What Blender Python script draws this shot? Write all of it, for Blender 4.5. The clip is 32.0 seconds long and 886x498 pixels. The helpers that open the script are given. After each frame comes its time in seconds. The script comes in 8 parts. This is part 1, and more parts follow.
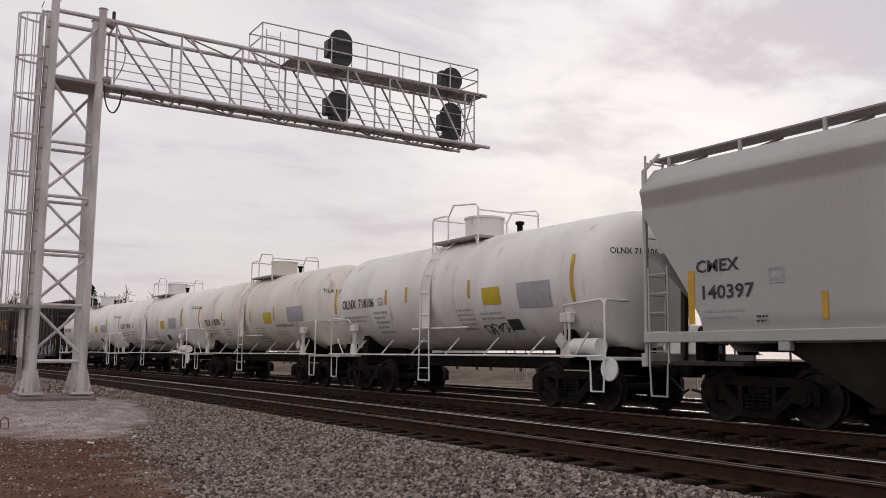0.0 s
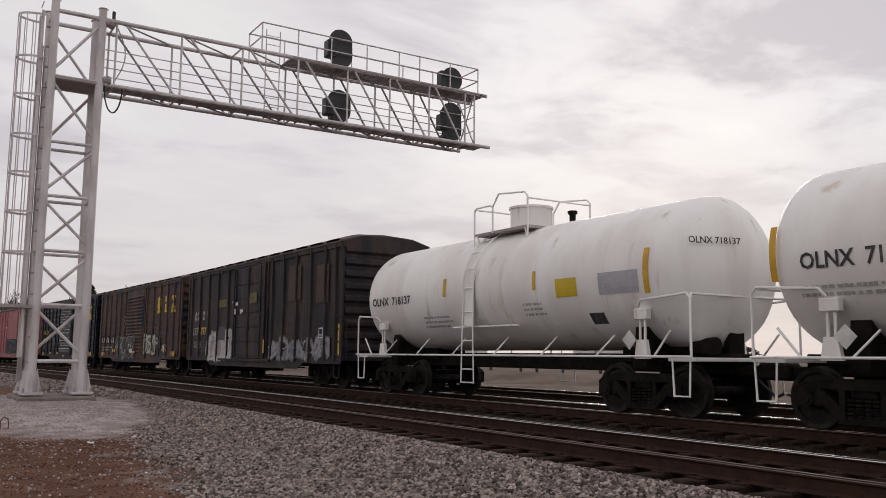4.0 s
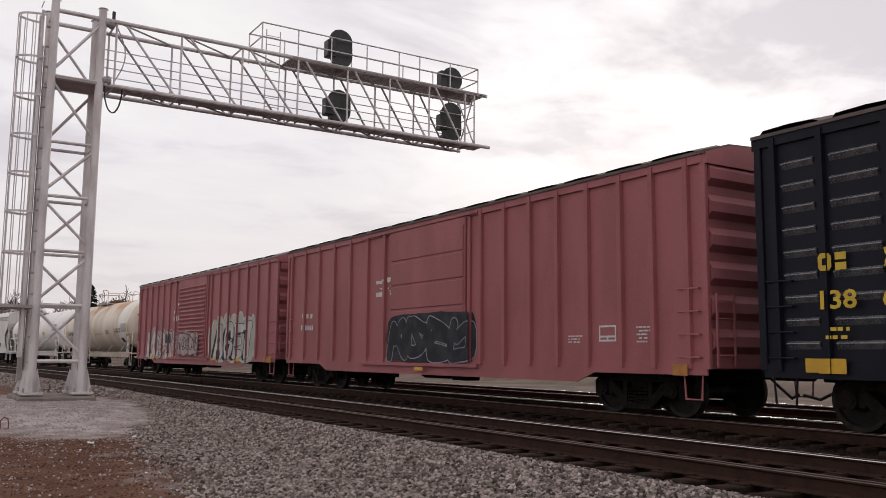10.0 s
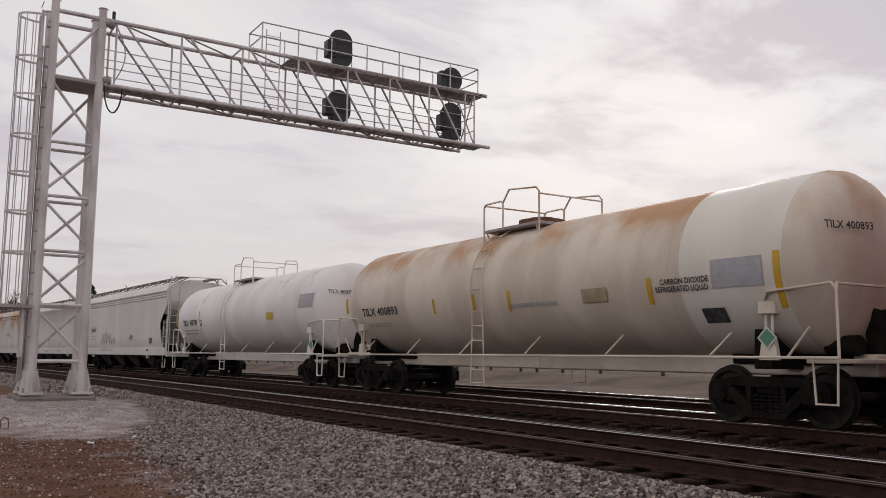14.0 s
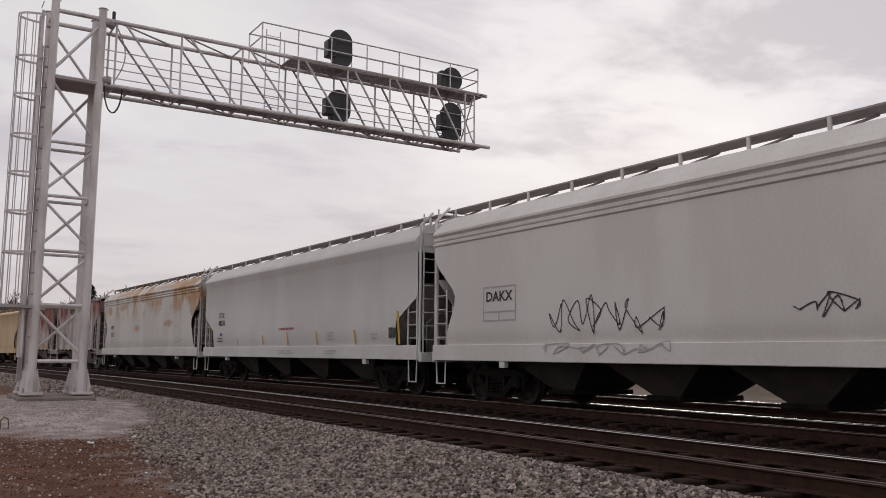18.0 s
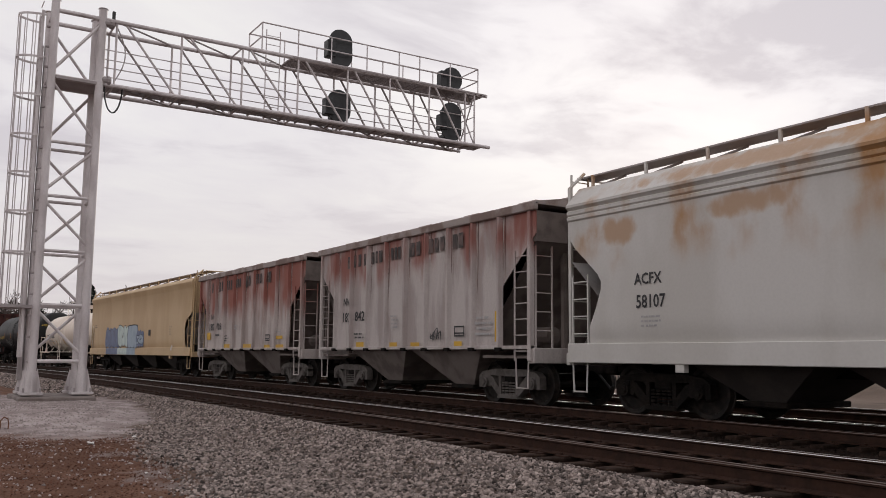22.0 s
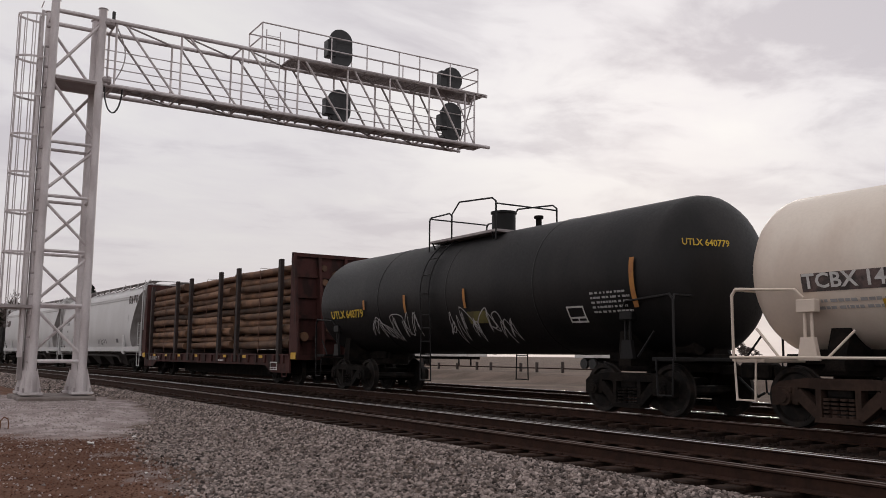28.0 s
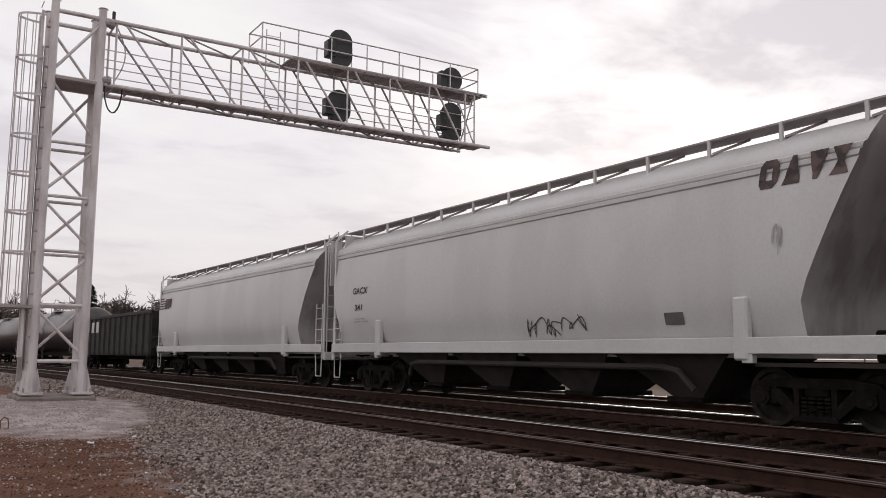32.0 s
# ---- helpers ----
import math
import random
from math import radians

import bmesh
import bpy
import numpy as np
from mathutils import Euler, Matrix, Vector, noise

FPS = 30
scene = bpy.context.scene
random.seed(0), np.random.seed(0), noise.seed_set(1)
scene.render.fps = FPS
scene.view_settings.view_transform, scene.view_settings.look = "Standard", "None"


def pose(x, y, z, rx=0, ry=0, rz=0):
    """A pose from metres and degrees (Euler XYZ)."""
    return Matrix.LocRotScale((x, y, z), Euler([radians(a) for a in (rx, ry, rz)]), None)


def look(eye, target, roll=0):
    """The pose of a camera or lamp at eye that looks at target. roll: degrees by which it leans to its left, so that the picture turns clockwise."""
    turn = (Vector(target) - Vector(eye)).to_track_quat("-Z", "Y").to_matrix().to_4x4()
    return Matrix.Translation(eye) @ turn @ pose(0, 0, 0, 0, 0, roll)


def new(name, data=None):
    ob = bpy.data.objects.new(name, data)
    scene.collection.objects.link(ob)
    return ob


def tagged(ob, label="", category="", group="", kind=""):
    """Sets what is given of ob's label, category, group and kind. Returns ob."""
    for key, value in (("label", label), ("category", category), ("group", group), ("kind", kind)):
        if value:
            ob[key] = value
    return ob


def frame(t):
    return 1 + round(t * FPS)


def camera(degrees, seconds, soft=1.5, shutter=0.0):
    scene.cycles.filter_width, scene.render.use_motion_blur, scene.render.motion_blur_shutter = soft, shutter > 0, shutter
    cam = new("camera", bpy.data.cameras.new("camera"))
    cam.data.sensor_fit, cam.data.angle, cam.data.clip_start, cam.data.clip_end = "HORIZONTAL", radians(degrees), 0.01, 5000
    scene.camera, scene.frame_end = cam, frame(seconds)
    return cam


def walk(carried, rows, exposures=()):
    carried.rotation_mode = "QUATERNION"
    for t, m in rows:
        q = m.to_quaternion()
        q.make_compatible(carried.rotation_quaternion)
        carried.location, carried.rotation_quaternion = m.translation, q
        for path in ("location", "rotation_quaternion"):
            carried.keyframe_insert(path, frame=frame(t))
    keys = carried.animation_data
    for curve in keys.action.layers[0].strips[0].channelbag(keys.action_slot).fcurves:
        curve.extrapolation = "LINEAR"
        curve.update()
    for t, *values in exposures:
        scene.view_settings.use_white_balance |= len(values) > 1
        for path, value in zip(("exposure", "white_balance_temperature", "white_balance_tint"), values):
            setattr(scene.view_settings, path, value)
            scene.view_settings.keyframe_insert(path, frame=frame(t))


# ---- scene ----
cam = camera(54.016, 32.0, soft=0.9)
EYE = (0.0, 0.0, 1.04)
YAW, TILT = radians(57.894), radians(7.003)
AIM = (EYE[0] - 50 * math.sin(YAW) * math.cos(TILT), EYE[1] + 50 * math.cos(YAW) * math.cos(TILT), EYE[2] + 50 * math.sin(TILT))
walk(cam, [(0.0, look(EYE, AIM, 0.534)), (32.0, look(EYE, AIM, 0.534))], exposures=[(0.0, -0.26, 6580, 13), (1.5, -0.36, 6580, 13), (3.5, -0.32, 6580, 13), (6.0, -0.1, 6580, 13), (9.5, -0.08, 6580, 13), (11.0, -0.04, 6580, 13), (13.0, -0.08, 6580, 13), (14.0, -0.3, 6580, 13), (16.5, -0.34, 6580, 13), (19.0, -0.27, 6580, 13), (22.0, -0.18, 6580, 13), (25.5, -0.16, 6580, 13), (27.5, -0.32, 6580, 13), (29.0, -0.2, 6580, 13), (30.5, -0.1, 6580, 13), (32.0, -0.06, 6580, 13)])

# ---- light: thin winter overcast, low sun behind the clouds ----
SUN_EL, SUN_AZ = radians(16.0), radians(-44.2)   # azimuth from +y towards +x
SUN_DIR = Vector((math.sin(SUN_AZ) * math.cos(SUN_EL), math.cos(SUN_AZ) * math.cos(SUN_EL), math.sin(SUN_EL)))


def build_world():
    w = bpy.data.worlds.new("overcast_sky")
    scene.world = w
    w.use_nodes = True
    nt = w.node_tree
    nt.nodes.clear()
    N, L = nt.nodes.new, nt.links.new
    out, bg = N("ShaderNodeOutputWorld"), N("ShaderNodeBackground")
    bg.inputs[1].default_value = 0.1
    sky = N("ShaderNodeTexSky")
    sky.sky_type, sky.sun_disc = "NISHITA", False
    sky.sun_elevation, sky.sun_rotation = SUN_EL, SUN_AZ
    tc = N("ShaderNodeTexCoord")
    sep = N("ShaderNodeSeparateXYZ")
    L(tc.outputs["Generated"], sep.inputs[0])

    def math_node(op, a, b=None, clamp=False):
        m = N("ShaderNodeMath")
        m.operation, m.use_clamp = op, clamp
        for i, q in enumerate((a, b)):
            if q is None:
                continue
            if isinstance(q, (int, float)):
                m.inputs[i].default_value = q
            else:
                L(q, m.inputs[i])
        return m.outputs[0]

    # project the direction on a cloud deck, so that the clouds flatten into bands low down
    z = math_node("MAXIMUM", sep.outputs[2], 0.0)
    den = math_node("ADD", z, 0.11)
    comb = N("ShaderNodeCombineXYZ")
    L(math_node("DIVIDE", sep.outputs[0], den), comb.inputs[0])
    L(math_node("DIVIDE", sep.outputs[1], den), comb.inputs[1])

    def cloud(scale, detail, rough, off, warp):
        mp = N("ShaderNodeMapping")
        mp.inputs["Location"].default_value = off
        mp.inputs["Rotation"].default_value = (0, 0, radians(32))
        mp.inputs["Scale"].default_value = (1.0, 0.75, 1.0)
        L(comb.outputs[0], mp.inputs[0])
        t = N("ShaderNodeTexNoise")
        t.inputs["Scale"].default_value, t.inputs["Detail"].default_value = scale, detail
        t.inputs["Roughness"].default_value, t.inputs["Distortion"].default_value = rough, warp
        L(mp.outputs[0], t.inputs[0])
        return t.outputs[0]

    c1 = cloud(0.75, 6, 0.55, (3.1, 1.7, 0), 0.35)
    c2 = cloud(2.3, 7, 0.56, (7.0, 4.2, 2.0), 0.35)
    mixed = math_node("ADD", math_node("MULTIPLY", c1, 0.52), math_node("MULTIPLY", c2, 0.48))
    ramp = N("ShaderNodeValToRGB")
    e = ramp.color_ramp.elements
    e[0].position, e[0].color = 0.40, (0.68, 0.658, 0.695, 1)
    e[1].position, e[1].color = 0.60, (0.895, 0.893, 0.88, 1)
    k = ramp.color_ramp.elements.new(0.485)
    k.color = (0.825, 0.812, 0.83, 1)
    L(mixed, ramp.inputs[0])
    # thin cloud round the hidden sun
    nrm = N("ShaderNodeVectorMath")
    nrm.operation = "DOT_PRODUCT"
    nrm.inputs[1].default_value = SUN_DIR
    L(tc.outputs["Generated"], nrm.inputs[0])
    glow = N("ShaderNodeMapRange")
    glow.inputs[1].default_value, glow.inputs[2].default_value = 0.925, 0.999
    glow.interpolation_type = "SMOOTHSTEP"
    L(nrm.outputs["Value"], glow.inputs[0])
    br = N("ShaderNodeMapRange")
    br.inputs[1].default_value, br.inputs[2].default_value = 0.44, 0.58
    L(c2, br.inputs[0])
    gl = math_node("MULTIPLY", glow.outputs[0], math_node("ADD", math_node("MULTIPLY", br.outputs[0], 0.12), 0.0))
    bright = N("ShaderNodeMix")
    bright.data_type, bright.blend_type = "RGBA", "ADD"
    bright.inputs["Factor"].default_value = 1.0
    L(ramp.outputs[0], bright.inputs["A"])
    gcol = N("ShaderNodeCombineColor")
    for i, s in enumerate((1.0, 1.0, 0.95)):
        L(math_node("MULTIPLY", gl, s), gcol.inputs[i])
    L(gcol.outputs[0], bright.inputs["B"])
    # warm cream near the horizon
    low = N("ShaderNodeMapRange")
    low.inputs[1].default_value, low.inputs[2].default_value = 0.04, 0.25
    low.inputs[3].default_value, low.inputs[4].default_value = 0.75, 0.0
    L(sep.outputs[2], low.inputs[0])
    warm = N("ShaderNodeMix")
    warm.data_type = "RGBA"
    warm.inputs["B"].default_value = (0.70, 0.665, 0.672, 1)
    L(low.outputs[0], warm.inputs["Factor"])
    L(bright.outputs["Result"], warm.inputs["A"])
    # the cover away from the sun
    thick = N("ShaderNodeMapRange")
    thick.inputs[1].default_value, thick.inputs[2].default_value = -0.9, 0.35
    thick.inputs[3].default_value, thick.inputs[4].default_value = 12.3, 11.0
    thick.interpolation_type = "SMOOTHSTEP"
    L(nrm.outputs["Value"], thick.inputs[0])
    scale = N("ShaderNodeVectorMath")
    scale.operation = "SCALE"
    L(thick.outputs[0], scale.inputs["Scale"])
    L(warm.outputs["Result"], scale.inputs[0])
    fin = N("ShaderNodeMix")
    fin.data_type = "RGBA"
    fin.inputs["Factor"].default_value = 0.96      # the cloud cover; the rest is clear sky
    L(sky.outputs[0], fin.inputs["A"])
    L(scale.outputs[0], fin.inputs["B"])
    L(fin.outputs["Result"], bg.inputs[0])
    L(bg.outputs[0], out.inputs[0])


build_world()
sun = new("sun", bpy.data.lights.new("sun", "SUN"))
sun.data.energy, sun.data.angle, sun.data.color = 0.9, radians(14), (1.0, 0.95, 0.88)
sun.matrix_world = look(SUN_DIR * 100, (0, 0, 0))

# ---- materials ----
MATS = {}


def surface(name, color, rough=0.6, metal=0.0, second=None, amount=0.5, scale=3.0, streak=1.0, fine=40.0, fine_amt=0.12,
            bump=0.15, bump_scale=60.0, rust=0.0, rust_scale=1.2, rust_color=(0.22, 0.085, 0.035), lo=0.42, hi=0.62, coat=0.0, island=0.0, obrand=0.0,
            space="Object", rust_streak=0.35, rust_band=None, spec=0.5, spots=()):
    """A weathered surface: base colour, blotches of a second colour, fine grain, rust in patches, fine relief."""
    if name in MATS:
        return MATS[name]
    m = bpy.data.materials.new(name)
    m.use_nodes = True
    nt = m.node_tree
    N, L = nt.nodes.new, nt.links.new
    b = nt.nodes["Principled BSDF"]
    b.inputs["Roughness"].default_value, b.inputs["Metallic"].default_value = rough, metal
    b.inputs["Coat Weight"].default_value = coat
    b.inputs["Specular IOR Level"].default_value = spec
    if space == "World":
        src = N("ShaderNodeNewGeometry").outputs["Position"]
    else:
        src = N("ShaderNodeTexCoord").outputs["Object"]

    def noise_of(sc, detail=4, zs=1.0, off=0.0):
        mp = N("ShaderNodeMapping")
        mp.inputs["Scale"].default_value = (1, 1, zs)
        mp.inputs["Location"].default_value = (off, off * 0.7, off * 1.3)
        L(src, mp.inputs[0])
        t = N("ShaderNodeTexNoise")
        t.inputs["Scale"].default_value, t.inputs["Detail"].default_value = sc, detail
        L(mp.outputs[0], t.inputs[0])
        return t.outputs[0]

    def mix(fac, a, c):
        x = N("ShaderNodeMix")
        x.data_type = "RGBA"
        for sock, val in (("Factor", fac), ("A", a), ("B", c)):
            if isinstance(val, (tuple, float, int)):
                x.inputs[sock].default_value = (*val, 1) if isinstance(val, tuple) else val
            else:
                L(val, x.inputs[sock])
        return x.outputs["Result"]

    def ranged(v, a, c, d=0.0, e=1.0):
        r = N("ShaderNodeMapRange")
        r.interpolation_type = "SMOOTHSTEP"
        for i, q in enumerate((a, c, d, e)):
            r.inputs[i + 1].default_value = q
        L(v, r.inputs[0])
        return r.outputs[0]

    col = tuple(color)
    second = second or tuple(0.55 * c for c in color)
    col = mix(ranged(noise_of(scale, 6, streak), lo, hi, 0, amount), col, second)
    f = noise_of(fine, 3, 1.0, 5.0)
    col = mix(ranged(f, 0.35, 0.7, 0, fine_amt), col, tuple(0.4 * c for c in color))
    if rust:
        rn = ranged(noise_of(rust_scale, 8, rust_streak, 11.0), 0.62 - 0.25 * rust, 0.72 - 0.1 * rust)
        if rust_band:
            sp = N("ShaderNodeSeparateXYZ")
            L(src, sp.inputs[0])
            wob = N("ShaderNodeMath")
            wob.operation = "MULTIPLY_ADD"
            L(noise_of(2.5, 4, 0.3, 21.0), wob.inputs[0])
            wob.inputs[1].default_value = rust_band[2]
            L(sp.outputs[2], wob.inputs[2])
            mu = N("ShaderNodeMath")
            mu.operation = "MULTIPLY"
            L(rn, mu.inputs[0])
            L(ranged(wob.outputs[0], rust_band[0], rust_band[1]), mu.inputs[1])
            rn = mu.outputs[0]
        for sx, sz, wx, wz in spots:      # single stains: place and half size along and up the side
            sq = N("ShaderNodeSeparateXYZ")
            L(src, sq.inputs[0])
            ring = None
            for sock, c0, c1 in ((0, sx, wx), (2, sz, wz)):
                g = N("ShaderNodeMath")
                g.operation = "MULTIPLY_ADD"
                L(sq.outputs[sock], g.inputs[0])
                g.inputs[1].default_value, g.inputs[2].default_value = 1 / c1, -c0 / c1
                h = N("ShaderNodeMath")
                h.operation = "MULTIPLY_ADD"
                L(g.outputs[0], h.inputs[0])
                L(g.outputs[0], h.inputs[1])
                if ring is None:
                    wob = N("ShaderNodeMath")
                    wob.operation = "MULTIPLY"
                    L(noise_of(3.0, 5, 0.6, sx), wob.inputs[0])
                    wob.inputs[1].default_value = 2.2
                    ring = wob.outputs[0]
                L(ring, h.inputs[2])
                ring = h.outputs[0]
            top = N("ShaderNodeMath")
            top.operation = "MAXIMUM"
            L(rn, top.inputs[0])
            L(ranged(ring, 1.3, 2.1, 0.75, 0.0), top.inputs[1])
            rn = top.outputs[0]
        col = mix(rn, col, rust_color)
    for amt, node, key in ((island, "ShaderNodeNewGeometry", "Random Per Island"), (obrand, "ShaderNodeObjectInfo", "Random")):
        if amt:
            h = N("ShaderNodeHueSaturation")
            r = N("ShaderNodeMapRange")
            r.inputs[3].default_value, r.inputs[4].default_value = 1 - amt, 1 + amt
            L(N(node).outputs[key], r.inputs[0])
            L(r.outputs[0], h.inputs["Value"])
            L(col, h.inputs["Color"])
            col = h.outputs[0]
    L(col, b.inputs["Base Color"])
    rr = N("ShaderNodeMapRange")
    rr.inputs[3].default_value, rr.inputs[4].default_value = max(0.0, rough - 0.12), min(1.0, rough + 0.15)
    L(f, rr.inputs[0])
    L(rr.outputs[0], b.inputs["Roughness"])
    if bump:
        bp = N("ShaderNodeBump")
        bp.inputs["Strength"].default_value, bp.inputs["Distance"].default_value = bump, 0.01
        L(noise_of(bump_scale, 4, 1.0, 2.0), bp.inputs["Height"])
        L(bp.outputs[0], b.inputs["Normal"])
    MATS[name] = m
    return m


# ---- mesh helpers ----
class M:
    """A mesh in the making: lists of corners and faces."""

    def __init__(self):
        self.v, self.f = [], []

    def add(self, vs, fs):
        k = len(self.v)
        self.v += [tuple(q) for q in vs]
        self.f += [tuple(i + k for i in q) for q in fs]
        return self

    def box(self, x0, x1, y0, y1, z0, z1, c=0.0):
        if c <= 0:
            vs = [(x, y, z) for x in (x0, x1) for y in (y0, y1) for z in (z0, z1)]
            return self.add(vs, [(0, 1, 3, 2), (4, 6, 7, 5), (0, 4, 5, 1), (2, 3, 7, 6), (0, 2, 6, 4), (1, 5, 7, 3)])
        # chamfered long edges and ends
        X, Y, Z = (x0, x1), (y0, y1), (z0, z1)
        vs, idx = [], {}
        for i in (0, 1):
            for j in (0, 1):
                for k in (0, 1):
                    sx, sy, sz = (1 - 2 * i) * c, (1 - 2 * j) * c, (1 - 2 * k) * c
                    for a, (dx, dy, dz) in enumerate(((0, sy, sz), (sx, 0, sz), (sx, sy, 0))):
                        idx[i, j, k, a] = len(vs)
                        vs.append((X[i] + dx, Y[j] + dy, Z[k] + dz))
        fs = []
        for i in (0, 1):
            fs.append([idx[i, j, k, 0] for j, k in ((0, 0), (1, 0), (1, 1), (0, 1))])
            fs.append([idx[j, i, k, 1] for j, k in ((0, 0), (1, 0), (1, 1), (0, 1))])
            fs.append([idx[j, k, i, 2] for j, k in ((0, 0), (1, 0), (1, 1), (0, 1))])
            for k in (0, 1):
                fs.append([idx[0, i, k, 1], idx[1, i, k, 1], idx[1, i, k, 2], idx[0, i, k, 2]])
                fs.append([idx[i, 0, k, 0], idx[i, 1, k, 0], idx[i, 1, k, 2], idx[i, 0, k, 2]])
                fs.append([idx[i, k, 0, 0], idx[i, k, 1, 0], idx[i, k, 1, 1], idx[i, k, 0, 1]])
                for j in (0, 1):
                    fs.append([idx[i, j, k, 0], idx[i, j, k, 1], idx[i, j, k, 2]])
        return self.add(vs, fs)

    def cyl(self, p0, p1, r, n=8, r1=None, caps=True):
        p0, p1 = Vector(p0), Vector(p1)
        r1 = r if r1 is None else r1
        d = (p1 - p0).normalized()
        a = d.orthogonal().normalized()
        b = d.cross(a)
        vs = []
        for p, q in ((p0, r), (p1, r1)):
            for i in range(n):
                t = 2 * math.pi * i / n
                vs.append(p + (a * math.cos(t) + b * math.sin(t)) * q)
        fs = [(i, (i + 1) % n, n + (i + 1) % n, n + i) for i in range(n)]
        if caps:
            fs += [tuple(range(n - 1, -1, -1)), tuple(range(n, 2 * n))]
        return self.add(vs, fs)

    def tube(self, pts, r, n=6):
        """A bent pipe, mitred at its corners."""
        pts = [Vector(q) for q in pts]
        rings, ref = [], None
        for i, q in enumerate(pts):
            d0 = (q - pts[i - 1]).normalized() if i else (pts[1] - q).normalized()
            d1 = (pts[i + 1] - q).normalized() if i < len(pts) - 1 else d0
            d = (d0 + d1).normalized()
            ref = d.orthogonal().normalized() if ref is None else (ref - d * ref.dot(d)).normalized()
            s = d.cross(ref)
            k = min(1.6, 1 / max(0.5, d.dot(d0)))
            rings.append([q + (ref * math.cos(2 * math.pi * j / n) + s * math.sin(2 * math.pi * j / n)) * r * (k if j else k) for j in range(n)])
        return self.loft(rings)

    def loft(self, rings, closed=True, caps=True):
        n = len(rings[0])
        vs = [q for r in rings for q in r]
        fs = []
        for i in range(len(rings) - 1):
            for j in range(n if closed else n - 1):
                a, b = i * n + j, i * n + (j + 1) % n
                fs.append((a, b, b + n, a + n))
        if caps and closed:
            fs += [tuple(range(n - 1, -1, -1)), tuple(range((len(rings) - 1) * n, len(rings) * n))]
        return self.add(vs, fs)

    def prism(self, poly, a0, a1, axis="x"):
        """Extrude an outline along an axis; the outline is given in the other two axes."""
        def put(p, a):
            return {"x": (a, p[0], p[1]), "y": (p[0], a, p[1]), "z": (p[0], p[1], a)}[axis]
        return self.loft([[put(p, a0) for p in poly], [put(p, a1) for p in poly]])

    def bar(self, p0, p1, w, h):
        """A flat bar from point to point; w across (level), h upright."""
        p0, p1 = Vector(p0), Vector(p1)
        d = (p1 - p0).normalized()
        up = Vector((0, 0, 1)) if abs(d.z) < 0.9 else Vector((1, 0, 0))
        a = d.cross(up).normalized()
        b = a.cross(d).normalized()
        return self.loft([[p + a * s * w / 2 + b * t * h / 2 for s, t in ((-1, -1), (1, -1), (1, 1), (-1, 1))] for p in (p0, p1)])

    def mesh(self, name, mat, smooth=35):
        me = bpy.data.meshes.new(name)
        me.from_pydata(self.v, [], self.f)
        me.materials.append(mat)
        bm = bmesh.new()
        bm.from_mesh(me)
        bmesh.ops.recalc_face_normals(bm, faces=bm.faces)
        bm.to_mesh(me)
        bm.free()
        if smooth:
            me.shade_smooth()
            me.set_sharp_from_angle(angle=radians(smooth))
        return me


def part(name, m, mat=None, parent=None, label="", at=None, smooth=35):
    """One mesh object under a thing or a part. m: an M, or mesh data to share."""
    ob = new(name, m.mesh(name, mat, smooth) if isinstance(m, M) else m)
    ob.parent = parent
    if at is not None:
        ob.matrix_basis = at if isinstance(at, Matrix) else Matrix.Translation(at)
    return tagged(ob, label)


def thing(name, label, category, group="", at=(0, 0, 0)):
    ob = new(name)
    ob.location = at
    return tagged(ob, label, category, group)


galv = surface("galvanised_steel", (0.62, 0.575, 0.575), 0.5, 0.2, (0.44, 0.39, 0.39), 0.7, 2.6, 0.35, 30, 0.16, 0.05)
galv_dark = surface("grating_steel", (0.36, 0.325, 0.32), 0.6, 0.2, (0.26, 0.225, 0.22), 0.5, 3.0)
black_paint = surface("signal_black_paint", (0.012, 0.012, 0.014), 0.45, 0, (0.03, 0.03, 0.03), 0.5, 4.0)
# running gear and wheels: deep shade under the cars is put into these colours
black_iron = surface("grimy_shaded_cast_steel", (0.0075, 0.0062, 0.0056), 0.85, 0.0, (0.018, 0.0135, 0.011), 0.8, 5.0, 1, 40, 0.3, 0.25, spec=0.12)
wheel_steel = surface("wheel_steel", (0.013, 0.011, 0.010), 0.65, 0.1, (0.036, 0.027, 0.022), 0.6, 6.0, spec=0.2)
rubber = surface("black_hose_rubber", (0.015, 0.015, 0.015), 0.6, 0, (0.03, 0.03, 0.03))
concrete = surface("concrete", (0.42, 0.40, 0.38), 0.9, 0, (0.3, 0.28, 0.27), 0.6, 1.5, 1, 30, 0.2, 0.4)
stained_concrete = surface("stained_concrete", (0.22, 0.185, 0.17), 0.9, 0, (0.13, 0.10, 0.09), 0.7, 2.5, 1, 30, 0.25, 0.5)
# ---- ground ----
Y1, Y2, Y3, GAUGE = 8.02, 12.69, 17.0, 0.79     # track centres, half the rail spacing


def curve(x):
    """Sideways shift of the tracks: straight past the mast, then a wide bend."""
    d = max(0.0, -20.0 - x)
    e = min(d, 130.0)
    return -0.0008 * e * (2 * d - e)


def heading(x):
    return math.degrees(math.atan(0.0016 * min(130.0, max(0.0, -20.0 - x))))


def lump(x, y, s, seed=0.0):
    return noise.noise(Vector((x * s + seed, y * s - seed, seed * 3.1)))


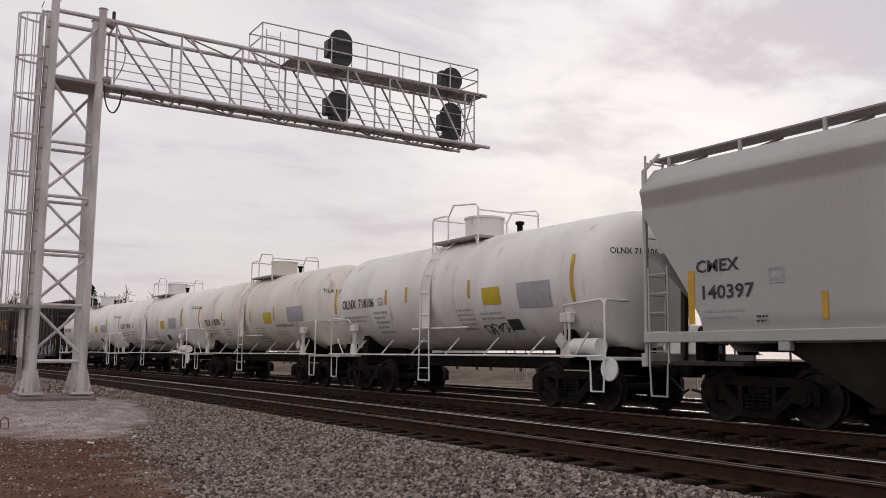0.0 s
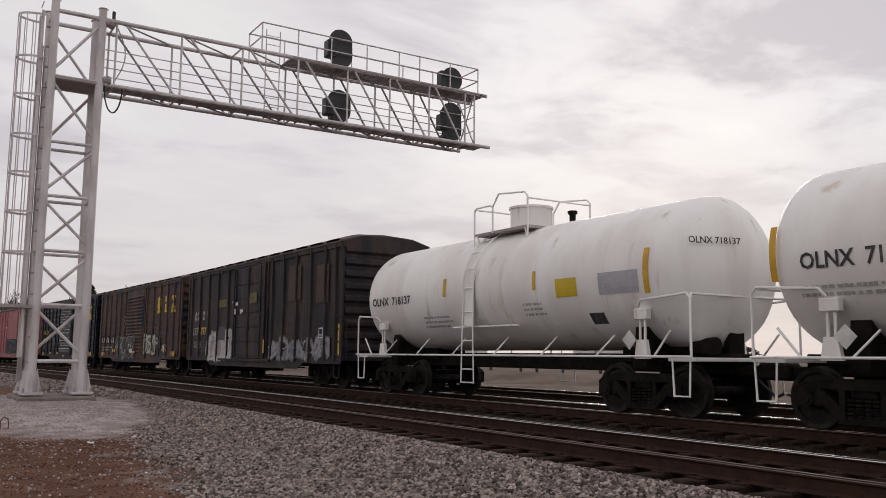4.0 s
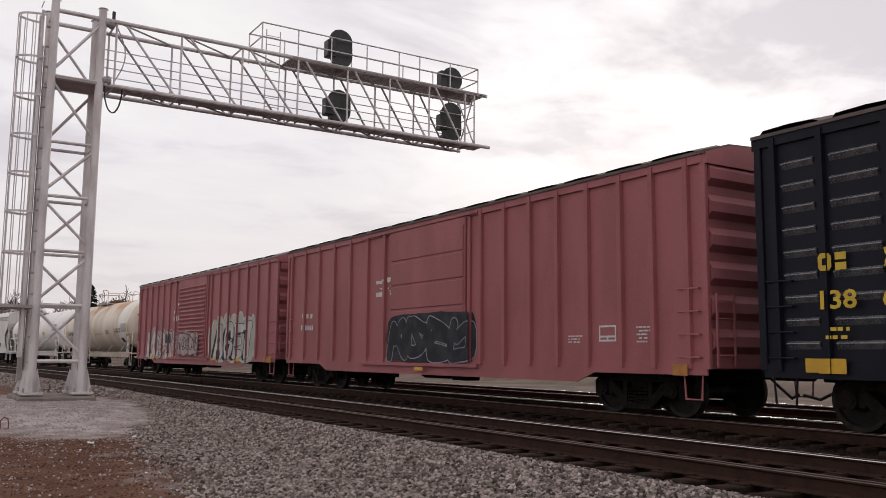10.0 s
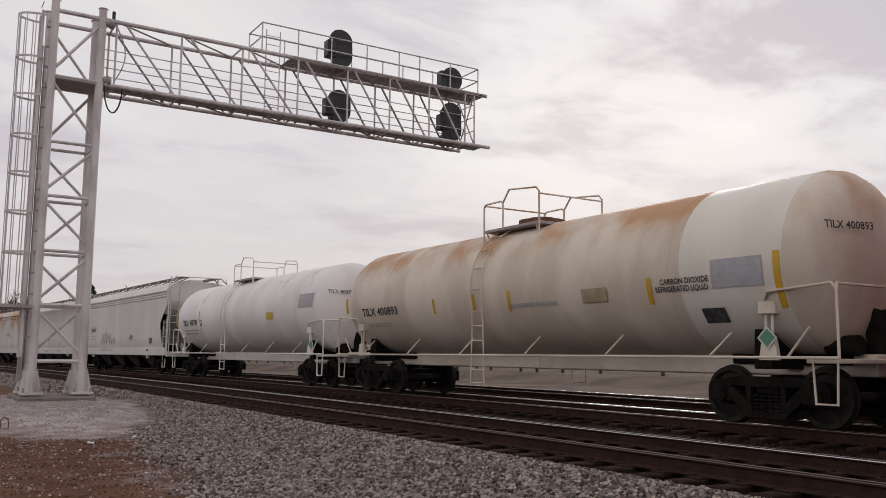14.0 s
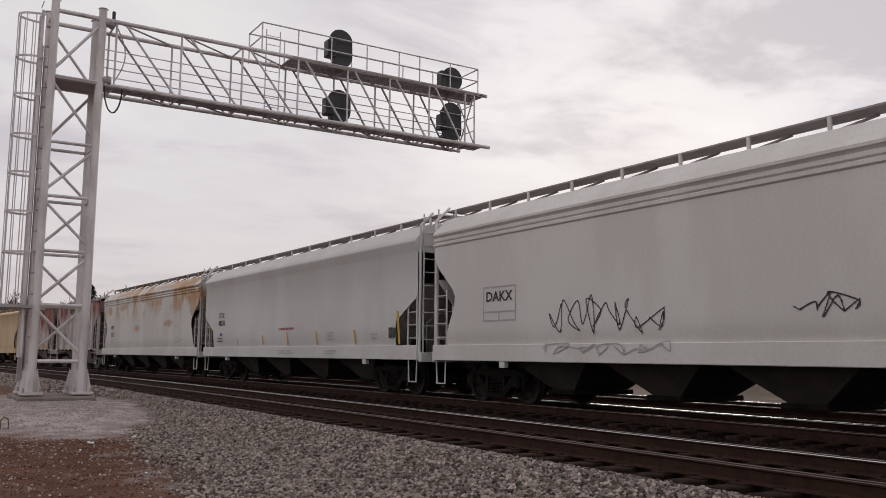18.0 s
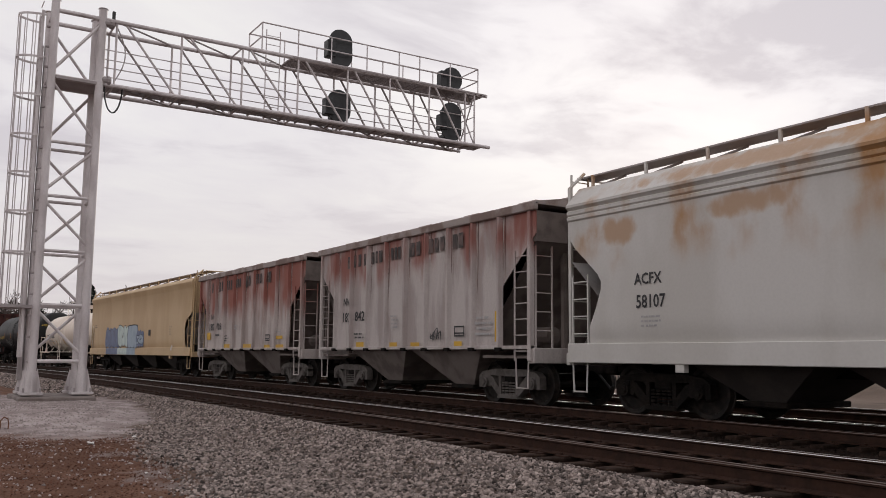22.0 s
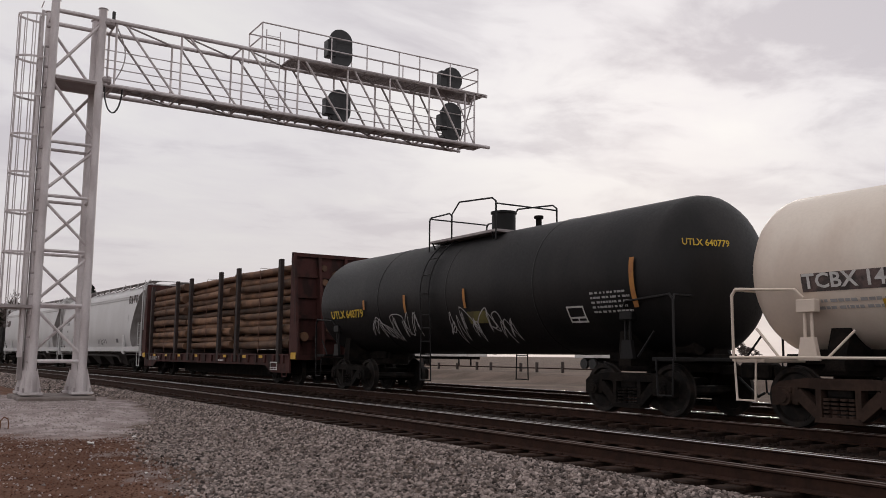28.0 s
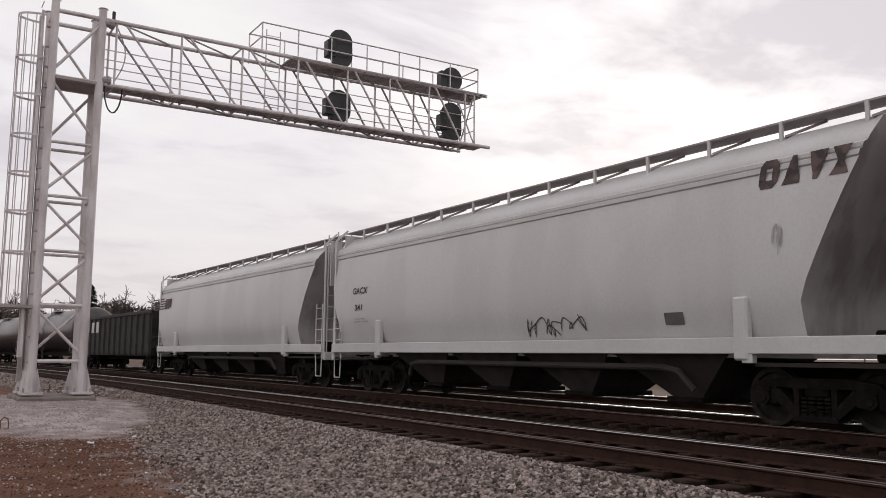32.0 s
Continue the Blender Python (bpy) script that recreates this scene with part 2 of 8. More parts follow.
def ground_z(x, y):
    """Height of the ground below rail top level."""
    v = y - curve(x)

    def ease(a, b, t):
        t = min(1, max(0, (t - a) / (b - a)))
        return t * t * (3 - 2 * t)
    z = -0.46 + 0.27 * ease(4.7, 6.6, v) - 0.055 * ease(6.5, 6.85, v) * (1 - ease(17.8, 18.3, v))
    z += (-0.10) * ease(18.3, 19.2, v)
    z += 0.42 * ease(27.0, 30.0, v) - 0.25 * ease(36, 60, v)
    # mound round the mast
    r = math.hypot((x + 25.3) / 7.5, (y - 3.2) / 3.0)
    z += 0.26 * (1 - ease(0.35, 1.0, r)) * (1 - ease(4.7, 6.6, v))
    if v < 6.2:
        z += 0.05 * lump(x, y, 0.6, 3.0) + 0.02 * lump(x, y, 2.3, 5.0)
    elif v > 19:
        z += 0.06 * lump(x, y, 0.25, 2.0)
    return z


def build_ground():
    def axis(lo, hi, a, b, step, grow):
        out, q, s = [a + step * i for i in range(int((b - a) / step) + 1)], None, step
        q = out[-1]
        while q < hi:
            s *= grow
            q += s
            out.append(q)
        q, s = out[0], step
        while q > lo:
            s *= grow
            q -= s
            out.insert(0, q)
        return out
    xs, ys = axis(-2500, 2500, -45, 6, 0.4, 1.25), axis(-2500, 2500, -3, 32, 0.22, 1.25)
    vs = [(x, y, ground_z(x, y)) for x in xs for y in ys]
    n = len(ys)
    fs = [(i * n + j, (i + 1) * n + j, (i + 1) * n + j + 1, i * n + j + 1) for i in range(len(xs) - 1) for j in range(n - 1)]
    me = bpy.data.meshes.new("ground")
    me.from_pydata(vs, [], fs)
    me.shade_smooth()
    m = bpy.data.materials.new("yard_ground")
    m.use_nodes = True
    nt = m.node_tree
    N, L = nt.nodes.new, nt.links.new
    b = nt.nodes["Principled BSDF"]
    b.inputs["Roughness"].default_value, b.inputs["Specular IOR Level"].default_value = 0.95, 0.08
    pos = N("ShaderNodeNewGeometry").outputs["Position"]
    sep = N("ShaderNodeSeparateXYZ")
    L(pos, sep.inputs[0])

    def nz(scale, detail=5, off=0):
        mp = N("ShaderNodeMapping")
        mp.inputs["Location"].default_value = (off, off, off)
        L(pos, mp.inputs[0])
        t = N("ShaderNodeTexNoise")
        t.inputs["Scale"].default_value, t.inputs["Detail"].default_value = scale, detail
        L(mp.outputs[0], t.inputs[0])
        return t.outputs[0]

    def op(o, a, c):
        q = N("ShaderNodeMath")
        q.operation = o
        for i, s in enumerate((a, c)):
            if isinstance(s, (int, float)):
                q.inputs[i].default_value = s
            else:
                L(s, q.inputs[i])
        return q.outputs[0]

    def rg(v, a, c, d=0.0, e=1.0):
        r = N("ShaderNodeMapRange")
        r.interpolation_type = "SMOOTHSTEP"
        for i, q in enumerate((a, c, d, e)):
            r.inputs[i + 1].default_value = q
        L(v, r.inputs[0])
        return r.outputs[0]

    def mix(fac, a, c):
        x = N("ShaderNodeMix")
        x.data_type = "RGBA"
        for sock, val in (("Factor", fac), ("A", a), ("B", c)):
            if isinstance(val, tuple):
                x.inputs[sock].default_value = (*val, 1)
            elif isinstance(val, float):
                x.inputs[sock].default_value = val
            else:
                L(val, x.inputs[sock])
        return x.outputs["Result"]

    X, Y = sep.outputs[0], sep.outputs[1]
    # distance from the tracks, round their bend
    far = op("MAXIMUM", op("SUBTRACT", -20.0, X), 0.0)
    near = op("MINIMUM", far, 130.0)
    V = op("ADD", Y, op("MULTIPLY", op("MULTIPLY", near, op("SUBTRACT", op("MULTIPLY", far, 2.0), near)), 0.0008))
    dirt = mix(rg(nz(1.4), 0.4, 0.65), (0.118, 0.060, 0.040), (0.165, 0.090, 0.062))
    dirt = mix(rg(nz(26, 6, 4), 0.45, 0.7, 0, 0.8), dirt, (0.07, 0.034, 0.023))
    dirt = mix(rg(nz(0.8, 6, 9), 0.56, 0.66, 0, 0.75), dirt, (0.23, 0.19, 0.18))
    stone = mix(rg(nz(24, 3), 0.35, 0.7), (0.15, 0.116, 0.10), (0.062, 0.045, 0.039))
    stone = mix(rg(nz(0.5, 4, 3), 0.4, 0.65, 0, 0.5), stone, (0.15, 0.105, 0.08))
    pale = mix(rg(nz(2.2, 6, 7), 0.35, 0.65), (0.42, 0.36, 0.35), (0.26, 0.21, 0.20))
    field = mix(rg(nz(0.4, 6, 2), 0.4, 0.6), (0.145, 0.105, 0.085), (0.095, 0.07, 0.055))
    # dark track bed; part of the shade under the train is in this colour
    dark_bed = mix(rg(nz(3.0, 5, 6), 0.4, 0.65), (0.014, 0.0088, 0.007), (0.030, 0.019, 0.0148))
    # edge between dirt and stone runs slantwise and wavers
    wav = op("MULTIPLY", op("SUBTRACT", nz(0.9, 5, 1), 0.5), 1.6)
    edge = op("ADD", op("ADD", V, op("MAXIMUM", op("MINIMUM", op("MULTIPLY", op("ADD", X, 8.8), 0.09), 0.4), -1.5)), wav)
    col = mix(rg(edge, 2.5, 3.7), dirt, stone)
    # pale fines heaped round the mast
    rr = op("ADD", op("POWER", op("DIVIDE", op("ADD", X, 25.5), 9.3), 2.0), op("POWER", op("DIVIDE", op("SUBTRACT", Y, 3.0), 2.75), 2.0))
    rr = op("ADD", rr, op("MULTIPLY", wav, 0.7))
    col = mix(rg(rr, 0.7, 1.1, 1.0, 0.0), col, pale)
    col = mix(rg(op("ADD", V, op("MULTIPLY", wav, 0.25)), 6.5, 7.0), col, dark_bed)
    col = mix(rg(op("ADD", V, op("MULTIPLY", wav, 0.15)), 18.25, 18.5), col, mix(rg(nz(1.2, 5, 12), 0.4, 0.6), (0.26, 0.23, 0.22), (0.17, 0.14, 0.13)))
    col = mix(rg(op("ADD", V, wav), 20.6, 22.6), col, field)
    L(col, b.inputs["Base Color"])
    bp = N("ShaderNodeBump")
    bp.inputs["Strength"].default_value, bp.inputs["Distance"].default_value = 0.7, 0.04
    L(nz(22, 5, 8), bp.inputs["Height"])
    L(bp.outputs[0], b.inputs["Normal"])
    me.materials.append(m)
    tagged(new("ground", me), "brown winter dirt, grey ballast and pale gravel of a railway yard", "ground", kind="structure")


build_ground()

# ---- tracks ----
rail_side = surface("rusty_rail_steel", (0.042, 0.021, 0.0145), 0.85, 0.0, (0.024, 0.0135, 0.0105), 0.7, 6.0, 1, 30, 0.2, 0.2, space="World", spec=0.15)
rail_top = surface("polished_railhead", (0.62, 0.60, 0.59), 0.28, 1.0, (0.5, 0.47, 0.45), 0.4, 2.0, space="World")
# near railheads: their weaker sky reflection is put into a darker steel
rail_top_dim = surface("dim_reflection_railhead", (0.20, 0.16, 0.145), 0.5, 0.8, (0.12, 0.09, 0.08), 0.5, 2.0, space="World")
tie_wood = surface("creosoted_oak", (0.022, 0.0135, 0.0105), 0.9, 0, (0.058, 0.037, 0.028), 0.8, 5.0, 1, 50, 0.3, 0.4, obrand=0.35, spec=0.08)
RAIL = [(-0.076, -0.178), (0.076, -0.178), (0.076, -0.164), (0.012, -0.145), (0.012, -0.05), (0.038, -0.036), (0.038, -0.008), (0.03, -0.002),
        (-0.03, -0.002), (-0.038, -0.008), (-0.038, -0.036), (-0.012, -0.05), (-0.012, -0.145), (-0.076, -0.164)]


def build_track(name, yc, near_top, far_top, label):
    tr = tagged(new(name), label, "railway track", kind="structure")
    along = [-420, -300, -220, -170] + [-150 + 5 * k for k in range(27)] + [140]
    for s, top in ((-1, near_top), (1, far_top)):
        y = yc + s * GAUGE
        r = part("rail", M().loft([[(x, y + curve(x) + a, b) for a, b in RAIL] for x in along]), rail_side, tr)
        part("railhead", M().loft([[(x, y + curve(x) + a, b) for a, b in ((-0.039, -0.02), (-0.0385, -0.012), (-0.033, -0.005), (-0.02, -0.001), (0.0, 0.0), (0.02, -0.001), (0.033, -0.005), (0.039, -0.012))] for x in along]), top, r, "worn bright running surface")
    tie = M().box(-0.115, 0.115, -1.3, 1.3, -0.38, -0.182, 0.012).mesh("tie", tie_wood, 0)
    plate = M()
    for s in (-1, 1):
        plate.box(-0.1, 0.1, s * GAUGE - 0.17, s * GAUGE + 0.17, -0.183, -0.165, 0.004)
        for a in (-0.1, 0.1):
            plate.box(-0.06, -0.03, s * GAUGE + a - 0.02, s * GAUGE + a + 0.02, -0.165, -0.145)
    plate = plate.mesh("tie_plate", rail_side, 0)
    rest = M()
    k = 0
    for i in range(-230, 60):
        x = i * 0.53 + random.uniform(-0.03, 0.03)
        dy = random.uniform(-0.06, 0.06)
        if -55 < x < 6 and yc < 16:
            t = part("tie", tie, parent=tr, at=pose(x, yc + curve(x) + dy, random.uniform(-0.012, 0.006), 0, 0, heading(x) + random.uniform(-1.2, 1.2)))
            part("tie_plates", plate, parent=t, at=pose(0, -dy, 0))
        else:
            rest.box(x - 0.115, x + 0.115, yc + curve(x) - 1.3 + dy, yc + curve(x) + 1.3 + dy, -0.38, -0.182)
    tagged(part("far_ties", rest, tie_wood, tr, "weathered timber ties", smooth=0), kind="stuff")
    return tr


build_track("track_1", Y1, rail_top_dim, rail_top, "empty main track of worn steel rails on timber ties")
build_track("track_2", Y2, rail_top_dim, rail_top, "main track of steel rails under the passing train")
build_track("track_3", Y3, rail_top_dim, rail_top, "far siding of steel rails beside pale gravel")
# ---- signal bridge ----
def grating(x0, x1, y0, y1, z0, z1):
    """Open steel grating: bearing bars lengthwise in an edge frame, cross bars every 0.3 m."""
    m = M()
    n = int((x1 - x0) / 0.045)
    for k in range(n + 1):
        x = x0 + (x1 - x0) * k / n
        t = 0.012 if k in (0, n) else 0.006
        m.box(x - t, x + t, y0, y1, z0, z1)
    y = y0
    while y < y1:
        m.box(x0, x1, y - 0.008, y + 0.008, z0 - 0.002, z0 + 0.015)
        y += 0.3
    return m


def build_signal_bridge():
    XF, XR = -25.0, -26.08
    YA, YB = 3.1, 4.33
    ZB, ZT = 8.47, 10.34
    br = thing("signal_bridge", "grey galvanised steel cantilever signal bridge reaching over the tracks", "signal bridge", at=(0, 0, 0))
    slab = part("foundation", M().box(-26.9, -24.3, 2.75, 4.6, -0.6, -0.10, 0.03), stained_concrete, br, "low concrete foundation slab")
    legs = {}
    for x in (XF, XR):
        for y in (YA, YB):
            h = 10.62
            legs[x, y] = part("leg", M().cyl((x, y, 0.1), (x, y, h), 0.112 if x == XF else 0.1, 14).cyl((x, y, h), (x, y, h + 0.02), 0.135, 14), galv, br, "round steel leg")
            foot = M()
            foot.box(x - 0.27, x + 0.27, y - 0.27, y + 0.27, -0.06, 0.0, 0.008)
            for a in range(4):
                c, s = math.cos(a * math.pi / 2), math.sin(a * math.pi / 2)
                d = Vector((c, s, 0))
                q = Vector((-s, c, 0)) * 0.012
                p = Vector((x, y, 0))
                foot.loft([[p + d * 0.11 + q * k, p + d * 0.26 + q * k, p + d * 0.25 + q * k + Vector((0, 0, 0.06)), p + d * 0.13 + q * k + Vector((0, 0, 0.62))] for k in (-1, 1)])
            foot.cyl((x, y, 0.0), (x, y, 0.55), 0.15, 14)
            part("base_gusset", foot, galv, legs[x, y], "stiffened base plate")
            for sx in (-0.2, 0.2):
                for sy in (-0.2, 0.2):
                    part("anchor_bolt", M().cyl((x + sx, y + sy, 0.0), (x + sx, y + sy, 0.11), 0.028, 6), galv_dark, legs[x, y])
    # lacing of the mast: one diagonal a panel, turned about from panel to panel and from face to face
    rungs = [0.8, 2.28, 3.72, 5.2, 6.68, 8.5, 10.34]
    for (xa, ya), (xb, yb) in (((XF, YA), (XF, YB)), ((XR, YA), (XR, YB)), ((XF, YA), (XR, YA)), ((XF, YB), (XR, YB))):
        for z in rungs:
            part("mast_strut", M().cyl((xa, ya, z), (xb, yb, z), 0.045, 8), galv, br)
        if xa != xb:
            continue
        for i, (z0, z1) in enumerate(zip(rungs[:-1], rungs[1:])):
            up = (i % 2 == 1) == (xa == XF)
            part("mast_brace", M().cyl((xa, ya if up else yb, z0 + 0.12), (xb, yb if up else ya, z1 - 0.12), 0.042, 8), galv, br)
    part("mast_platform", M().box(XR - 0.05, XF + 0.08, YA + 0.1, YB + 0.15, 8.42, 8.5), galv_dark, br, "grating platform inside the mast")
    # cantilever: four chords
    YE = 16.7
    for x in (XF, XR):
        part("top_chord", M().cyl((x, YA, ZT), (x, YE - 0.1, ZT), 0.062, 10), galv, br)
        part("bottom_chord", M().cyl((x, YA, ZB), (x, YE + (0.9 if x == XF else 0.0), ZB), 0.062, 10), galv, br)
    vy = [4.72, 6.55, 8.4, 10.22, 11.95, 13.52, 15.07, 16.55]
    for x in (XF, XR):
        for i, y in enumerate(vy):
            part("truss_post", M().cyl((x, y, ZB), (x, y, ZT), 0.032, 8), galv, br)
            if i < len(vy) - 1:
                part("truss_diagonal", M().cyl((x, y + 0.22, ZT), (x, vy[i + 1] - 0.14, ZB), 0.034, 8), galv_dark if x == XR else galv, br)
    for i, y in enumerate(vy):
        part("cross_strut", M().cyl((XF, y, ZT), (XR, y + (0.9 if i % 2 else -0.0), ZT), 0.03, 6), galv, br)
        part("cross_strut", M().cyl((XF, y, ZB), (XR, y, ZB), 0.03, 6), galv, br)
        if i < len(vy) - 1:
            part("bottom_lacing", M().cyl((XF, y, ZB - 0.02), (XR, vy[i + 1], ZB - 0.02), 0.028, 6), galv_dark, br)
            part("top_lacing", M().cyl((XF, y, ZT), (XR, vy[i + 1], ZT), 0.028, 6), galv_dark, br)
    # walkway inside the truss
    deck = part("walkway", grating(XF - 0.75, XF - 0.08, YB, YE + 0.75, ZB + 0.02, ZB + 0.07), galv_dark, br, "steel grating walkway")
    for i in range(24):
        y = YB + 0.3 + i * 0.53
        part("walkway_bearer", M().box(XF - 0.78, XF - 0.06, y - 0.02, y + 0.02, ZB - 0.03, ZB + 0.02), galv_dark, deck)
    for z in (9.0, 9.52):
        part("handrail", M().cyl((XR + 0.1, YB, z), (XR + 0.1, YE - 0.1, z), 0.017, 6), galv, br)
        part("handrail", M().cyl((XF - 0.12, YB, z), (XF - 0.12, YE - 0.1, z), 0.017, 6), galv, br)
    # upper signal platform
    ZP = 10.34
    plat = part("upper_platform", grating(XR + 0.2, XF + 0.06, 10.0, YE + 0.7, ZP - 0.02, ZP + 0.03), galv_dark, br, "grating platform beside the signal heads")
    for x in (XF, XR):
        part("platform_beam", M().box(x - 0.03, x + 0.03, 9.3, YE + 0.8, ZP - 0.06, ZP + 0.06, 0.01), galv, br)
    ZR = 11.28
    for x in (XF, XR - 0.1):
        for z in (ZR, 10.83):
            part("guard_rail", M().cyl((x, 9.0, z), (x, 17.1, z), 0.024, 6), galv, br)
    for z in (ZR, 10.83):
        part("guard_rail", M().cyl((XF, 9.0, z), (XR - 0.1, 9.0, z), 0.024, 6), galv, br)
        part("guard_rail", M().cyl((XF, 17.1, z), (XR - 0.1, 17.1, z), 0.024, 6), galv, br)
    for y in (9.0, 10.2, 11.35, 12.64, 13.86, 14.67, 15.92, 17.1):
        for x in (XF, XR - 0.1):
            part("guard_post", M().cyl((x, y, ZP - 0.05), (x, y, ZR), 0.022, 6), galv, br)
    # access ladder to the upper platform
    for y in (9.32, 9.78):
        part("ladder_rail", M().cyl((XF - 0.5, y, ZB), (XF - 0.5, y, ZR), 0.018, 6), galv, br)
    for i in range(9):
        part("ladder_rung", M().cyl((XF - 0.5, 9.32, ZB + 0.3 + i * 0.29), (XF - 0.5, 9.78, ZB + 0.3 + i * 0.29), 0.012, 6), galv, br)
    # end frame
    for z0, z1 in ((ZB, ZT), (ZT, ZB)):
        part("end_brace", M().cyl((XF, 16.95, z0), (XR, 16.95, z1), 0.026, 6), galv, br)
    for x in (XF, XR):
        part("end_post", M().cyl((x, 16.95, ZB - 0.05), (x, 16.95, ZT), 0.03, 6), galv, br)
    for z in (9.0, 9.5, 9.95):
        part("end_rail", M().cyl((XF, 16.95, z), (XR, 16.95, z), 0.018, 6), galv, br)
    part("end_outrigger", M().cyl((XR, YE, ZB), (XR, YE + 0.35, ZB), 0.05, 8), galv, br)
    # caged ladder on the outer side of the mast
    lad = part("caged_ladder", M().box(XF - 0.62, XF - 0.55, YA - 0.32, YA - 0.25, 0.9, 10.3).box(XF - 0.14, XF - 0.07, YA - 0.32, YA - 0.25, 0.9, 10.3), galv, br, "climbing ladder with safety cage")
    for i in range(32):
        part("ladder_rung", M().cyl((XF - 0.6, YA - 0.28, 1.1 + i * 0.305), (XF - 0.1, YA - 0.28, 1.1 + i * 0.305), 0.014, 6), galv, lad)
    for z in (2.2, 3.65, 4.73, 5.78, 6.81, 7.91, 8.96, 10.15):
        pts = [(XF - 0.35 + 0.36 * math.cos(a), YA - 0.2 - 0.66 * math.sin(a), z) for a in [math.pi * k / 12 for k in range(13)]]
        part("cage_hoop", M().loft([[(px + a * (px - XF + 0.35), py + a * (py - YA + 0.2), pz + c) for a, c in ((-0.02, -0.028), (0.02, -0.028), (0.02, 0.028), (-0.02, 0.028))] for px, py, pz in pts]), galv, lad)
    for k in range(1, 8):
        a = math.pi * k / 8
        x, y = XF - 0.35 + 0.36 * math.cos(a), YA - 0.2 - 0.66 * math.sin(a)
        part("cage_strap", M().box(x - 0.012, x + 0.012, y - 0.012, y + 0.012, 2.2, 10.15), galv, lad)
    part("cable_tray", M().box(XR - 0.02, XR + 0.1, YA - 0.24, YA - 0.12, 0.3, 9.6), galv_dark, br, "perforated cable tray on the rear leg")
    # a service platform low on the mast
    part("ladder_landing", M().box(XF - 1.0, XF + 0.1, 0.6, YA - 0.1, 2.18, 2.26), galv_dark, br)
    for k in range(16):
        part("leg_clip", M().box(XF - 0.02, XF + 0.05, YA - 0.2, YA - 0.1, 1.4 + k * 0.56, 1.45 + k * 0.56, 0.008), galv_dark, br)
    for z in (ZB + 0.12, ZT - 0.1):
        part("chord_clamp", M().cyl((XF, YB + 0.05, z), (XF, YB + 0.3, z), 0.105, 10).cyl((XF, YB + 0.2, z), (XF, YB + 0.27, z), 0.14, 10), galv_dark, br, "bolted pipe collar")
    # cable loops
    part("cable_loop", M().tube([(XF, YB + 0.38 + 0.24 * math.cos(math.pi * (1 + k / 12)), 8.45 - 0.75 * math.sin(math.pi * k / 12)) for k in range(13)], 0.022, 6), rubber, br, "drooping cable")
    part("cable_loop", M().tube([(XF, 4.72 + 0.26 * math.sin(math.pi * k / 14), 10.2 - 1.6 * k / 14) for k in range(15)], 0.018, 6), galv_dark, br, "drooping cable")
    part("warning_lamp", M().cyl((XF, 4.62, 10.4), (XF, 4.62, 10.62), 0.05, 8), black_paint, br)
    return br


bridge = build_signal_bridge()


def build_signal(x, y, z0, lamps, tall):
    """A black colour-light head with an oval backboard, seen from behind."""
    s = thing("railway_signal", "black railway colour-light signal head with oval backboard on the bridge", "signal", "signals on the bridge", (x, y, z0))
    h = tall / 2
    w = 0.42
    def oval(k):
        n = 20
        out = []
        for i in range(n):
            a = 2 * math.pi * i / n
            c, q = math.cos(a), math.sin(a)
            out.append((k * w * c, h + k * w * q + (h - w) * (1 if q > 0 else -1)))
        return out
    bm = M().prism(oval(1.0), 0.02, 0.06, "x")
    part("backboard", bm, black_paint, s, "oval black backboard")
    part("housing", M().box(-0.27, 0.02, -0.22, 0.22, 0.12, tall - 0.14, 0.03), black_paint, s, "cast black lamp housing")
    for i in range(lamps):
        z = tall * (i + 0.5) / lamps if lamps > 1 else h
        hood = M().loft([[(xx, 0.13 * math.cos(a), z + 0.13 * math.sin(a)) for a in [2 * math.pi * k / 12 for k in range(12)]] for xx in (-0.27, -0.55)], caps=False)
        part("hood", hood, black_paint, s, "round lamp hood")
    part("relay_box", M().box(-0.2, 0.12, -0.5, -0.2, h - 0.34, h + 0.22, 0.02), black_paint, s, "terminal box")
    part("bracket", M().cyl((-0.1, 0, -0.02), (-0.1, 0, 0.2), 0.05, 8), galv_dark, s)
    return s


build_signal(-25.2, 11.75, 10.37, 3, 1.30)
build_signal(-25.3, 11.78, 8.56, 2, 1.10)
build_signal(-25.2, 16.1, 10.37, 1, 0.84)
build_signal(-25.3, 16.15, 8.56, 3, 1.40)
# ---- rolling stock: shared parts ----
SPEED, WHEEL_R = 10.2, 0.457
MOVERS, WHEELSETS = [], []
CACHE = {}


def cached(key, make):
    if key not in CACHE:
        CACHE[key] = make()
    return CACHE[key]


def wheelset_mesh():
    m = M()
    m.cyl((0, -1.0, 0), (0, 1.0, 0), 0.085, 10)
    for s in (-1, 1):
        y = s * GAUGE
        prof = [(0.10, -0.09), (0.17, -0.03), (0.36, -0.012), (0.385, -0.06), (0.455, -0.065), (0.462, 0.03), (0.485, 0.04), (0.488, 0.062), (0.37, 0.066), (0.35, 0.02), (0.17, 0.03), (0.10, 0.08)]
        n = 28
        rings = [[(r * math.cos(2 * math.pi * i / n), y - s * a, r * math.sin(2 * math.pi * i / n)) for i in range(n)] for r, a in prof]
        m.loft(rings, caps=False)
    return m.mesh("wheelset", wheel_steel)


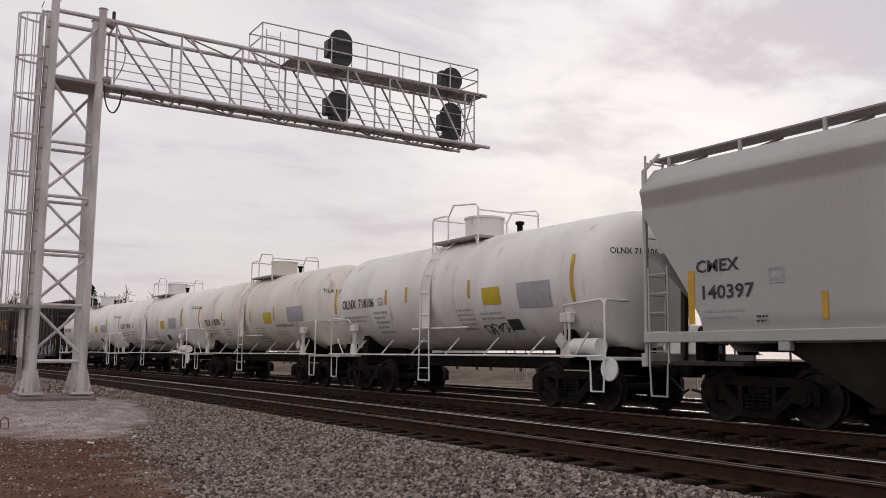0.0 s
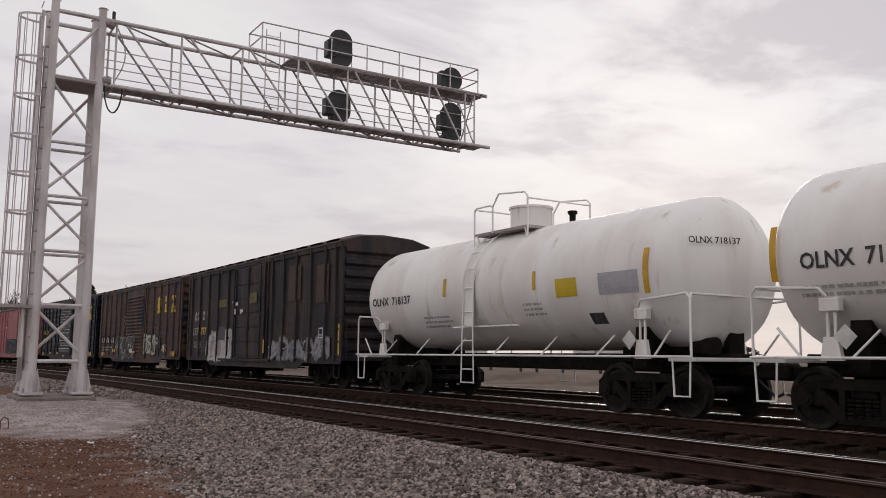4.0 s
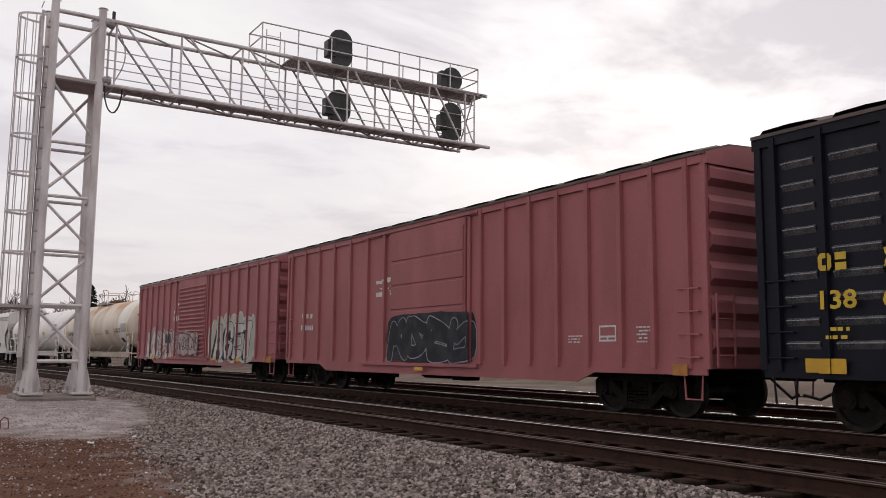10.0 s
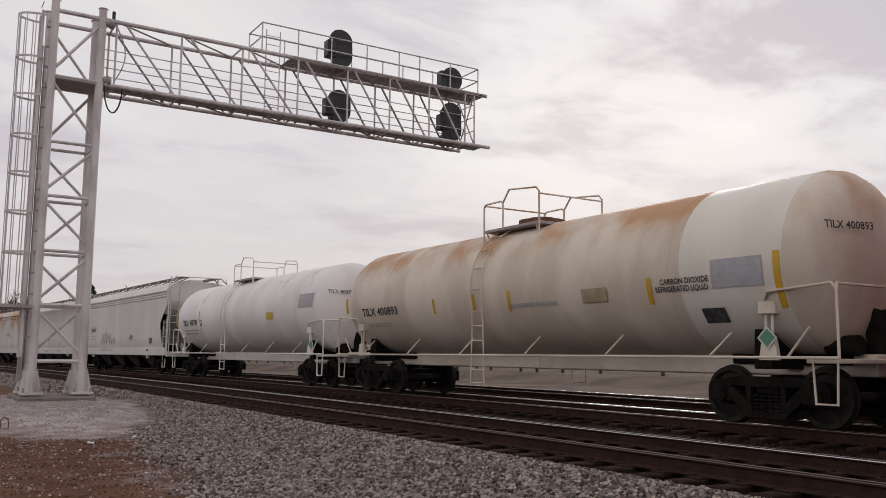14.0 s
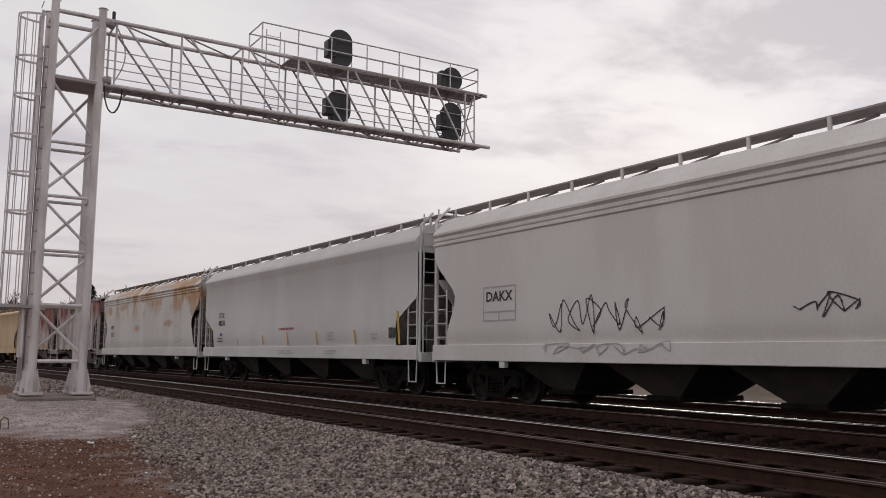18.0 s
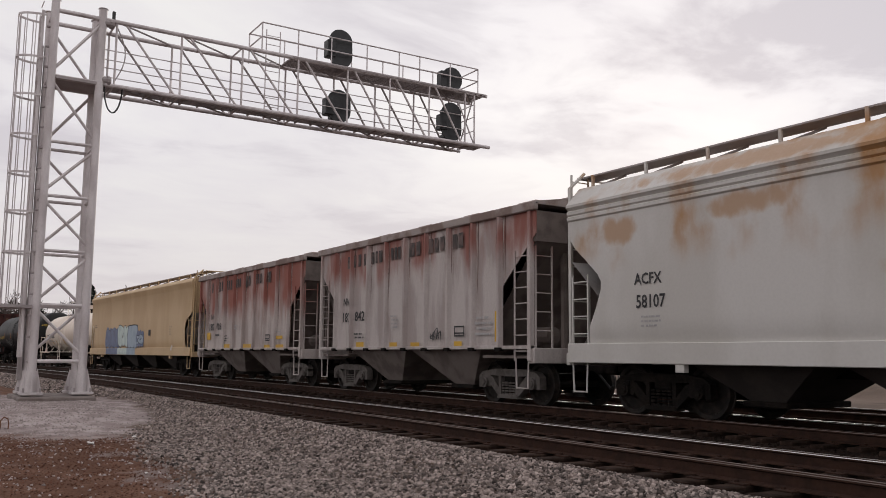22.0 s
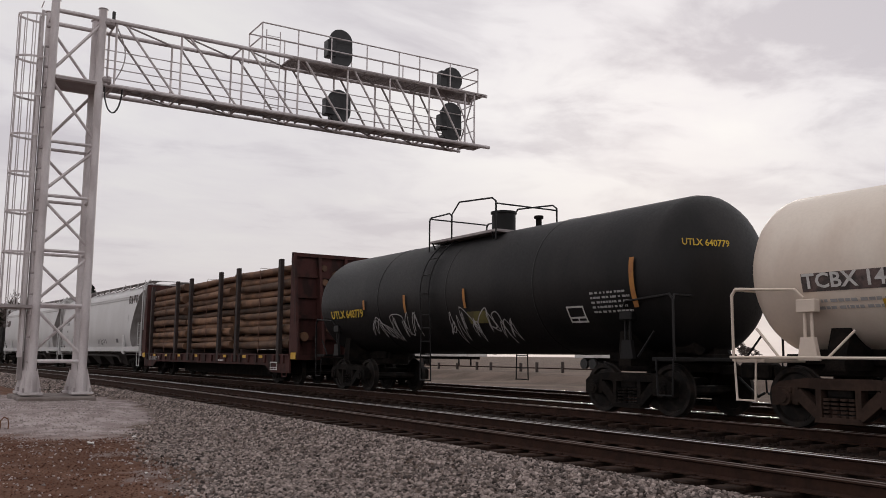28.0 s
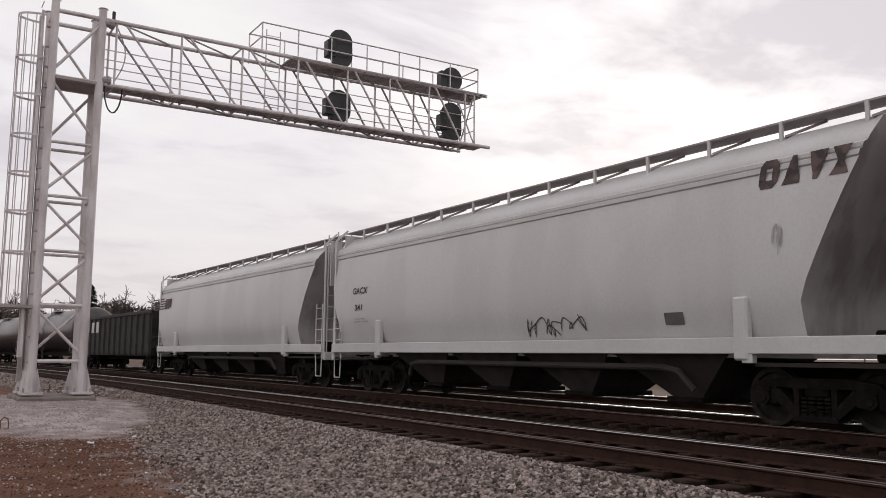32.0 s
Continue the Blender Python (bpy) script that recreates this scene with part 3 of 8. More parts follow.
def side_frame_mesh():
    """Cast three-piece truck side frame, outline with two window openings."""
    m = M()
    y0, y1 = -0.09, 0.09
    def slab(poly, a=y0, b=y1):
        m.prism(poly, a, b, "y")
    top = [(-1.12, 0.50), (-1.12, 0.60), (-0.98, 0.70), (-0.5, 0.76), (0.5, 0.76), (0.98, 0.70), (1.12, 0.60), (1.12, 0.50), (0.98, 0.56), (0.72, 0.62), (0.3, 0.60), (-0.3, 0.60), (-0.72, 0.62), (-0.98, 0.56)]
    slab(top)
    for s in (-1, 1):
        slab([(s * 1.12, 0.34), (s * 1.12, 0.56), (s * 1.00, 0.56), (s * 1.00, 0.34)])
        slab([(s * 0.76, 0.36), (s * 0.76, 0.62), (s * 0.66, 0.62), (s * 0.66, 0.36)])
        slab([(s * 0.78, 0.52), (s * 0.66, 0.40), (s * 0.34, 0.14), (s * 0.26, 0.22), (s * 0.40, 0.40), (s * 0.62, 0.60)])
        slab([(s * 0.36, 0.16), (s * 0.36, 0.66), (s * 0.27, 0.66), (s * 0.27, 0.16)])
        m.cyl((s * 0.88, -0.14, 0.457), (s * 0.88, 0.10, 0.457), 0.125, 12)
        m.cyl((s * 0.88, -0.165, 0.457), (s * 0.88, -0.14, 0.457), 0.075, 8)
        m.box(s * 0.88 - 0.12, s * 0.88 + 0.12, -0.11, 0.1, 0.54, 0.62, 0.01)
    slab([(-0.38, 0.12), (0.38, 0.12), (0.34, 0.2), (-0.34, 0.2)], y0 - 0.03, y1 + 0.03)
    for x in (-0.2, -0.07, 0.07, 0.2):
        for k in range(5):
            m.cyl((x, -0.04, 0.2 + 0.06 * k), (x, -0.04, 0.235 + 0.06 * k), 0.06, 8)
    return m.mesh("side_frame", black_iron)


def bolster_mesh():
    m = M()
    m.box(-0.2, 0.2, -1.05, 1.05, 0.48, 0.66, 0.02).cyl((0, 0, 0.6), (0, 0, 0.76), 0.2, 12)
    for s in (-1, 1):
        m.box(-0.04 + s * 0.55, 0.04 + s * 0.55, -0.72, 0.72, 0.3, 0.42, 0.01)
        for y in (-GAUGE, GAUGE):
            m.box(s * 0.34 - 0.05, s * 0.34 + 0.05, y - 0.06, y + 0.06, 0.3, 0.56, 0.01)
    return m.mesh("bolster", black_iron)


def truck(car, x, frame_mat=None):
    t = part("truck", cached("bolster", bolster_mesh), parent=car, at=(x, 0, 0), label="dark cast steel four-wheel truck")
    fm = cached("frame", side_frame_mesh)
    if frame_mat:
        def tinted():
            me = fm.copy()
            me.materials[0] = frame_mat
            return me
        fm = cached("frame" + frame_mat.name, tinted)
    for s in (-1, 1):
        part("side_frame", fm, parent=t, at=pose(0, s * 1.0, 0, 0, 0, 0 if s < 0 else 180))
        w = part("wheelset", cached("wheels", wheelset_mesh), parent=t, at=(s * 0.88, 0, WHEEL_R))
        WHEELSETS.append((w, s * 0.88))
    return t


def coupler(car, x, s):
    m = M().box(min(x, x + s * 0.55), max(x, x + s * 0.55), -0.09, 0.09, 0.74, 0.92, 0.02)
    m.box(min(x + s * 0.5, x + s * 0.82), max(x + s * 0.5, x + s * 0.82), -0.17, 0.15, 0.68, 0.97, 0.04)
    k = part("coupler", m, black_iron, car, "knuckle coupler")
    part("air_hose", M().tube([(x, 0.35, 0.75), (x + s * 0.25, 0.34, 0.55), (x + s * 0.55, 0.25, 0.38), (x + s * 0.78, 0.12, 0.45)], 0.025, 6), rubber, car, "hanging brake hose")
    return k


def ladder(car, x, y, z0, z1, w, n, mat, along="x", r=0.013):
    m = M()
    d = (w / 2, 0) if along == "x" else (0, w / 2)
    for s in (-1, 1):
        m.box(x + s * d[0] - 0.016, x + s * d[0] + 0.016, y + s * d[1] - 0.016, y + s * d[1] + 0.016, z0, z1)
    lad = part("ladder", m, mat, car, "steel climbing ladder")
    for i in range(n):
        z = z0 + (i + 0.6) * (z1 - z0) / n
        part("rung", M().cyl((x - d[0], y - d[1], z), (x + d[0], y + d[1], z), r, 6), mat, lad)
    return lad


def sill_step(car, x, y, mat, ztop=1.0, zbot=0.42, w=0.42):
    return part("sill_step", M().tube([(x - w / 2, y, ztop), (x - w / 2 + 0.03, y, zbot), (x + w / 2 - 0.03, y, zbot), (x + w / 2, y, ztop)], 0.016, 6), mat, car)


def begin(name, label, category, group, front, back):
    """A car between two coupler faces, given along the train."""
    car = thing(name, label, category, group)
    mid, half = (front + back) / 2, (front - back) / 2
    MOVERS.append((car, mid))
    return car, half


white_letters = surface("white_stencil", (0.62, 0.60, 0.58), 0.7, 0, (0.45, 0.42, 0.4), 0.5, 6)
black_letters = surface("black_stencil", (0.032, 0.031, 0.034), 0.75, 0, (0.10, 0.098, 0.095), 0.6, 9)
grey_letters = surface("faded_stencil", (0.36, 0.35, 0.35), 0.8, 0, (0.48, 0.46, 0.45), 0.5, 6)
yellow = surface("yellow_reflective", (0.62, 0.36, 0.02), 0.5, 0, (0.45, 0.24, 0.02), 0.5, 3)
yellow_letters = surface("yellow_stencil", (0.62, 0.42, 0.03), 0.6, 0, (0.40, 0.25, 0.03), 0.5, 3)
placard_yellow = surface("yellow_placard", (0.60, 0.44, 0.02), 0.5, 0, (0.5, 0.34, 0.02), 0.4, 3)
placard_grey = surface("grey_panel", (0.42, 0.41, 0.43), 0.6, 0, (0.33, 0.32, 0.34), 0.5, 6)


# ---- tank cars ----
rust_brown = surface("rust_brown_steel", (0.17, 0.075, 0.04), 0.85, 0, (0.09, 0.045, 0.03), 0.7, 4)
clean_white = surface("clean_white_repaint", (0.74, 0.69, 0.615), 0.45, 0, (0.66, 0.60, 0.52), 0.6, 0.9, 0.4)


def tank_car(front, back, paint, label, R=1.42, zc=2.55, half_tank=5.6, trim=None, platform=0.0, plat_half=1.05, rail_h=0.8, dome_mat=None,
             seams=(), side_rail=True, sill=True, end_gear=None, dome=True, group="tank cars of the freight train", ladder_x=None, saddle_box=True, bands=True, dome_r=0.5, dome_dx=0.0, drip=False, frame_mat=None):
    car, half = begin("tank_car", label, "tank car", group, front, back)
    trim = trim or paint
    n = 40
    def ring(x, r):
        return [(x, r * math.sin(2 * math.pi * i / n), zc + r * math.cos(2 * math.pi * i / n)) for i in range(n)]
    head = 0.72
    prof = []
    for k in range(8):
        a = math.pi / 2 * k / 7
        prof.append((-half_tank - head * math.cos(a) + head, max(0.02, R * math.sin(a)) if k else 0.02))
    rings = [ring(x, r) for x, r in prof] + [ring(x, R) for x in (-half_tank * 0.45, 0, half_tank * 0.45)] + [ring(-x, r) for x, r in reversed(prof)]
    shell = part("tank_shell", M().loft(rings), paint, car, "welded cylindrical tank with domed heads", smooth=50)
    for x in seams:
        part("weld_band", M().loft([ring(x - 0.03, R + 0.001), ring(x - 0.02, R + 0.008), ring(x + 0.02, R + 0.008), ring(x + 0.03, R + 0.001)], caps=False), paint, shell, smooth=50)
    # underframe
    for s in (-1, 1):
        a, b = sorted((s * (half - 0.75), s * (half - 3.4 if not sill else 0.0)))
        part("centre_sill", M().box(a, b, -0.33, 0.33, 0.78, 1.12, 0.02), black_iron if sill != "pale" else trim, car)
    xt = half - 2.15
    for s in (-1, 1):
        x = s * xt
        cradle = M()
        pts = [(-1.12, 0.88), (1.12, 0.88), (1.12, 0.98)] + [(R * 1.01 * math.sin(a), zc - R * 1.01 * math.cos(a)) for a in [0.8 - 1.6 * k / 10 for k in range(11)]] + [(-1.12, 0.98)]
        pts = [(y, min(z, 1.9)) for y, z in pts]
        cradle.prism(pts, x - 0.16, x + 0.16)
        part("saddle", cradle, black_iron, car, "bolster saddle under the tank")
        truck(car, x, frame_mat)
        coupler(car, s * (half - 0.82), s)
        # end platform, steps and handrail
        e = s * (half - 0.62)
        plat = part("end_platform", M().box(min(e, e - s * 0.55), max(e, e - s * 0.55), -1.42, 1.42, 0.98, 1.05, 0.01), trim, car, "narrow steel end platform")
        rail = M()
        for y in (-1.45, 1.45):
            rail.tube([(e, y, 1.0), (e, y, 2.04), (e - s * 0.08, y, 2.13), (e - s * 1.15, y, 2.06), (e - s * 1.25, y * 0.97, 1.94)], 0.022, 6)
            rail.tube([(e - s * 0.85, y, 1.05), (e - s * 0.45, y, 1.5)], 0.02, 6)
        rail.tube([(e, -1.45, 2.02), (e - s * 0.02, -1.40, 2.12), (e - s * 0.02, 1.40, 2.12), (e, 1.45, 2.02)], 0.022, 6)
        part("end_handrail", rail, trim, car, "bent pipe handrail at the end")
        for y in (-1.45, 1.45):
            sill_step(car, e - s * 0.22, y, trim, 1.02, 0.40, 0.40)
        # dark web added to fill the gap below the tank head
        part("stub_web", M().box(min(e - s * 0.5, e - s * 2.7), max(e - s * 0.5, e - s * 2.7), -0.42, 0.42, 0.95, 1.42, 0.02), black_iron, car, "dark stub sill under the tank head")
        if saddle_box:
            for y in (-1.3, 1.3):
                q = e - s * 1.25
                post = part("bracket_post", M().prism([(q - 0.17, 1.02), (q + 0.17, 1.02), (q + 0.11, 1.36), (q - 0.11, 1.36)], y - 0.05, y + 0.03, "y"), trim, car, "tapered bracket above the bolster")
                for dq in (-0.06, 0.06):
                    part("bracket_rod", M().cyl((q + dq, y, 1.34), (q + dq, y, 1.74), 0.025, 8), trim, post)
                part("bracket_head", M().box(q - 0.16, q + 0.16, y - 0.07, y + 0.07, 1.72, 1.92, 0.015), trim, post)
    if side_rail:
        for y in (-1.5, 1.5):
            sr = M().tube([(-half + 0.6, y, 1.06), (half - 0.6, y, 1.06)], 0.022, 6)
            part("side_handrail", sr, trim, car, "long pipe handrail along the sill")
            k = 6
            for i in range(k):
                x = -half + 2.6 + i * (2 * half - 5.2) / (k - 1)
                part("rail_strut", M().cyl((x - 0.3, y, 1.06), (x, y * 0.86, 1.45), 0.018, 6), trim, car)
    # top fittings: platform, railing, dome
    px, zt = platform, zc + R
    pl = part("dome_platform", M().box(px - plat_half, px + plat_half, -0.92, 0.92, zt - 0.12, zt - 0.05, 0.01), galv_dark if trim is paint else trim, car, "grating platform round the dome")
    for y in (-0.92, 0.92):
        rl = M().tube([(px - plat_half, y, zt - 0.35), (px - plat_half, y, zt + 0.5), (px - plat_half + 0.08, y, zt + 0.57), (px - plat_half * 0.35, y, zt + 0.57), (px - plat_half * 0.28, y, zt + 0.5), (px - plat_half * 0.28, y, zt - 0.1)], 0.021, 6)
        rl.tube([(px - plat_half * 0.3, y, zt + 0.5), (px - plat_half * 0.05, y, zt + rail_h), (px + plat_half * 0.9, y, zt + rail_h - 0.1), (px + plat_half, y, zt + rail_h - 0.2), (px + plat_half, y, zt - 0.35)], 0.021, 6)
        part("platform_railing", rl, trim, pl, "bent pipe railing")
    for x in (px - plat_half, px + plat_half):
        part("platform_railing", M().tube([(x, -0.92, zt + 0.55), (x, 0.92, zt + 0.55)], 0.021, 6), trim, pl)
        for y in (-0.92, 0.92):
            part("platform_leg", M().cyl((x * 0.9 + px * 0.1, y, zt - 0.1), (x * 0.85 + px * 0.15, y * 0.85, zt - 0.45), 0.02, 6), trim, pl)
    if dome == "low":
        part("dome", M().cyl((px, 0, zt - 0.1), (px, 0, zt + 0.14), 0.55, 20).cyl((px, 0, zt + 0.14), (px, 0, zt + 0.2), 0.3, 16), rust_brown, car, "low rusty manway dome")
        part("repainted_band", M().loft([ring(half_tank - 2.75, R + 0.001), ring(half_tank - 2.74, R + 0.004), ring(half_tank - 0.75, R + 0.004), ring(half_tank - 0.72, R + 0.001)], caps=False), clean_white, shell, "cleaner repainted band near the tank head", smooth=50)
    elif dome:
        dm = dome_mat or paint
        d = part("dome", M().cyl((px + dome_dx, 0, zt - 0.15), (px + dome_dx, 0, zt + 0.5), dome_r, 20), dm, car, "cylindrical valve bonnet")
        part("dome_lid", M().cyl((px + dome_dx, 0, zt + 0.5), (px + dome_dx, 0, zt + 0.55), dome_r + 0.03, 20), dm, d)
        part("valve", M().cyl((px + plat_half + 0.45, 0, zt - 0.05), (px + plat_half + 0.45, 0, zt + 0.22), 0.07, 8).cyl((px + plat_half + 0.45, 0, zt + 0.2), (px + plat_half + 0.45, 0, zt + 0.27), 0.11, 8), black_iron, car)
    lx = (px - plat_half * 0.45) if ladder_x is None else ladder_x
    for s in (-1, 1):
        pts = [(R + 0.06) * 1.0]
        m = M()
        line = []
        for k in range(9):
            a = radians(20 + 70 * k / 8)
            line.append((s * (R + 0.07) * math.sin(a), zc + (R + 0.07) * math.cos(a)))
        line += [(s * 1.5, 1.8), (s * 1.5, 0.42)]
        for dx in (-0.21, 0.21):
            m.tube([(lx + dx * (1.25 if z < 0.6 else 1.0), y, z) for y, z in line], 0.017, 6)
        l = part("ladder", m, trim, car, "side ladder up to the platform")
        steps = [(y, z) for y, z in line[:-2:2]] + [(s * 1.5, z) for z in (2.05, 1.72, 1.39, 1.06, 0.74, 0.44)]
        for y, z in steps:
            part("rung", M().cyl((lx - 0.21, y, z), (lx + 0.21, y, z), 0.016, 6), trim, l)
    if drip:
        part("drip_strip", M().box(lx - 0.85, lx + 1.75, -1.36, -1.3, 1.70, 1.735), trim, car, "long white drip strip")
        part("ladder_plate", M().box(lx - 0.18, lx + 0.18, -R - 0.045, -R - 0.03, 1.75, 2.95), trim, car, "plain plate behind the ladder")
    if end_gear == "white":
        e = half - 0.7
        part("brake_wheel", M().cyl((e + 0.12, -1.36, 0.82), (e + 0.12, -1.4, 0.82), 0.22, 16), trim, car, "white round brake wheel")
        part("brake_cylinder", M().cyl((e - 1.05, -1.2, 1.24), (e - 0.3, -1.2, 1.24), 0.17, 14), trim, car, "white brake cylinder on the end platform")
    else:
        part("brake_gear", M().cyl((half - 1.4, -0.5, 1.25), (half - 0.9, -0.5, 1.25), 0.16, 10).box(half - 1.0, half - 0.85, -0.2, 0.2, 1.05, 1.9, 0.02), black_iron, car, "hand brake gear")
    return car, half


def diamond(car, x, z, y, mat, s=0.18):
    p = part("placard", M().prism([(x - s, z), (x, z - s), (x + s, z), (x, z + s)], y - 0.012, y, "y"), white_letters, car, "diamond hazard placard in a holder")
    part("placard_face", M().prism([(x - s * .78, z), (x, z - s * .78), (x + s * .78, z), (x, z + s * .78)], y - 0.016, y - 0.011, "y"), mat, p)
    return p
# ---- box cars ----
roof_soot = surface("sooty_roof_sheet", (0.10, 0.078, 0.072), 0.85, 0, (0.16, 0.13, 0.12), 0.6, 1.5, spec=0.3)
roof_pale_caps = surface("bare_galvanised_roof", (0.30, 0.275, 0.265), 0.6, 0.2, (0.13, 0.10, 0.095), 0.7, 2.0)
BUMPS = {}
# glossy beads, with the sky's highlights painted in as a paler base colour
bead_glint = surface("glossy_bead_painted_glint", (0.062, 0.064, 0.074), 0.25, 0, (0.13, 0.125, 0.125), 0.7, 6.0, spec=1.0, coat=0.6)


def box_car(front, back, paint, label, door, door_style, ribs, end_ribs=9, beads=False, body_half=None, roof_mat=None, depressed=None, door_mat=None, eave=4.46, floor=0.76, wave=0.075):
    """door: two places along the car; ribs: side posts; beads: short raised ribs pressed in each panel."""
    car, half = begin("box_car", label, "box car", "box cars of the freight train", front, back)
    b = body_half or half - 0.55
    W = 1.47
    BUMPS[car.name] = [(x - 0.065, x + 0.065, 0.076) for x in ribs] + [(door[0] - 0.12, door[1] + 0.19, {"corrugated": 0.117, "panels": 0.094, "plug": 0.092}[door_style])] + ([(-b, b, 0.047 if beads is True else 0.027)] if beads else [])
    body = part("body", M().box(-b, b, -W, W, floor + 0.1, eave, 0.015), paint, car, "steel sheathed body")
    roof_mat = roof_mat or roof_soot
    gable = [(-W - 0.03, eave - 0.2), (W + 0.03, eave - 0.2), (W + 0.03, eave - 0.01), (0.9, eave + 0.17), (0, eave + 0.22), (-0.9, eave + 0.17), (-W - 0.03, eave - 0.01)]
    for s in (-1, 1):
        part("gable", M().prism(gable, min(s * b, s * (b + 0.1)), max(s * b, s * (b + 0.1))), paint, car, "low gable end")
    prof = [(-W - 0.075, eave - 0.035), (W + 0.075, eave - 0.035), (W + 0.075, eave + 0.02), (0.9, eave + 0.2), (0, eave + 0.25), (-0.9, eave + 0.2), (-W - 0.075, eave + 0.02)]
    roof = part("roof", M().prism(prof, -b - 0.08, b + 0.08), roof_mat, car, "shallow pitched sheet roof")
    k = int(2 * b / 1.15)
    ridge_m = M().loft([[(x, y, z + h) for y, z in ((-W - 0.072, eave + 0.015), (-0.9, eave + 0.2), (0, eave + 0.25), (0.9, eave + 0.2), (W + 0.072, eave + 0.015))] for x, h in ((-0.52, 0.0), (-0.46, 0.8 * wave), (0.0, wave), (0.40, 0.7 * wave), (0.52, 0.0))], closed=False, caps=False).mesh("roof_panel", roof_mat)
    for i in range(k):
        part("roof_panel", ridge_m, parent=roof, at=(-b + (i + 0.5) * 2 * b / k, 0, 0))
    # side posts
    rib = M().prism([(-0.06, -W - 0.002), (-0.05, -W - 0.075), (0.05, -W - 0.075), (0.06, -W - 0.002)], floor + 0.1, eave - 0.07, "z").mesh("side_post", paint)
    for s in (1, -1):
        for x in ribs:
            part("side_post", rib, parent=car, at=pose(x * s if s < 0 else x, 0, 0, 0, 0, 0 if s > 0 else 180))
        y = -s * W
        # sills: low side sill, deeper between the trucks
        side = M()
        d0, d1 = depressed or (-b + 3.2, b - 3.2)
        yy = (y, y - s * 0.03)
        side.prism([(-b, floor), (d0 - 0.5, floor), (d0, floor - 0.19), (d1, floor - 0.19), (d1 + 0.5, floor), (b, floor), (b, floor + 0.2), (-b, floor + 0.2)], min(yy), max(yy), "y")
        part("side_sill", side, paint, car)
        part("eave_rail", M().box(-b, b, min(y, y - s * 0.05), max(y, y - s * 0.05), eave - 0.18, eave - 0.03), paint, car)
        if beads:
            edges = sorted(list(ribs))
            spans = [(p, q) for p, q in zip(edges[:-1], edges[1:]) if not (p < (door[0] + door[1]) / 2 < q) and q - p < 2.0]
            for p, q in spans:
                for j in range(9):
                    z = floor + 0.5 + j * (eave - floor - 0.8) / 8.6
                    for a, c in ((p + 0.13, q - 0.13),):
                        w = round((c - a) / 2, 2)
                        bead = cached("bead%s%s" % (w, paint.name), lambda: M().loft([[(xx, -dd, zz) for dd, zz in (((0.0, -0.08), (0.044, 0.0), (0.04, 0.012), (0.0, 0.04)) if beads is True else ((0.0, -0.17), (0.024, -0.02), (0.024, 0.02), (0.0, 0.05)))] for xx in (-w, w)]).mesh("pressed_bead", bead_glint if beads is True else paint))
                        part("pressed_bead", bead, parent=body, at=pose((a + c) / 2, y, z, 0, 0, 0 if s > 0 else 180))
    # door on both sides
    dm = door_mat or paint
    for s in (1, -1):
        x0, x1 = door
        y = -s * W
        out = -s * (W + 0.07)
        dd = part("door", M().box(x0, x1, min(y, out), max(y, out), floor + 0.12, eave - 0.16, 0.012), dm, car, "sliding steel door")
        if door_style == "corrugated":
            k = 17
            for j in range(k):
                z = floor + 0.35 + j * (eave - floor - 0.72) / k
                part("door_rib", M().loft([[(xx, out - s * a, z + c) for a, c in ((0, -0.09), (0.05, 0.0), (0.046, 0.015), (0, 0.045))] for xx in (x0 + 0.08, x1 - 0.08)]), bead_glint if beads is True else dm, dd)
        elif door_style == "panels":
            for j in range(5):
                z = floor + 0.2 + j * (eave - floor - 0.5) / 5
                part("door_panel", M().box(x0 + 0.06, x1 - 0.06, min(out, out - s * 0.022), max(out, out - s * 0.022), z, z + (eave - floor - 0.5) / 5 - 0.06, 0.01), dm, dd)
        else:
            for xx in (x0 + 0.1, (x0 + x1) / 2 - 0.2, x1 - 0.55):
                part("lock_bar", M().cyl((xx + 0.2, out - s * 0.05, floor + 0.2), (xx + 0.2, out - s * 0.05, eave - 0.25), 0.025, 6), dm, dd)
            for j in range(6):
                z = floor + 0.2 + j * (eave - floor - 0.5) / 6
                for a, c in ((x0 + 0.05, (x0 + x1) / 2 - 0.03), ((x0 + x1) / 2 + 0.03, x1 - 0.05)):
                    part("door_panel", M().box(a, c, min(out, out - s * 0.02), max(out, out - s * 0.02), z, z + (eave - floor - 0.5) / 6 - 0.09, 0.01), dm, dd)
            for xx in (x0 + 0.03, (x0 + x1) / 2, x1 - 0.03):
                part("door_stile", M().box(xx - 0.05, xx + 0.05, min(out, out - s * 0.05), max(out, out - s * 0.05), floor + 0.15, eave - 0.2, 0.01), dm, dd)
        part("door_track", M().box(x0 - 1.6, x1 + 0.5, min(y, y - s * 0.1), max(y, y - s * 0.1), floor + 0.02, floor + 0.1), paint, car)
        part("door_track", M().box(x0 - 1.6, x1 + 0.5, min(y, y - s * 0.09), max(y, y - s * 0.09), eave - 0.15, eave - 0.1), paint, car)
        for xx in (x0 - 0.05, x1 + 0.12):
            part("door_post", M().box(xx - 0.06, xx + 0.06, min(y, y - s * 0.05), max(y, y - s * 0.05), floor + 0.1, eave - 0.1), paint, car)
    # corrugated ends, corner posts, ladders, running gear
    for s in (-1, 1):
        x = s * b
        for j in range(end_ribs):
            z = floor + 0.3 + j * (eave - floor - 0.35) / end_ribs
            h = (eave - floor - 0.35) / end_ribs
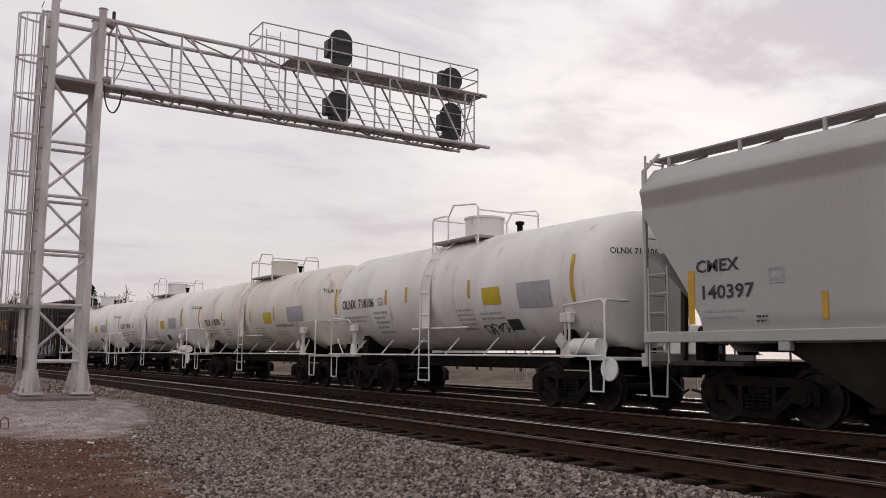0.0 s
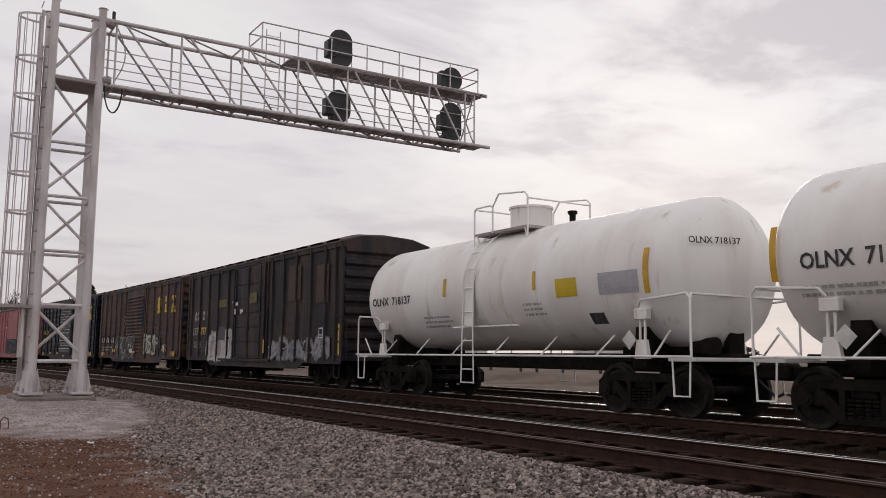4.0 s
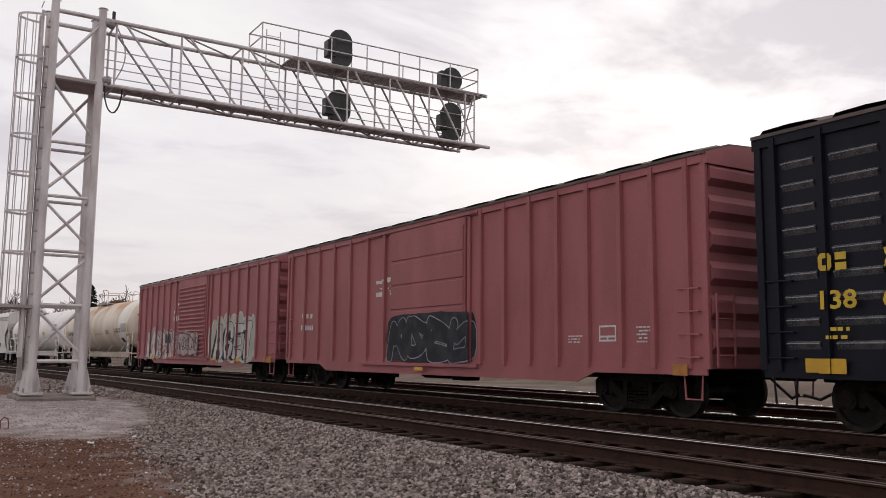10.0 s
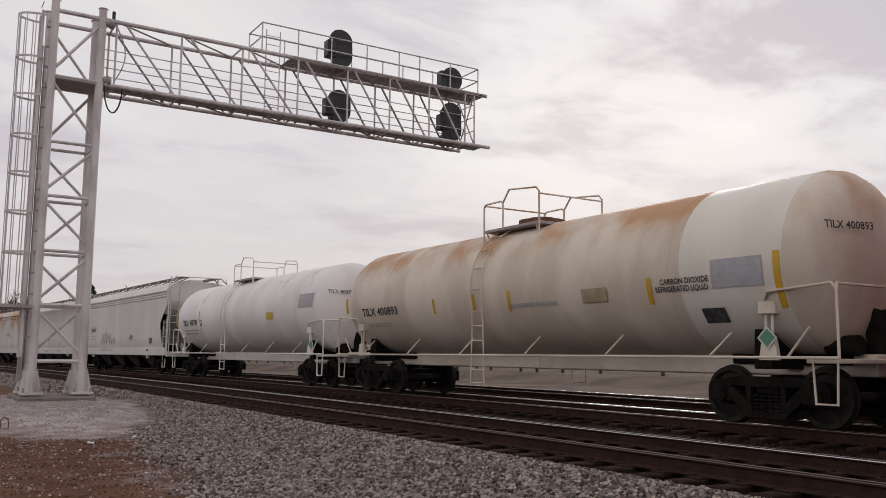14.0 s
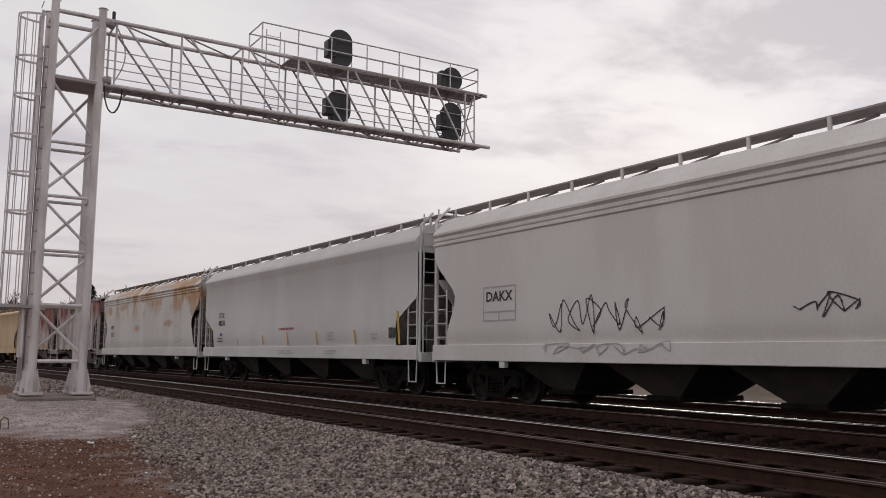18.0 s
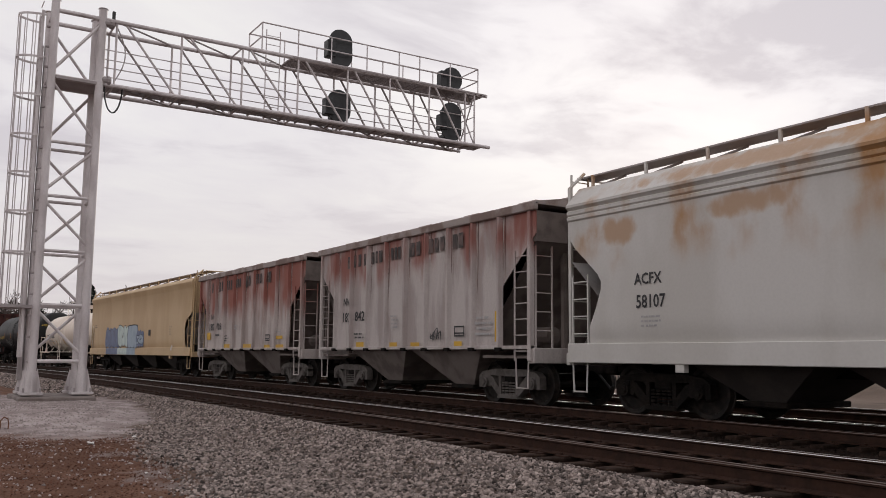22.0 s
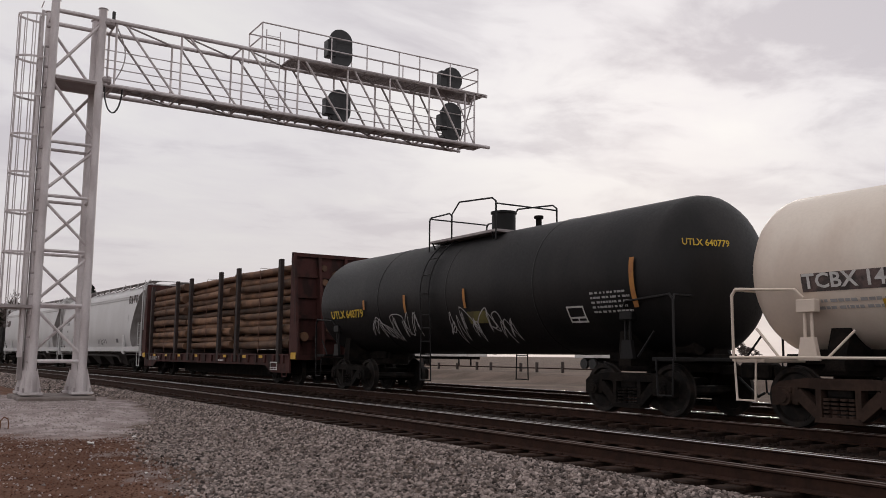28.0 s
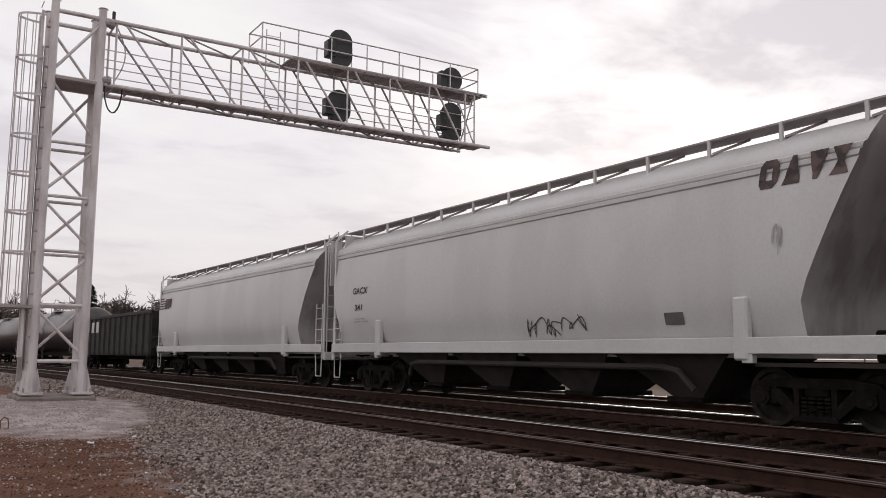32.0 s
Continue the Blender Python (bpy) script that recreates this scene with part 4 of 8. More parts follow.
            m = M().loft([[(x + s * a, yy, z + c) for a, c in ((-0.02, 0.05 * h), (0.10, 0.3 * h), (0.10, 0.6 * h), (-0.02, 0.88 * h))] for yy in (-W + 0.06, W - 0.06)])
            part("end_corrugation", m, paint, car)
        for yy in (-W, W):
            part("corner_post", M().box(x - 0.06, x + 0.06, yy - 0.04, yy + 0.04, floor + 0.1, eave, 0.01), paint, car)
        lad = ladder(car, x + s * 0.13, -W + 0.3, 0.9, eave - 0.4 if s < 0 else 2.1, 0.42, 9 if s < 0 else 4, paint, "y")
        for i in range(4):
            part("grab_iron", M().tube([(x - s * 0.55, -W - 0.01, 1.05 + i * 0.38), (x - s * 0.55, -W - 0.07, 1.05 + i * 0.38), (x - s * 0.12, -W - 0.07, 1.05 + i * 0.38), (x - s * 0.12, -W - 0.01, 1.05 + i * 0.38)], 0.012, 6), paint, car)
        for yy in (-W + 0.02, W - 0.02):
            sill_step(car, x - s * 0.33, yy, paint, 0.78, 0.36, 0.4)
        coupler(car, s * (half - 0.82), s)
        truck(car, s * (b - 2.0))
    part("underframe", M().box(-half + 0.7, half - 0.7, -0.3, 0.3, 0.68, 0.9, 0.02).box(-b + 0.1, b - 0.1, -1.35, 1.35, 0.84, 0.9), black_iron, car)
    part("brake_rigging", M().cyl((-1.2, -0.7, 0.62), (0.0, -0.7, 0.62), 0.16, 10).box(0.5, 1.2, -1.0, -0.6, 0.45, 0.8, 0.03).cyl((-3.0, -0.6, 0.6), (3.0, -0.6, 0.6), 0.025, 6), black_iron, car, "brake cylinder and rods under the floor")
    return car, half, b


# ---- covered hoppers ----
# end sheets and end gear in a darker grey than the hopper sides
end_grey = surface("dark_grey_end_sheet", (0.38, 0.36, 0.35), 0.7, 0, (0.22, 0.195, 0.18), 0.8, 1.5, 0.4)


def round_wall(z):
    """Share of the full half width of a round-sided hopper at height z."""
    if z < 2.3:
        return 1.0 - 0.20 * ((2.3 - z) / 1.25) ** 2
    return 1.0 - 0.13 * ((z - 2.3) / 1.85) ** 2.2


def hopper_car(front, back, paint, label, round_side=False, chutes=4, eave=3.69, crown=4.48, slope_top=2.85, slope_in=1.25, bulge=0.0, roof_mat=None, trim=None,
               end_mat=None, b_in=0.46, rear=None, notch=1.9, edge=None, ridges="triple", group="covered hopper cars of the freight train", sill_z=(0.93, 1.30)):
    car, half = begin("covered_hopper", label, "covered hopper car", group, front, back)
    trim = trim or paint
    end_mat = end_mat or paint
    b = half - b_in
    br = half - rear[0] if rear else b
    W = 1.5
    z0 = sill_z[1]
    def section(w):
        if round_side:
            pts = []
            pts += [(w * round_wall(z), z) for z in (1.05, 1.2, 1.35, 1.5, 1.7, 1.9, 2.2, 2.6, 3.0, 3.4, 3.7, 3.9)]
            pts += [(w * 0.925, 3.92), (w * 0.925, 3.99), (w * 0.895, 4.01), (w * 0.91, 4.03), (w * 0.91, 4.09), (w * 0.87, 4.12), (w * 0.86, 4.2)]
            pts.append((w * 0.62, crown - 0.04))
            pts.append((w * 0.2, crown + 0.06))
        else:
            pts = [(w * 0.93, z0 - 0.2), (w * 0.985, z0 + 0.1)] + [(w, z) for z in sorted({q for q, _ in edge} | {1.75, 2.2}) if z0 + 0.2 < z < eave - 0.02]
            if ridges == "lip":
                pts += [(w, eave), (w + 0.015, eave + 0.03), (w + 0.055, eave + 0.24), (w + 0.07, eave + 0.27), (w + 0.07, eave + 0.31), (w * 0.97, eave + 0.45), (w * 0.8, crown - 0.06), (w * 0.5, crown - 0.02), (w * 0.2, crown)]
                return [(y, z) for y, z in pts] + [(-y, z) for y, z in reversed(pts)]
            pts += [(w, eave), (w + 0.035, eave + 0.03), (w + 0.035, eave + 0.09), (w, eave + 0.11), (w + 0.035, eave + 0.14), (w + 0.035, eave + 0.20), (w, eave + 0.22), (w + 0.06, eave + 0.28), (w + 0.06, eave + 0.33), (w * 0.95, eave + 0.47), (w * 0.8, crown - 0.08), (w * 0.5, crown - 0.02), (w * 0.2, crown)]
        return [(y, z) for y, z in pts] + [(-y, z) for y, z in reversed(pts)]
    # body with sloping lower ends
    sec = section(W)
    def zof(z):
        return z
    rings = []
    def end_x(z):
        """Where the end sheet stands at height z: upright above, sloping in below."""
        if edge:
            for (za, ia), (zb, ib) in zip(edge[:-1], edge[1:]):
                if z <= zb:
                    return b - (ia + (ib - ia) * max(0.0, (z - za) / (zb - za)))
            return b
        if z >= slope_top:
            return b
        return b - (slope_top - z) * slope_in / (slope_top - notch) if z > notch else b - slope_in
    def rear_x(z):
        if not rear:
            return end_x(z)
        return br - rear[1] * min(1.0, max(0.0, (slope_top - z) / (slope_top - notch))) ** 2.5
    left = [(-rear_x(z), y, z) for y, z in sec]
    right = [(end_x(z), y, z) for y, z in sec]
    body = part("body", M().loft([left, right], caps=False), paint, car, "smooth steel hopper body with sloping ends", smooth=40)
    k = len(sec)
    for side in (left, right):
        rows = [[side[i], side[k - 1 - i]] for i in range(k // 2)]
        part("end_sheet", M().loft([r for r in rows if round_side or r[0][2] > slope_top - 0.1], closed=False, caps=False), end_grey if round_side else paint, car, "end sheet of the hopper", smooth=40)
    # end slope sheets, set behind the side sheets
    for s in (-1, 1):
        m = M()
        yy = W * 0.96
        if not round_side:
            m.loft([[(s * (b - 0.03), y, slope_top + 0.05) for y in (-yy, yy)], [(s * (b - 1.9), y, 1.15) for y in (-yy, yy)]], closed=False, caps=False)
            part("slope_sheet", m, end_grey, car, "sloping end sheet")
    # side sill
    for y in (-1, 1):
        a, c = sorted((y * (W - 0.1), y * (W + 0.03)))
        part("side_sill", M().box(-half + 0.45, half - 0.45, a, c, sill_z[0], sill_z[1], 0.012), trim, car, "deep side sill channel")
    # chutes
    n = chutes
    span = 2 * (b - 2.55)
    cw = span / n
    for i in range(n):
        x = -span / 2 + (i + 0.5) * cw
        top, bot = cw * 0.5, 0.34
        m = M().loft([[(x - top, -1.3, z0 - 0.2), (x + top, -1.3, z0 - 0.2), (x + top, 1.3, z0 - 0.2), (x - top, 1.3, z0 - 0.2)], [(x - bot, -0.75, 0.36), (x + bot, -0.75, 0.36), (x + bot, 0.75, 0.36), (x - bot, 0.75, 0.36)]])
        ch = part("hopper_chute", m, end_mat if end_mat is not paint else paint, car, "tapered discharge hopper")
        part("outlet_gate", M().box(x - 0.42, x + 0.42, -0.85, 0.85, 0.26, 0.36, 0.02), black_iron, ch)
    # roof walk on stands, hatches
    wl = half - 0.25 if round_side else b + 0.25
    rw = part("running_board", M().box(-wl, wl, -1.02, -0.55, crown + 0.17, crown + 0.2).box(-wl, wl, 0.55, 1.02, crown + 0.17, crown + 0.2), galv_dark, car, "grating roof walk")
    k = 12
    for i in range(k):
        x = -b + 0.2 + i * (2 * b - 0.4) / (k - 1)
        for y in (-1, 1):
            part("walk_stand", M().box(x - 0.03, x + 0.03, min(y * 0.99, y * 1.03), max(y * 0.99, y * 1.03), crown - 0.14, crown + 0.2), trim, rw)
            part("walk_brace", M().bar((x + 0.06, y * 1.0, crown - 0.06), (x + 0.55, y * 0.62, crown + 0.15), 0.04, 0.04), galv_dark, rw)
    part("trough_hatch", M().box(-b + 0.4, b - 0.4, -0.33, 0.33, crown - 0.02, crown + 0.14, 0.04), roof_mat or paint, car, "long roof hatch")
    for s in (-1, 1):
        part("walk_bracket", M().tube([(s * wl, -1.02, crown + 0.19), (s * wl, 1.02, crown + 0.19)], 0.025, 6), trim, rw)
        # end posts and ladders
        x = s * (half - 0.44)
        for y in (-1.44, 1.44):
            part("corner_post", M().tube([(x, y, 0.9), (x, y, crown - 0.1), (x - s * 0.02, y * 0.74, crown + 0.25)], 0.035, 6), trim, car, "upright corner post")
        ladder(car, x - s * 0.32, -1.46, 0.95, 2.62, 0.44, 5, trim, "x")
        ladder(car, x + s * 0.03, -1.14, 0.9, crown + 0.2, 0.44, 11, trim, "y")
        ladder(car, x + s * 0.03, 1.14, 0.9, crown + 0.2, 0.44, 11, trim, "y")
        part("end_sill", M().box(min(x, x + s * 0.12), max(x, x + s * 0.12), -1.46, 1.46, 0.88, 1.12, 0.012), trim, car)
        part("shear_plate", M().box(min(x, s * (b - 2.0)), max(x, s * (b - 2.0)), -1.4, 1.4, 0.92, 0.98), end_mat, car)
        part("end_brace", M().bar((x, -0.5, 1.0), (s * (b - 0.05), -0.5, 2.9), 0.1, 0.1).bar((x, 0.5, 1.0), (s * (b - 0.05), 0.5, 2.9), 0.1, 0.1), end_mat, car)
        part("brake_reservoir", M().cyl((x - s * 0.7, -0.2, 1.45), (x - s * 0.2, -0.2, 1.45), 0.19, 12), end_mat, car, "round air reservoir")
        wheel = part("brake_wheel", M().tube([(x + s * 0.1, 0.35 + 0.27 * math.cos(a), 2.0 + 0.27 * math.sin(a)) for a in [2 * math.pi * q / 16 for q in range(17)]], 0.018, 6).bar((x + s * 0.1, 0.1, 2.0), (x + s * 0.1, 0.6, 2.0), 0.03, 0.03).bar((x + s * 0.1, 0.35, 1.75), (x + s * 0.1, 0.35, 2.25), 0.03, 0.03), trim, car, "spoked hand brake wheel")
        part("brake_housing", M().cyl((x - s * 0.1, 0.35, 2.0), (x + s * 0.08, 0.35, 2.0), 0.16, 12).box(x - 0.07, x + 0.07, 0.25, 0.45, 1.1, 1.9, 0.02), end_grey, wheel)
        part("brake_pipe", M().tube([(x - s * 0.9, -0.7, 1.0), (x - s * 0.85, -0.7, 1.9), (x - s * 0.5, -0.6, 2.15), (x - s * 0.3, 0.1, 2.1)], 0.02, 6), end_grey, car)
        part("brake_pipe", M().tube([(x - s * 1.2, 0.9, 1.0), (x - s * 1.2, 0.9, 2.2), (x - s * 0.2, 0.9, 2.3)], 0.02, 6), end_grey, car)
        part("control_valve", M().box(x - s * 0.9 - 0.12, x - s * 0.9 + 0.12, -1.1, -0.75, 1.0, 1.45, 0.03), black_iron, car)
        if round_side:
            part("end_panel", M().box(*sorted((s * (half - 0.62), s * (half - 0.66))), -1.18, 1.18, 3.2, crown + 0.05), trim, car, "upright upper end panel")
            for y in (-1.15, -0.38, 0.38, 1.15):
                part("end_stiffener", M().box(*sorted((s * (half - 0.55), s * (half - 0.62))), y - 0.05, y + 0.05, 3.2, crown), trim, car)
        part("brake_valve", M().box(x - s * 0.6 - 0.1, x - s * 0.6 + 0.1, 0.3, 0.7, 1.1, 1.6, 0.03), black_iron, car)
        for y in (-1.46, 1.46):
            sill_step(car, x - s * 0.3, y, trim, 0.95, 0.38, 0.42)
        coupler(car, s * (half - 0.82), s)
        truck(car, s * (half - 2.45))
        part("jacking_pad", M().box(s * (half - 3.3) - 0.1, s * (half - 3.3) + 0.1, -W - 0.02, -W + 0.1, sill_z[0] - 0.14, sill_z[0], 0.01), white_letters if trim is not paint else trim, car)
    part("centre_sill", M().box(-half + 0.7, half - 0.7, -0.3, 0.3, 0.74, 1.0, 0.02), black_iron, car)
    if round_side:
        q = b - 3.4
        part("discharge_pipe", M().tube([(-q, -1.2, 0.55), (-q + 0.25, -1.3, 0.82), (-q + 0.6, -1.32, 0.88), (q - 0.6, -1.32, 0.88), (q - 0.25, -1.3, 0.82), (q, -1.2, 0.5)], 0.06, 8), underside_dark, car, "long bent discharge pipe below the sill")
        for s in (-1, 1):
            part("sill_post", M().box(s * (b - 2.15) - 0.14, s * (b - 2.15) + 0.14, -1.55, -1.4, sill_z[0] - 0.1, 2.0, 0.03), trim, car, "upright post at the sill end")
    return car, half, b
def ribbed_hopper(front, back, paint, label, end_mat, roof_mat):
    car, half = begin("covered_hopper", label, "covered hopper car", "ribbed hopper cars of the freight train", front, back)
    b, W, z0, eave = half - 0.62, 1.46, 1.25, 4.10
    sec = [(-W, z0), (W, z0), (W, eave), (-W, eave)]
    cut, ztop, zmid = 1.25, 3.62, 2.5
    # side sheets with cut-away lower corners
    for s in (-1, 1):
        poly = [(-b + cut, z0), (b - cut, z0), (b - cut, zmid), (b, ztop), (b, eave), (-b, eave), (-b, ztop), (-b + cut, zmid)]
        part("side_sheet", M().prism(poly, *sorted((s * W, s * (W - 0.02))), "y"), paint, car, "riveted side sheet")
        part("side_sill", M().box(-half + 0.75, half - 0.75, *sorted((s * (W - 0.08), s * (W + 0.05))), z0 - 0.06, z0 + 0.02, 0.008), paint, car)
        part("top_chord", M().box(-b - 0.05, b + 0.05, *sorted((s * (W - 0.03), s * (W + 0.09))), eave, eave + 0.19, 0.02), roof_mat, car, "rusty top chord")
        n = 8
        for i in range(n + 1):
            x = -4.2 + i * 8.4 / n
            zb = z0
            part("side_post", M().prism([(x - 0.085, s * W), (x - 0.045, s * (W + 0.09)), (x + 0.045, s * (W + 0.1)), (x + 0.085, s * W)], zb, eave, "z"), paint, car)
            part("post_foot", M().box(x - 0.1, x + 0.1, *sorted((s * W, s * (W + 0.11))), z0 - 0.1, z0 - 0.02), black_iron, car)
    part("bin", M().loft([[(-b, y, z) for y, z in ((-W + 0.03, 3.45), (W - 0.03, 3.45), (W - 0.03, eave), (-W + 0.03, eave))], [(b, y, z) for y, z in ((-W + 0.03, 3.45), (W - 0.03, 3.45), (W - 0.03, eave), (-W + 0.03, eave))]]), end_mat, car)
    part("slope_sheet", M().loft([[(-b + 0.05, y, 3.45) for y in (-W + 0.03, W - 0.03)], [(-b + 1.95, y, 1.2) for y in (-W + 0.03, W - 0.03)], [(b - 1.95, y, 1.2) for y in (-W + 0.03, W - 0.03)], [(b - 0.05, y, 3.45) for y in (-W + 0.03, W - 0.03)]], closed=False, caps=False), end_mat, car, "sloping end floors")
    part("roof", M().prism([(-W - 0.05, eave + 0.13), (W + 0.05, eave + 0.13), (W, eave + 0.2), (0.5, eave + 0.34), (-0.5, eave + 0.34), (-W, eave + 0.2)], -b - 0.05, b + 0.05), roof_mat, car, "rusted sheet roof")
    part("running_board", M().box(-b - 0.3, b + 0.3, -0.35, 0.35, eave + 0.40, eave + 0.43), roof_mat, car)
    for i in range(5):
        x = -b + 1.0 + i * (2 * b - 2) / 4
        part("roof_hatch", M().box(x - 0.35, x + 0.35, -0.95, -0.42, eave + 0.28, eave + 0.38, 0.03), roof_mat, car)
    for x in (-1.72, 1.72):
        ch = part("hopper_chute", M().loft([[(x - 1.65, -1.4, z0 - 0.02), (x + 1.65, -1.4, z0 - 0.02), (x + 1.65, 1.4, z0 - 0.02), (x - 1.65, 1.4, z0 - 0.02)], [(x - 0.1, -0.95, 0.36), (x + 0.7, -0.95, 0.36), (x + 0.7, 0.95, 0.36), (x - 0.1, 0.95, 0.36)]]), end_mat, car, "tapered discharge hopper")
        part("outlet_gate", M().box(x - 0.15, x + 0.8, -1.05, 1.05, 0.27, 0.37, 0.02), black_iron, ch)
    for s in (-1, 1):
        x = s * (half - 0.8)
        for y in (-W, W):
            part("corner_post", M().box(x - 0.05, x + 0.05, y - 0.06, y + 0.06, 0.95, eave + 0.05, 0.01), paint, car)
        for y in (-0.5, 0.5):
            part("end_post", M().box(s * (b - 0.25) - 0.05, s * (b - 0.25) + 0.05, y - 0.05, y + 0.05, 1.1, 3.6), end_mat, car)
        ladder(car, x - s * 0.3, -W - 0.02, 0.95, 3.3, 0.46, 7, paint, "x")
        ladder(car, x + s * 0.06, -W + 0.3, 0.95, eave, 0.44, 8, paint, "y")
        part("end_sill", M().box(*sorted((x - s * 0.1, x + s * 0.12)), -W, W, 0.9, 1.22, 0.012), paint, car)
        part("end_floor", M().box(*sorted((x, s * (b - 2.0))), -W + 0.05, W - 0.05, 1.0, 1.06), end_mat, car)
        part("brake_wheel", M().tube([(x + s * 0.25, 0.7 + 0.28 * math.cos(a), 2.6 + 0.28 * math.sin(a)) for a in [2 * math.pi * k / 14 for k in range(15)]], 0.018, 6).bar((x + s * 0.25, 0.42, 2.6), (x + s * 0.25, 0.98, 2.6), 0.03, 0.03).bar((x + s * 0.25, 0.7, 1.0), (x + s * 0.2, 0.7, 2.6), 0.06, 0.06), black_iron, car)
        part("brake_reservoir", M().cyl((x - s * 0.9, -0.6, 1.5), (x - s * 0.3, -0.6, 1.5), 0.19, 10), end_mat, car)
        sill_step(car, x - s * 0.3, -W, paint, 1.0, 0.38, 0.44)
        sill_step(car, x - s * 0.3, W, paint, 1.0, 0.38, 0.44)
        coupler(car, s * (half - 0.82), s)
        truck(car, s * (half - 2.1), truck_grey)
    part("centre_sill", M().box(-half + 0.7, half - 0.7, -0.3, 0.3, 0.74, 1.0, 0.02), black_iron, car)
    return car, half, b


def log_car(front, back, paint, label):
    car, half = begin("log_car", label, "bulkhead flat car", "", front, back)
    b, W = half - 0.9, 1.47
    part("deck", M().box(-b, b, -W + 0.05, W - 0.05, 0.93, 1.02, 0.01), paint, car, "steel deck")
    for s in (-1, 1):
        part("side_sill", M().prism([(-b, 1.03), (b, 1.03), (b, 0.42), (b - 1.6, 0.42), (b - 2.1, 0.66), (-b + 2.1, 0.66), (-b + 1.6, 0.42), (-b, 0.42)], *sorted((s * (W - 0.06), s * W)), "y"), paint, car, "fish-belly side sill")
        part("sill_flange", M().box(-b, b, *sorted((s * (W - 0.1), s * (W + 0.05))), 1.0, 1.05), paint, car)
        for k in range(22):
            x = -b + 0.5 + k * (2 * b - 1) / 21
            part("stake_pocket", M().box(x - 0.09, x + 0.09, *sorted((s * W, s * (W + 0.06))), 0.74, 1.0, 0.012), paint, car)
    for s in (-1, 1):
        x = s * b
        bh = M()
        bh.box(*sorted((x, x - s * 0.06)), -W, W, 1.0, 4.48)
        bulk = part("bulkhead", bh, paint, car, "tall steel end bulkhead")
        for y in (-W + 0.05, -0.5, 0.5, W - 0.05):
            part("bulkhead_brace", M().prism([(x, 1.0), (x + s * 0.62, 1.0), (x + s * 0.12, 4.45), (x, 4.45)], y - 0.05, y + 0.05, "y"), paint, bulk)
        for z in (1.6, 2.3, 3.0, 3.7, 4.4):
            part("bulkhead_rib", M().box(*sorted((x, x + s * 0.1)), -W, W, z - 0.06, z + 0.06), paint, bulk)
        part("end_deck", M().box(*sorted((x, s * (half - 0.75))), -W, W, 0.85, 1.02, 0.01), paint, car)
        ladder(car, x + s * 0.4, -W + 0.02, 0.9, 2.2, 0.4, 4, paint, "x")
        sill_step(car, x - s * 0.4, -W, paint, 0.5, 0.3, 0.4)
        coupler(car, s * (half - 0.82), s)
        truck(car, s * (half - 2.5))
    part("centre_sill", M().prism([(-half + 0.7, 0.95), (half - 0.7, 0.95), (half - 0.7, 0.7), (half - 3.6, 0.7), (half - 4.2, 0.22), (-half + 4.2, 0.22), (-half + 3.6, 0.7), (-half + 0.7, 0.7)], -0.4, 0.4, "y"), black_iron, car, "deep fish-belly centre sill")
    return car, half, b


def gondola(front, back, paint, label):
    car, half = begin("gondola_car", label, "gondola car", "", front, back)
    b, W, top, z0 = half - 0.6, 1.48, 3.1, 0.9
    part("floor", M().box(-b, b, -W, W, z0, z0 + 0.12), paint, car)
    for s in (-1, 1):
        part("side_wall", M().box(-b, b, *sorted((s * W, s * (W - 0.05))), z0, top), paint, car)
        part("top_chord", M().box(-b, b, *sorted((s * (W - 0.08), s * (W + 0.08))), top - 0.1, top + 0.06, 0.02), paint, car)
        for i in range(15):
            x = -b + 0.3 + i * (2 * b - 0.6) / 14
            part("side_post", M().prism([(x - 0.1, s * W), (x - 0.06, s * (W + 0.1)), (x + 0.06, s * (W + 0.1)), (x + 0.1, s * W)], z0, top - 0.1, "z"), paint, car)
    for s in (-1, 1):
        part("end_wall", M().box(*sorted((s * b, s * (b - 0.06))), -W, W, z0, top), paint, car)
        for z in (1.3, 1.8, 2.3, 2.8):
            part("end_rib", M().box(*sorted((s * b, s * (b + 0.08))), -W, W, z - 0.07, z + 0.07, 0.02), paint, car)
        coupler(car, s * (half - 0.82), s)
        truck(car, s * (half - 2.1))
        ladder(car, s * (b - 0.3), -W - 0.06, 0.8, 2.4, 0.42, 5, paint, "x")
    part("centre_sill", M().box(-half + 0.7, half - 0.7, -0.3, 0.3, 0.68, 0.95, 0.02), black_iron, car)
    return car, half, b


# ---- the train, front to rear ----
truck_grey = surface("dusty_truck_frame", (0.12, 0.105, 0.097), 0.85, 0.1, (0.06, 0.05, 0.043), 0.7, 5.0)
p_white = surface("white_tank_paint", (0.83, 0.81, 0.79), 0.42, 0, (0.72, 0.68, 0.645), 0.75, 1.0, 0.3, 20, 0.04, 0.03, rust=0.06, rust_scale=2.6, rust_color=(0.62, 0.55, 0.48), rust_streak=0.12)
p_ivory = surface("ivory_tank_paint", (0.80, 0.755, 0.695), 0.45, 0, (0.68, 0.61, 0.535), 0.75, 1.0, 0.3, 20, 0.05, 0.03, rust=0.13, rust_scale=2.4, rust_color=(0.58, 0.49, 0.40), rust_streak=0.12)
p_rusty_tank = surface("rust_streaked_cream_paint", (0.68, 0.595, 0.50), 0.5, 0, (0.53, 0.445, 0.36), 0.8, 0.9, 0.4, 20, 0.08, 0.04, rust=1.0, rust_scale=0.8, rust_color=(0.45, 0.24, 0.11), rust_streak=0.6, rust_band=(3.35, 4.0, 0.7))
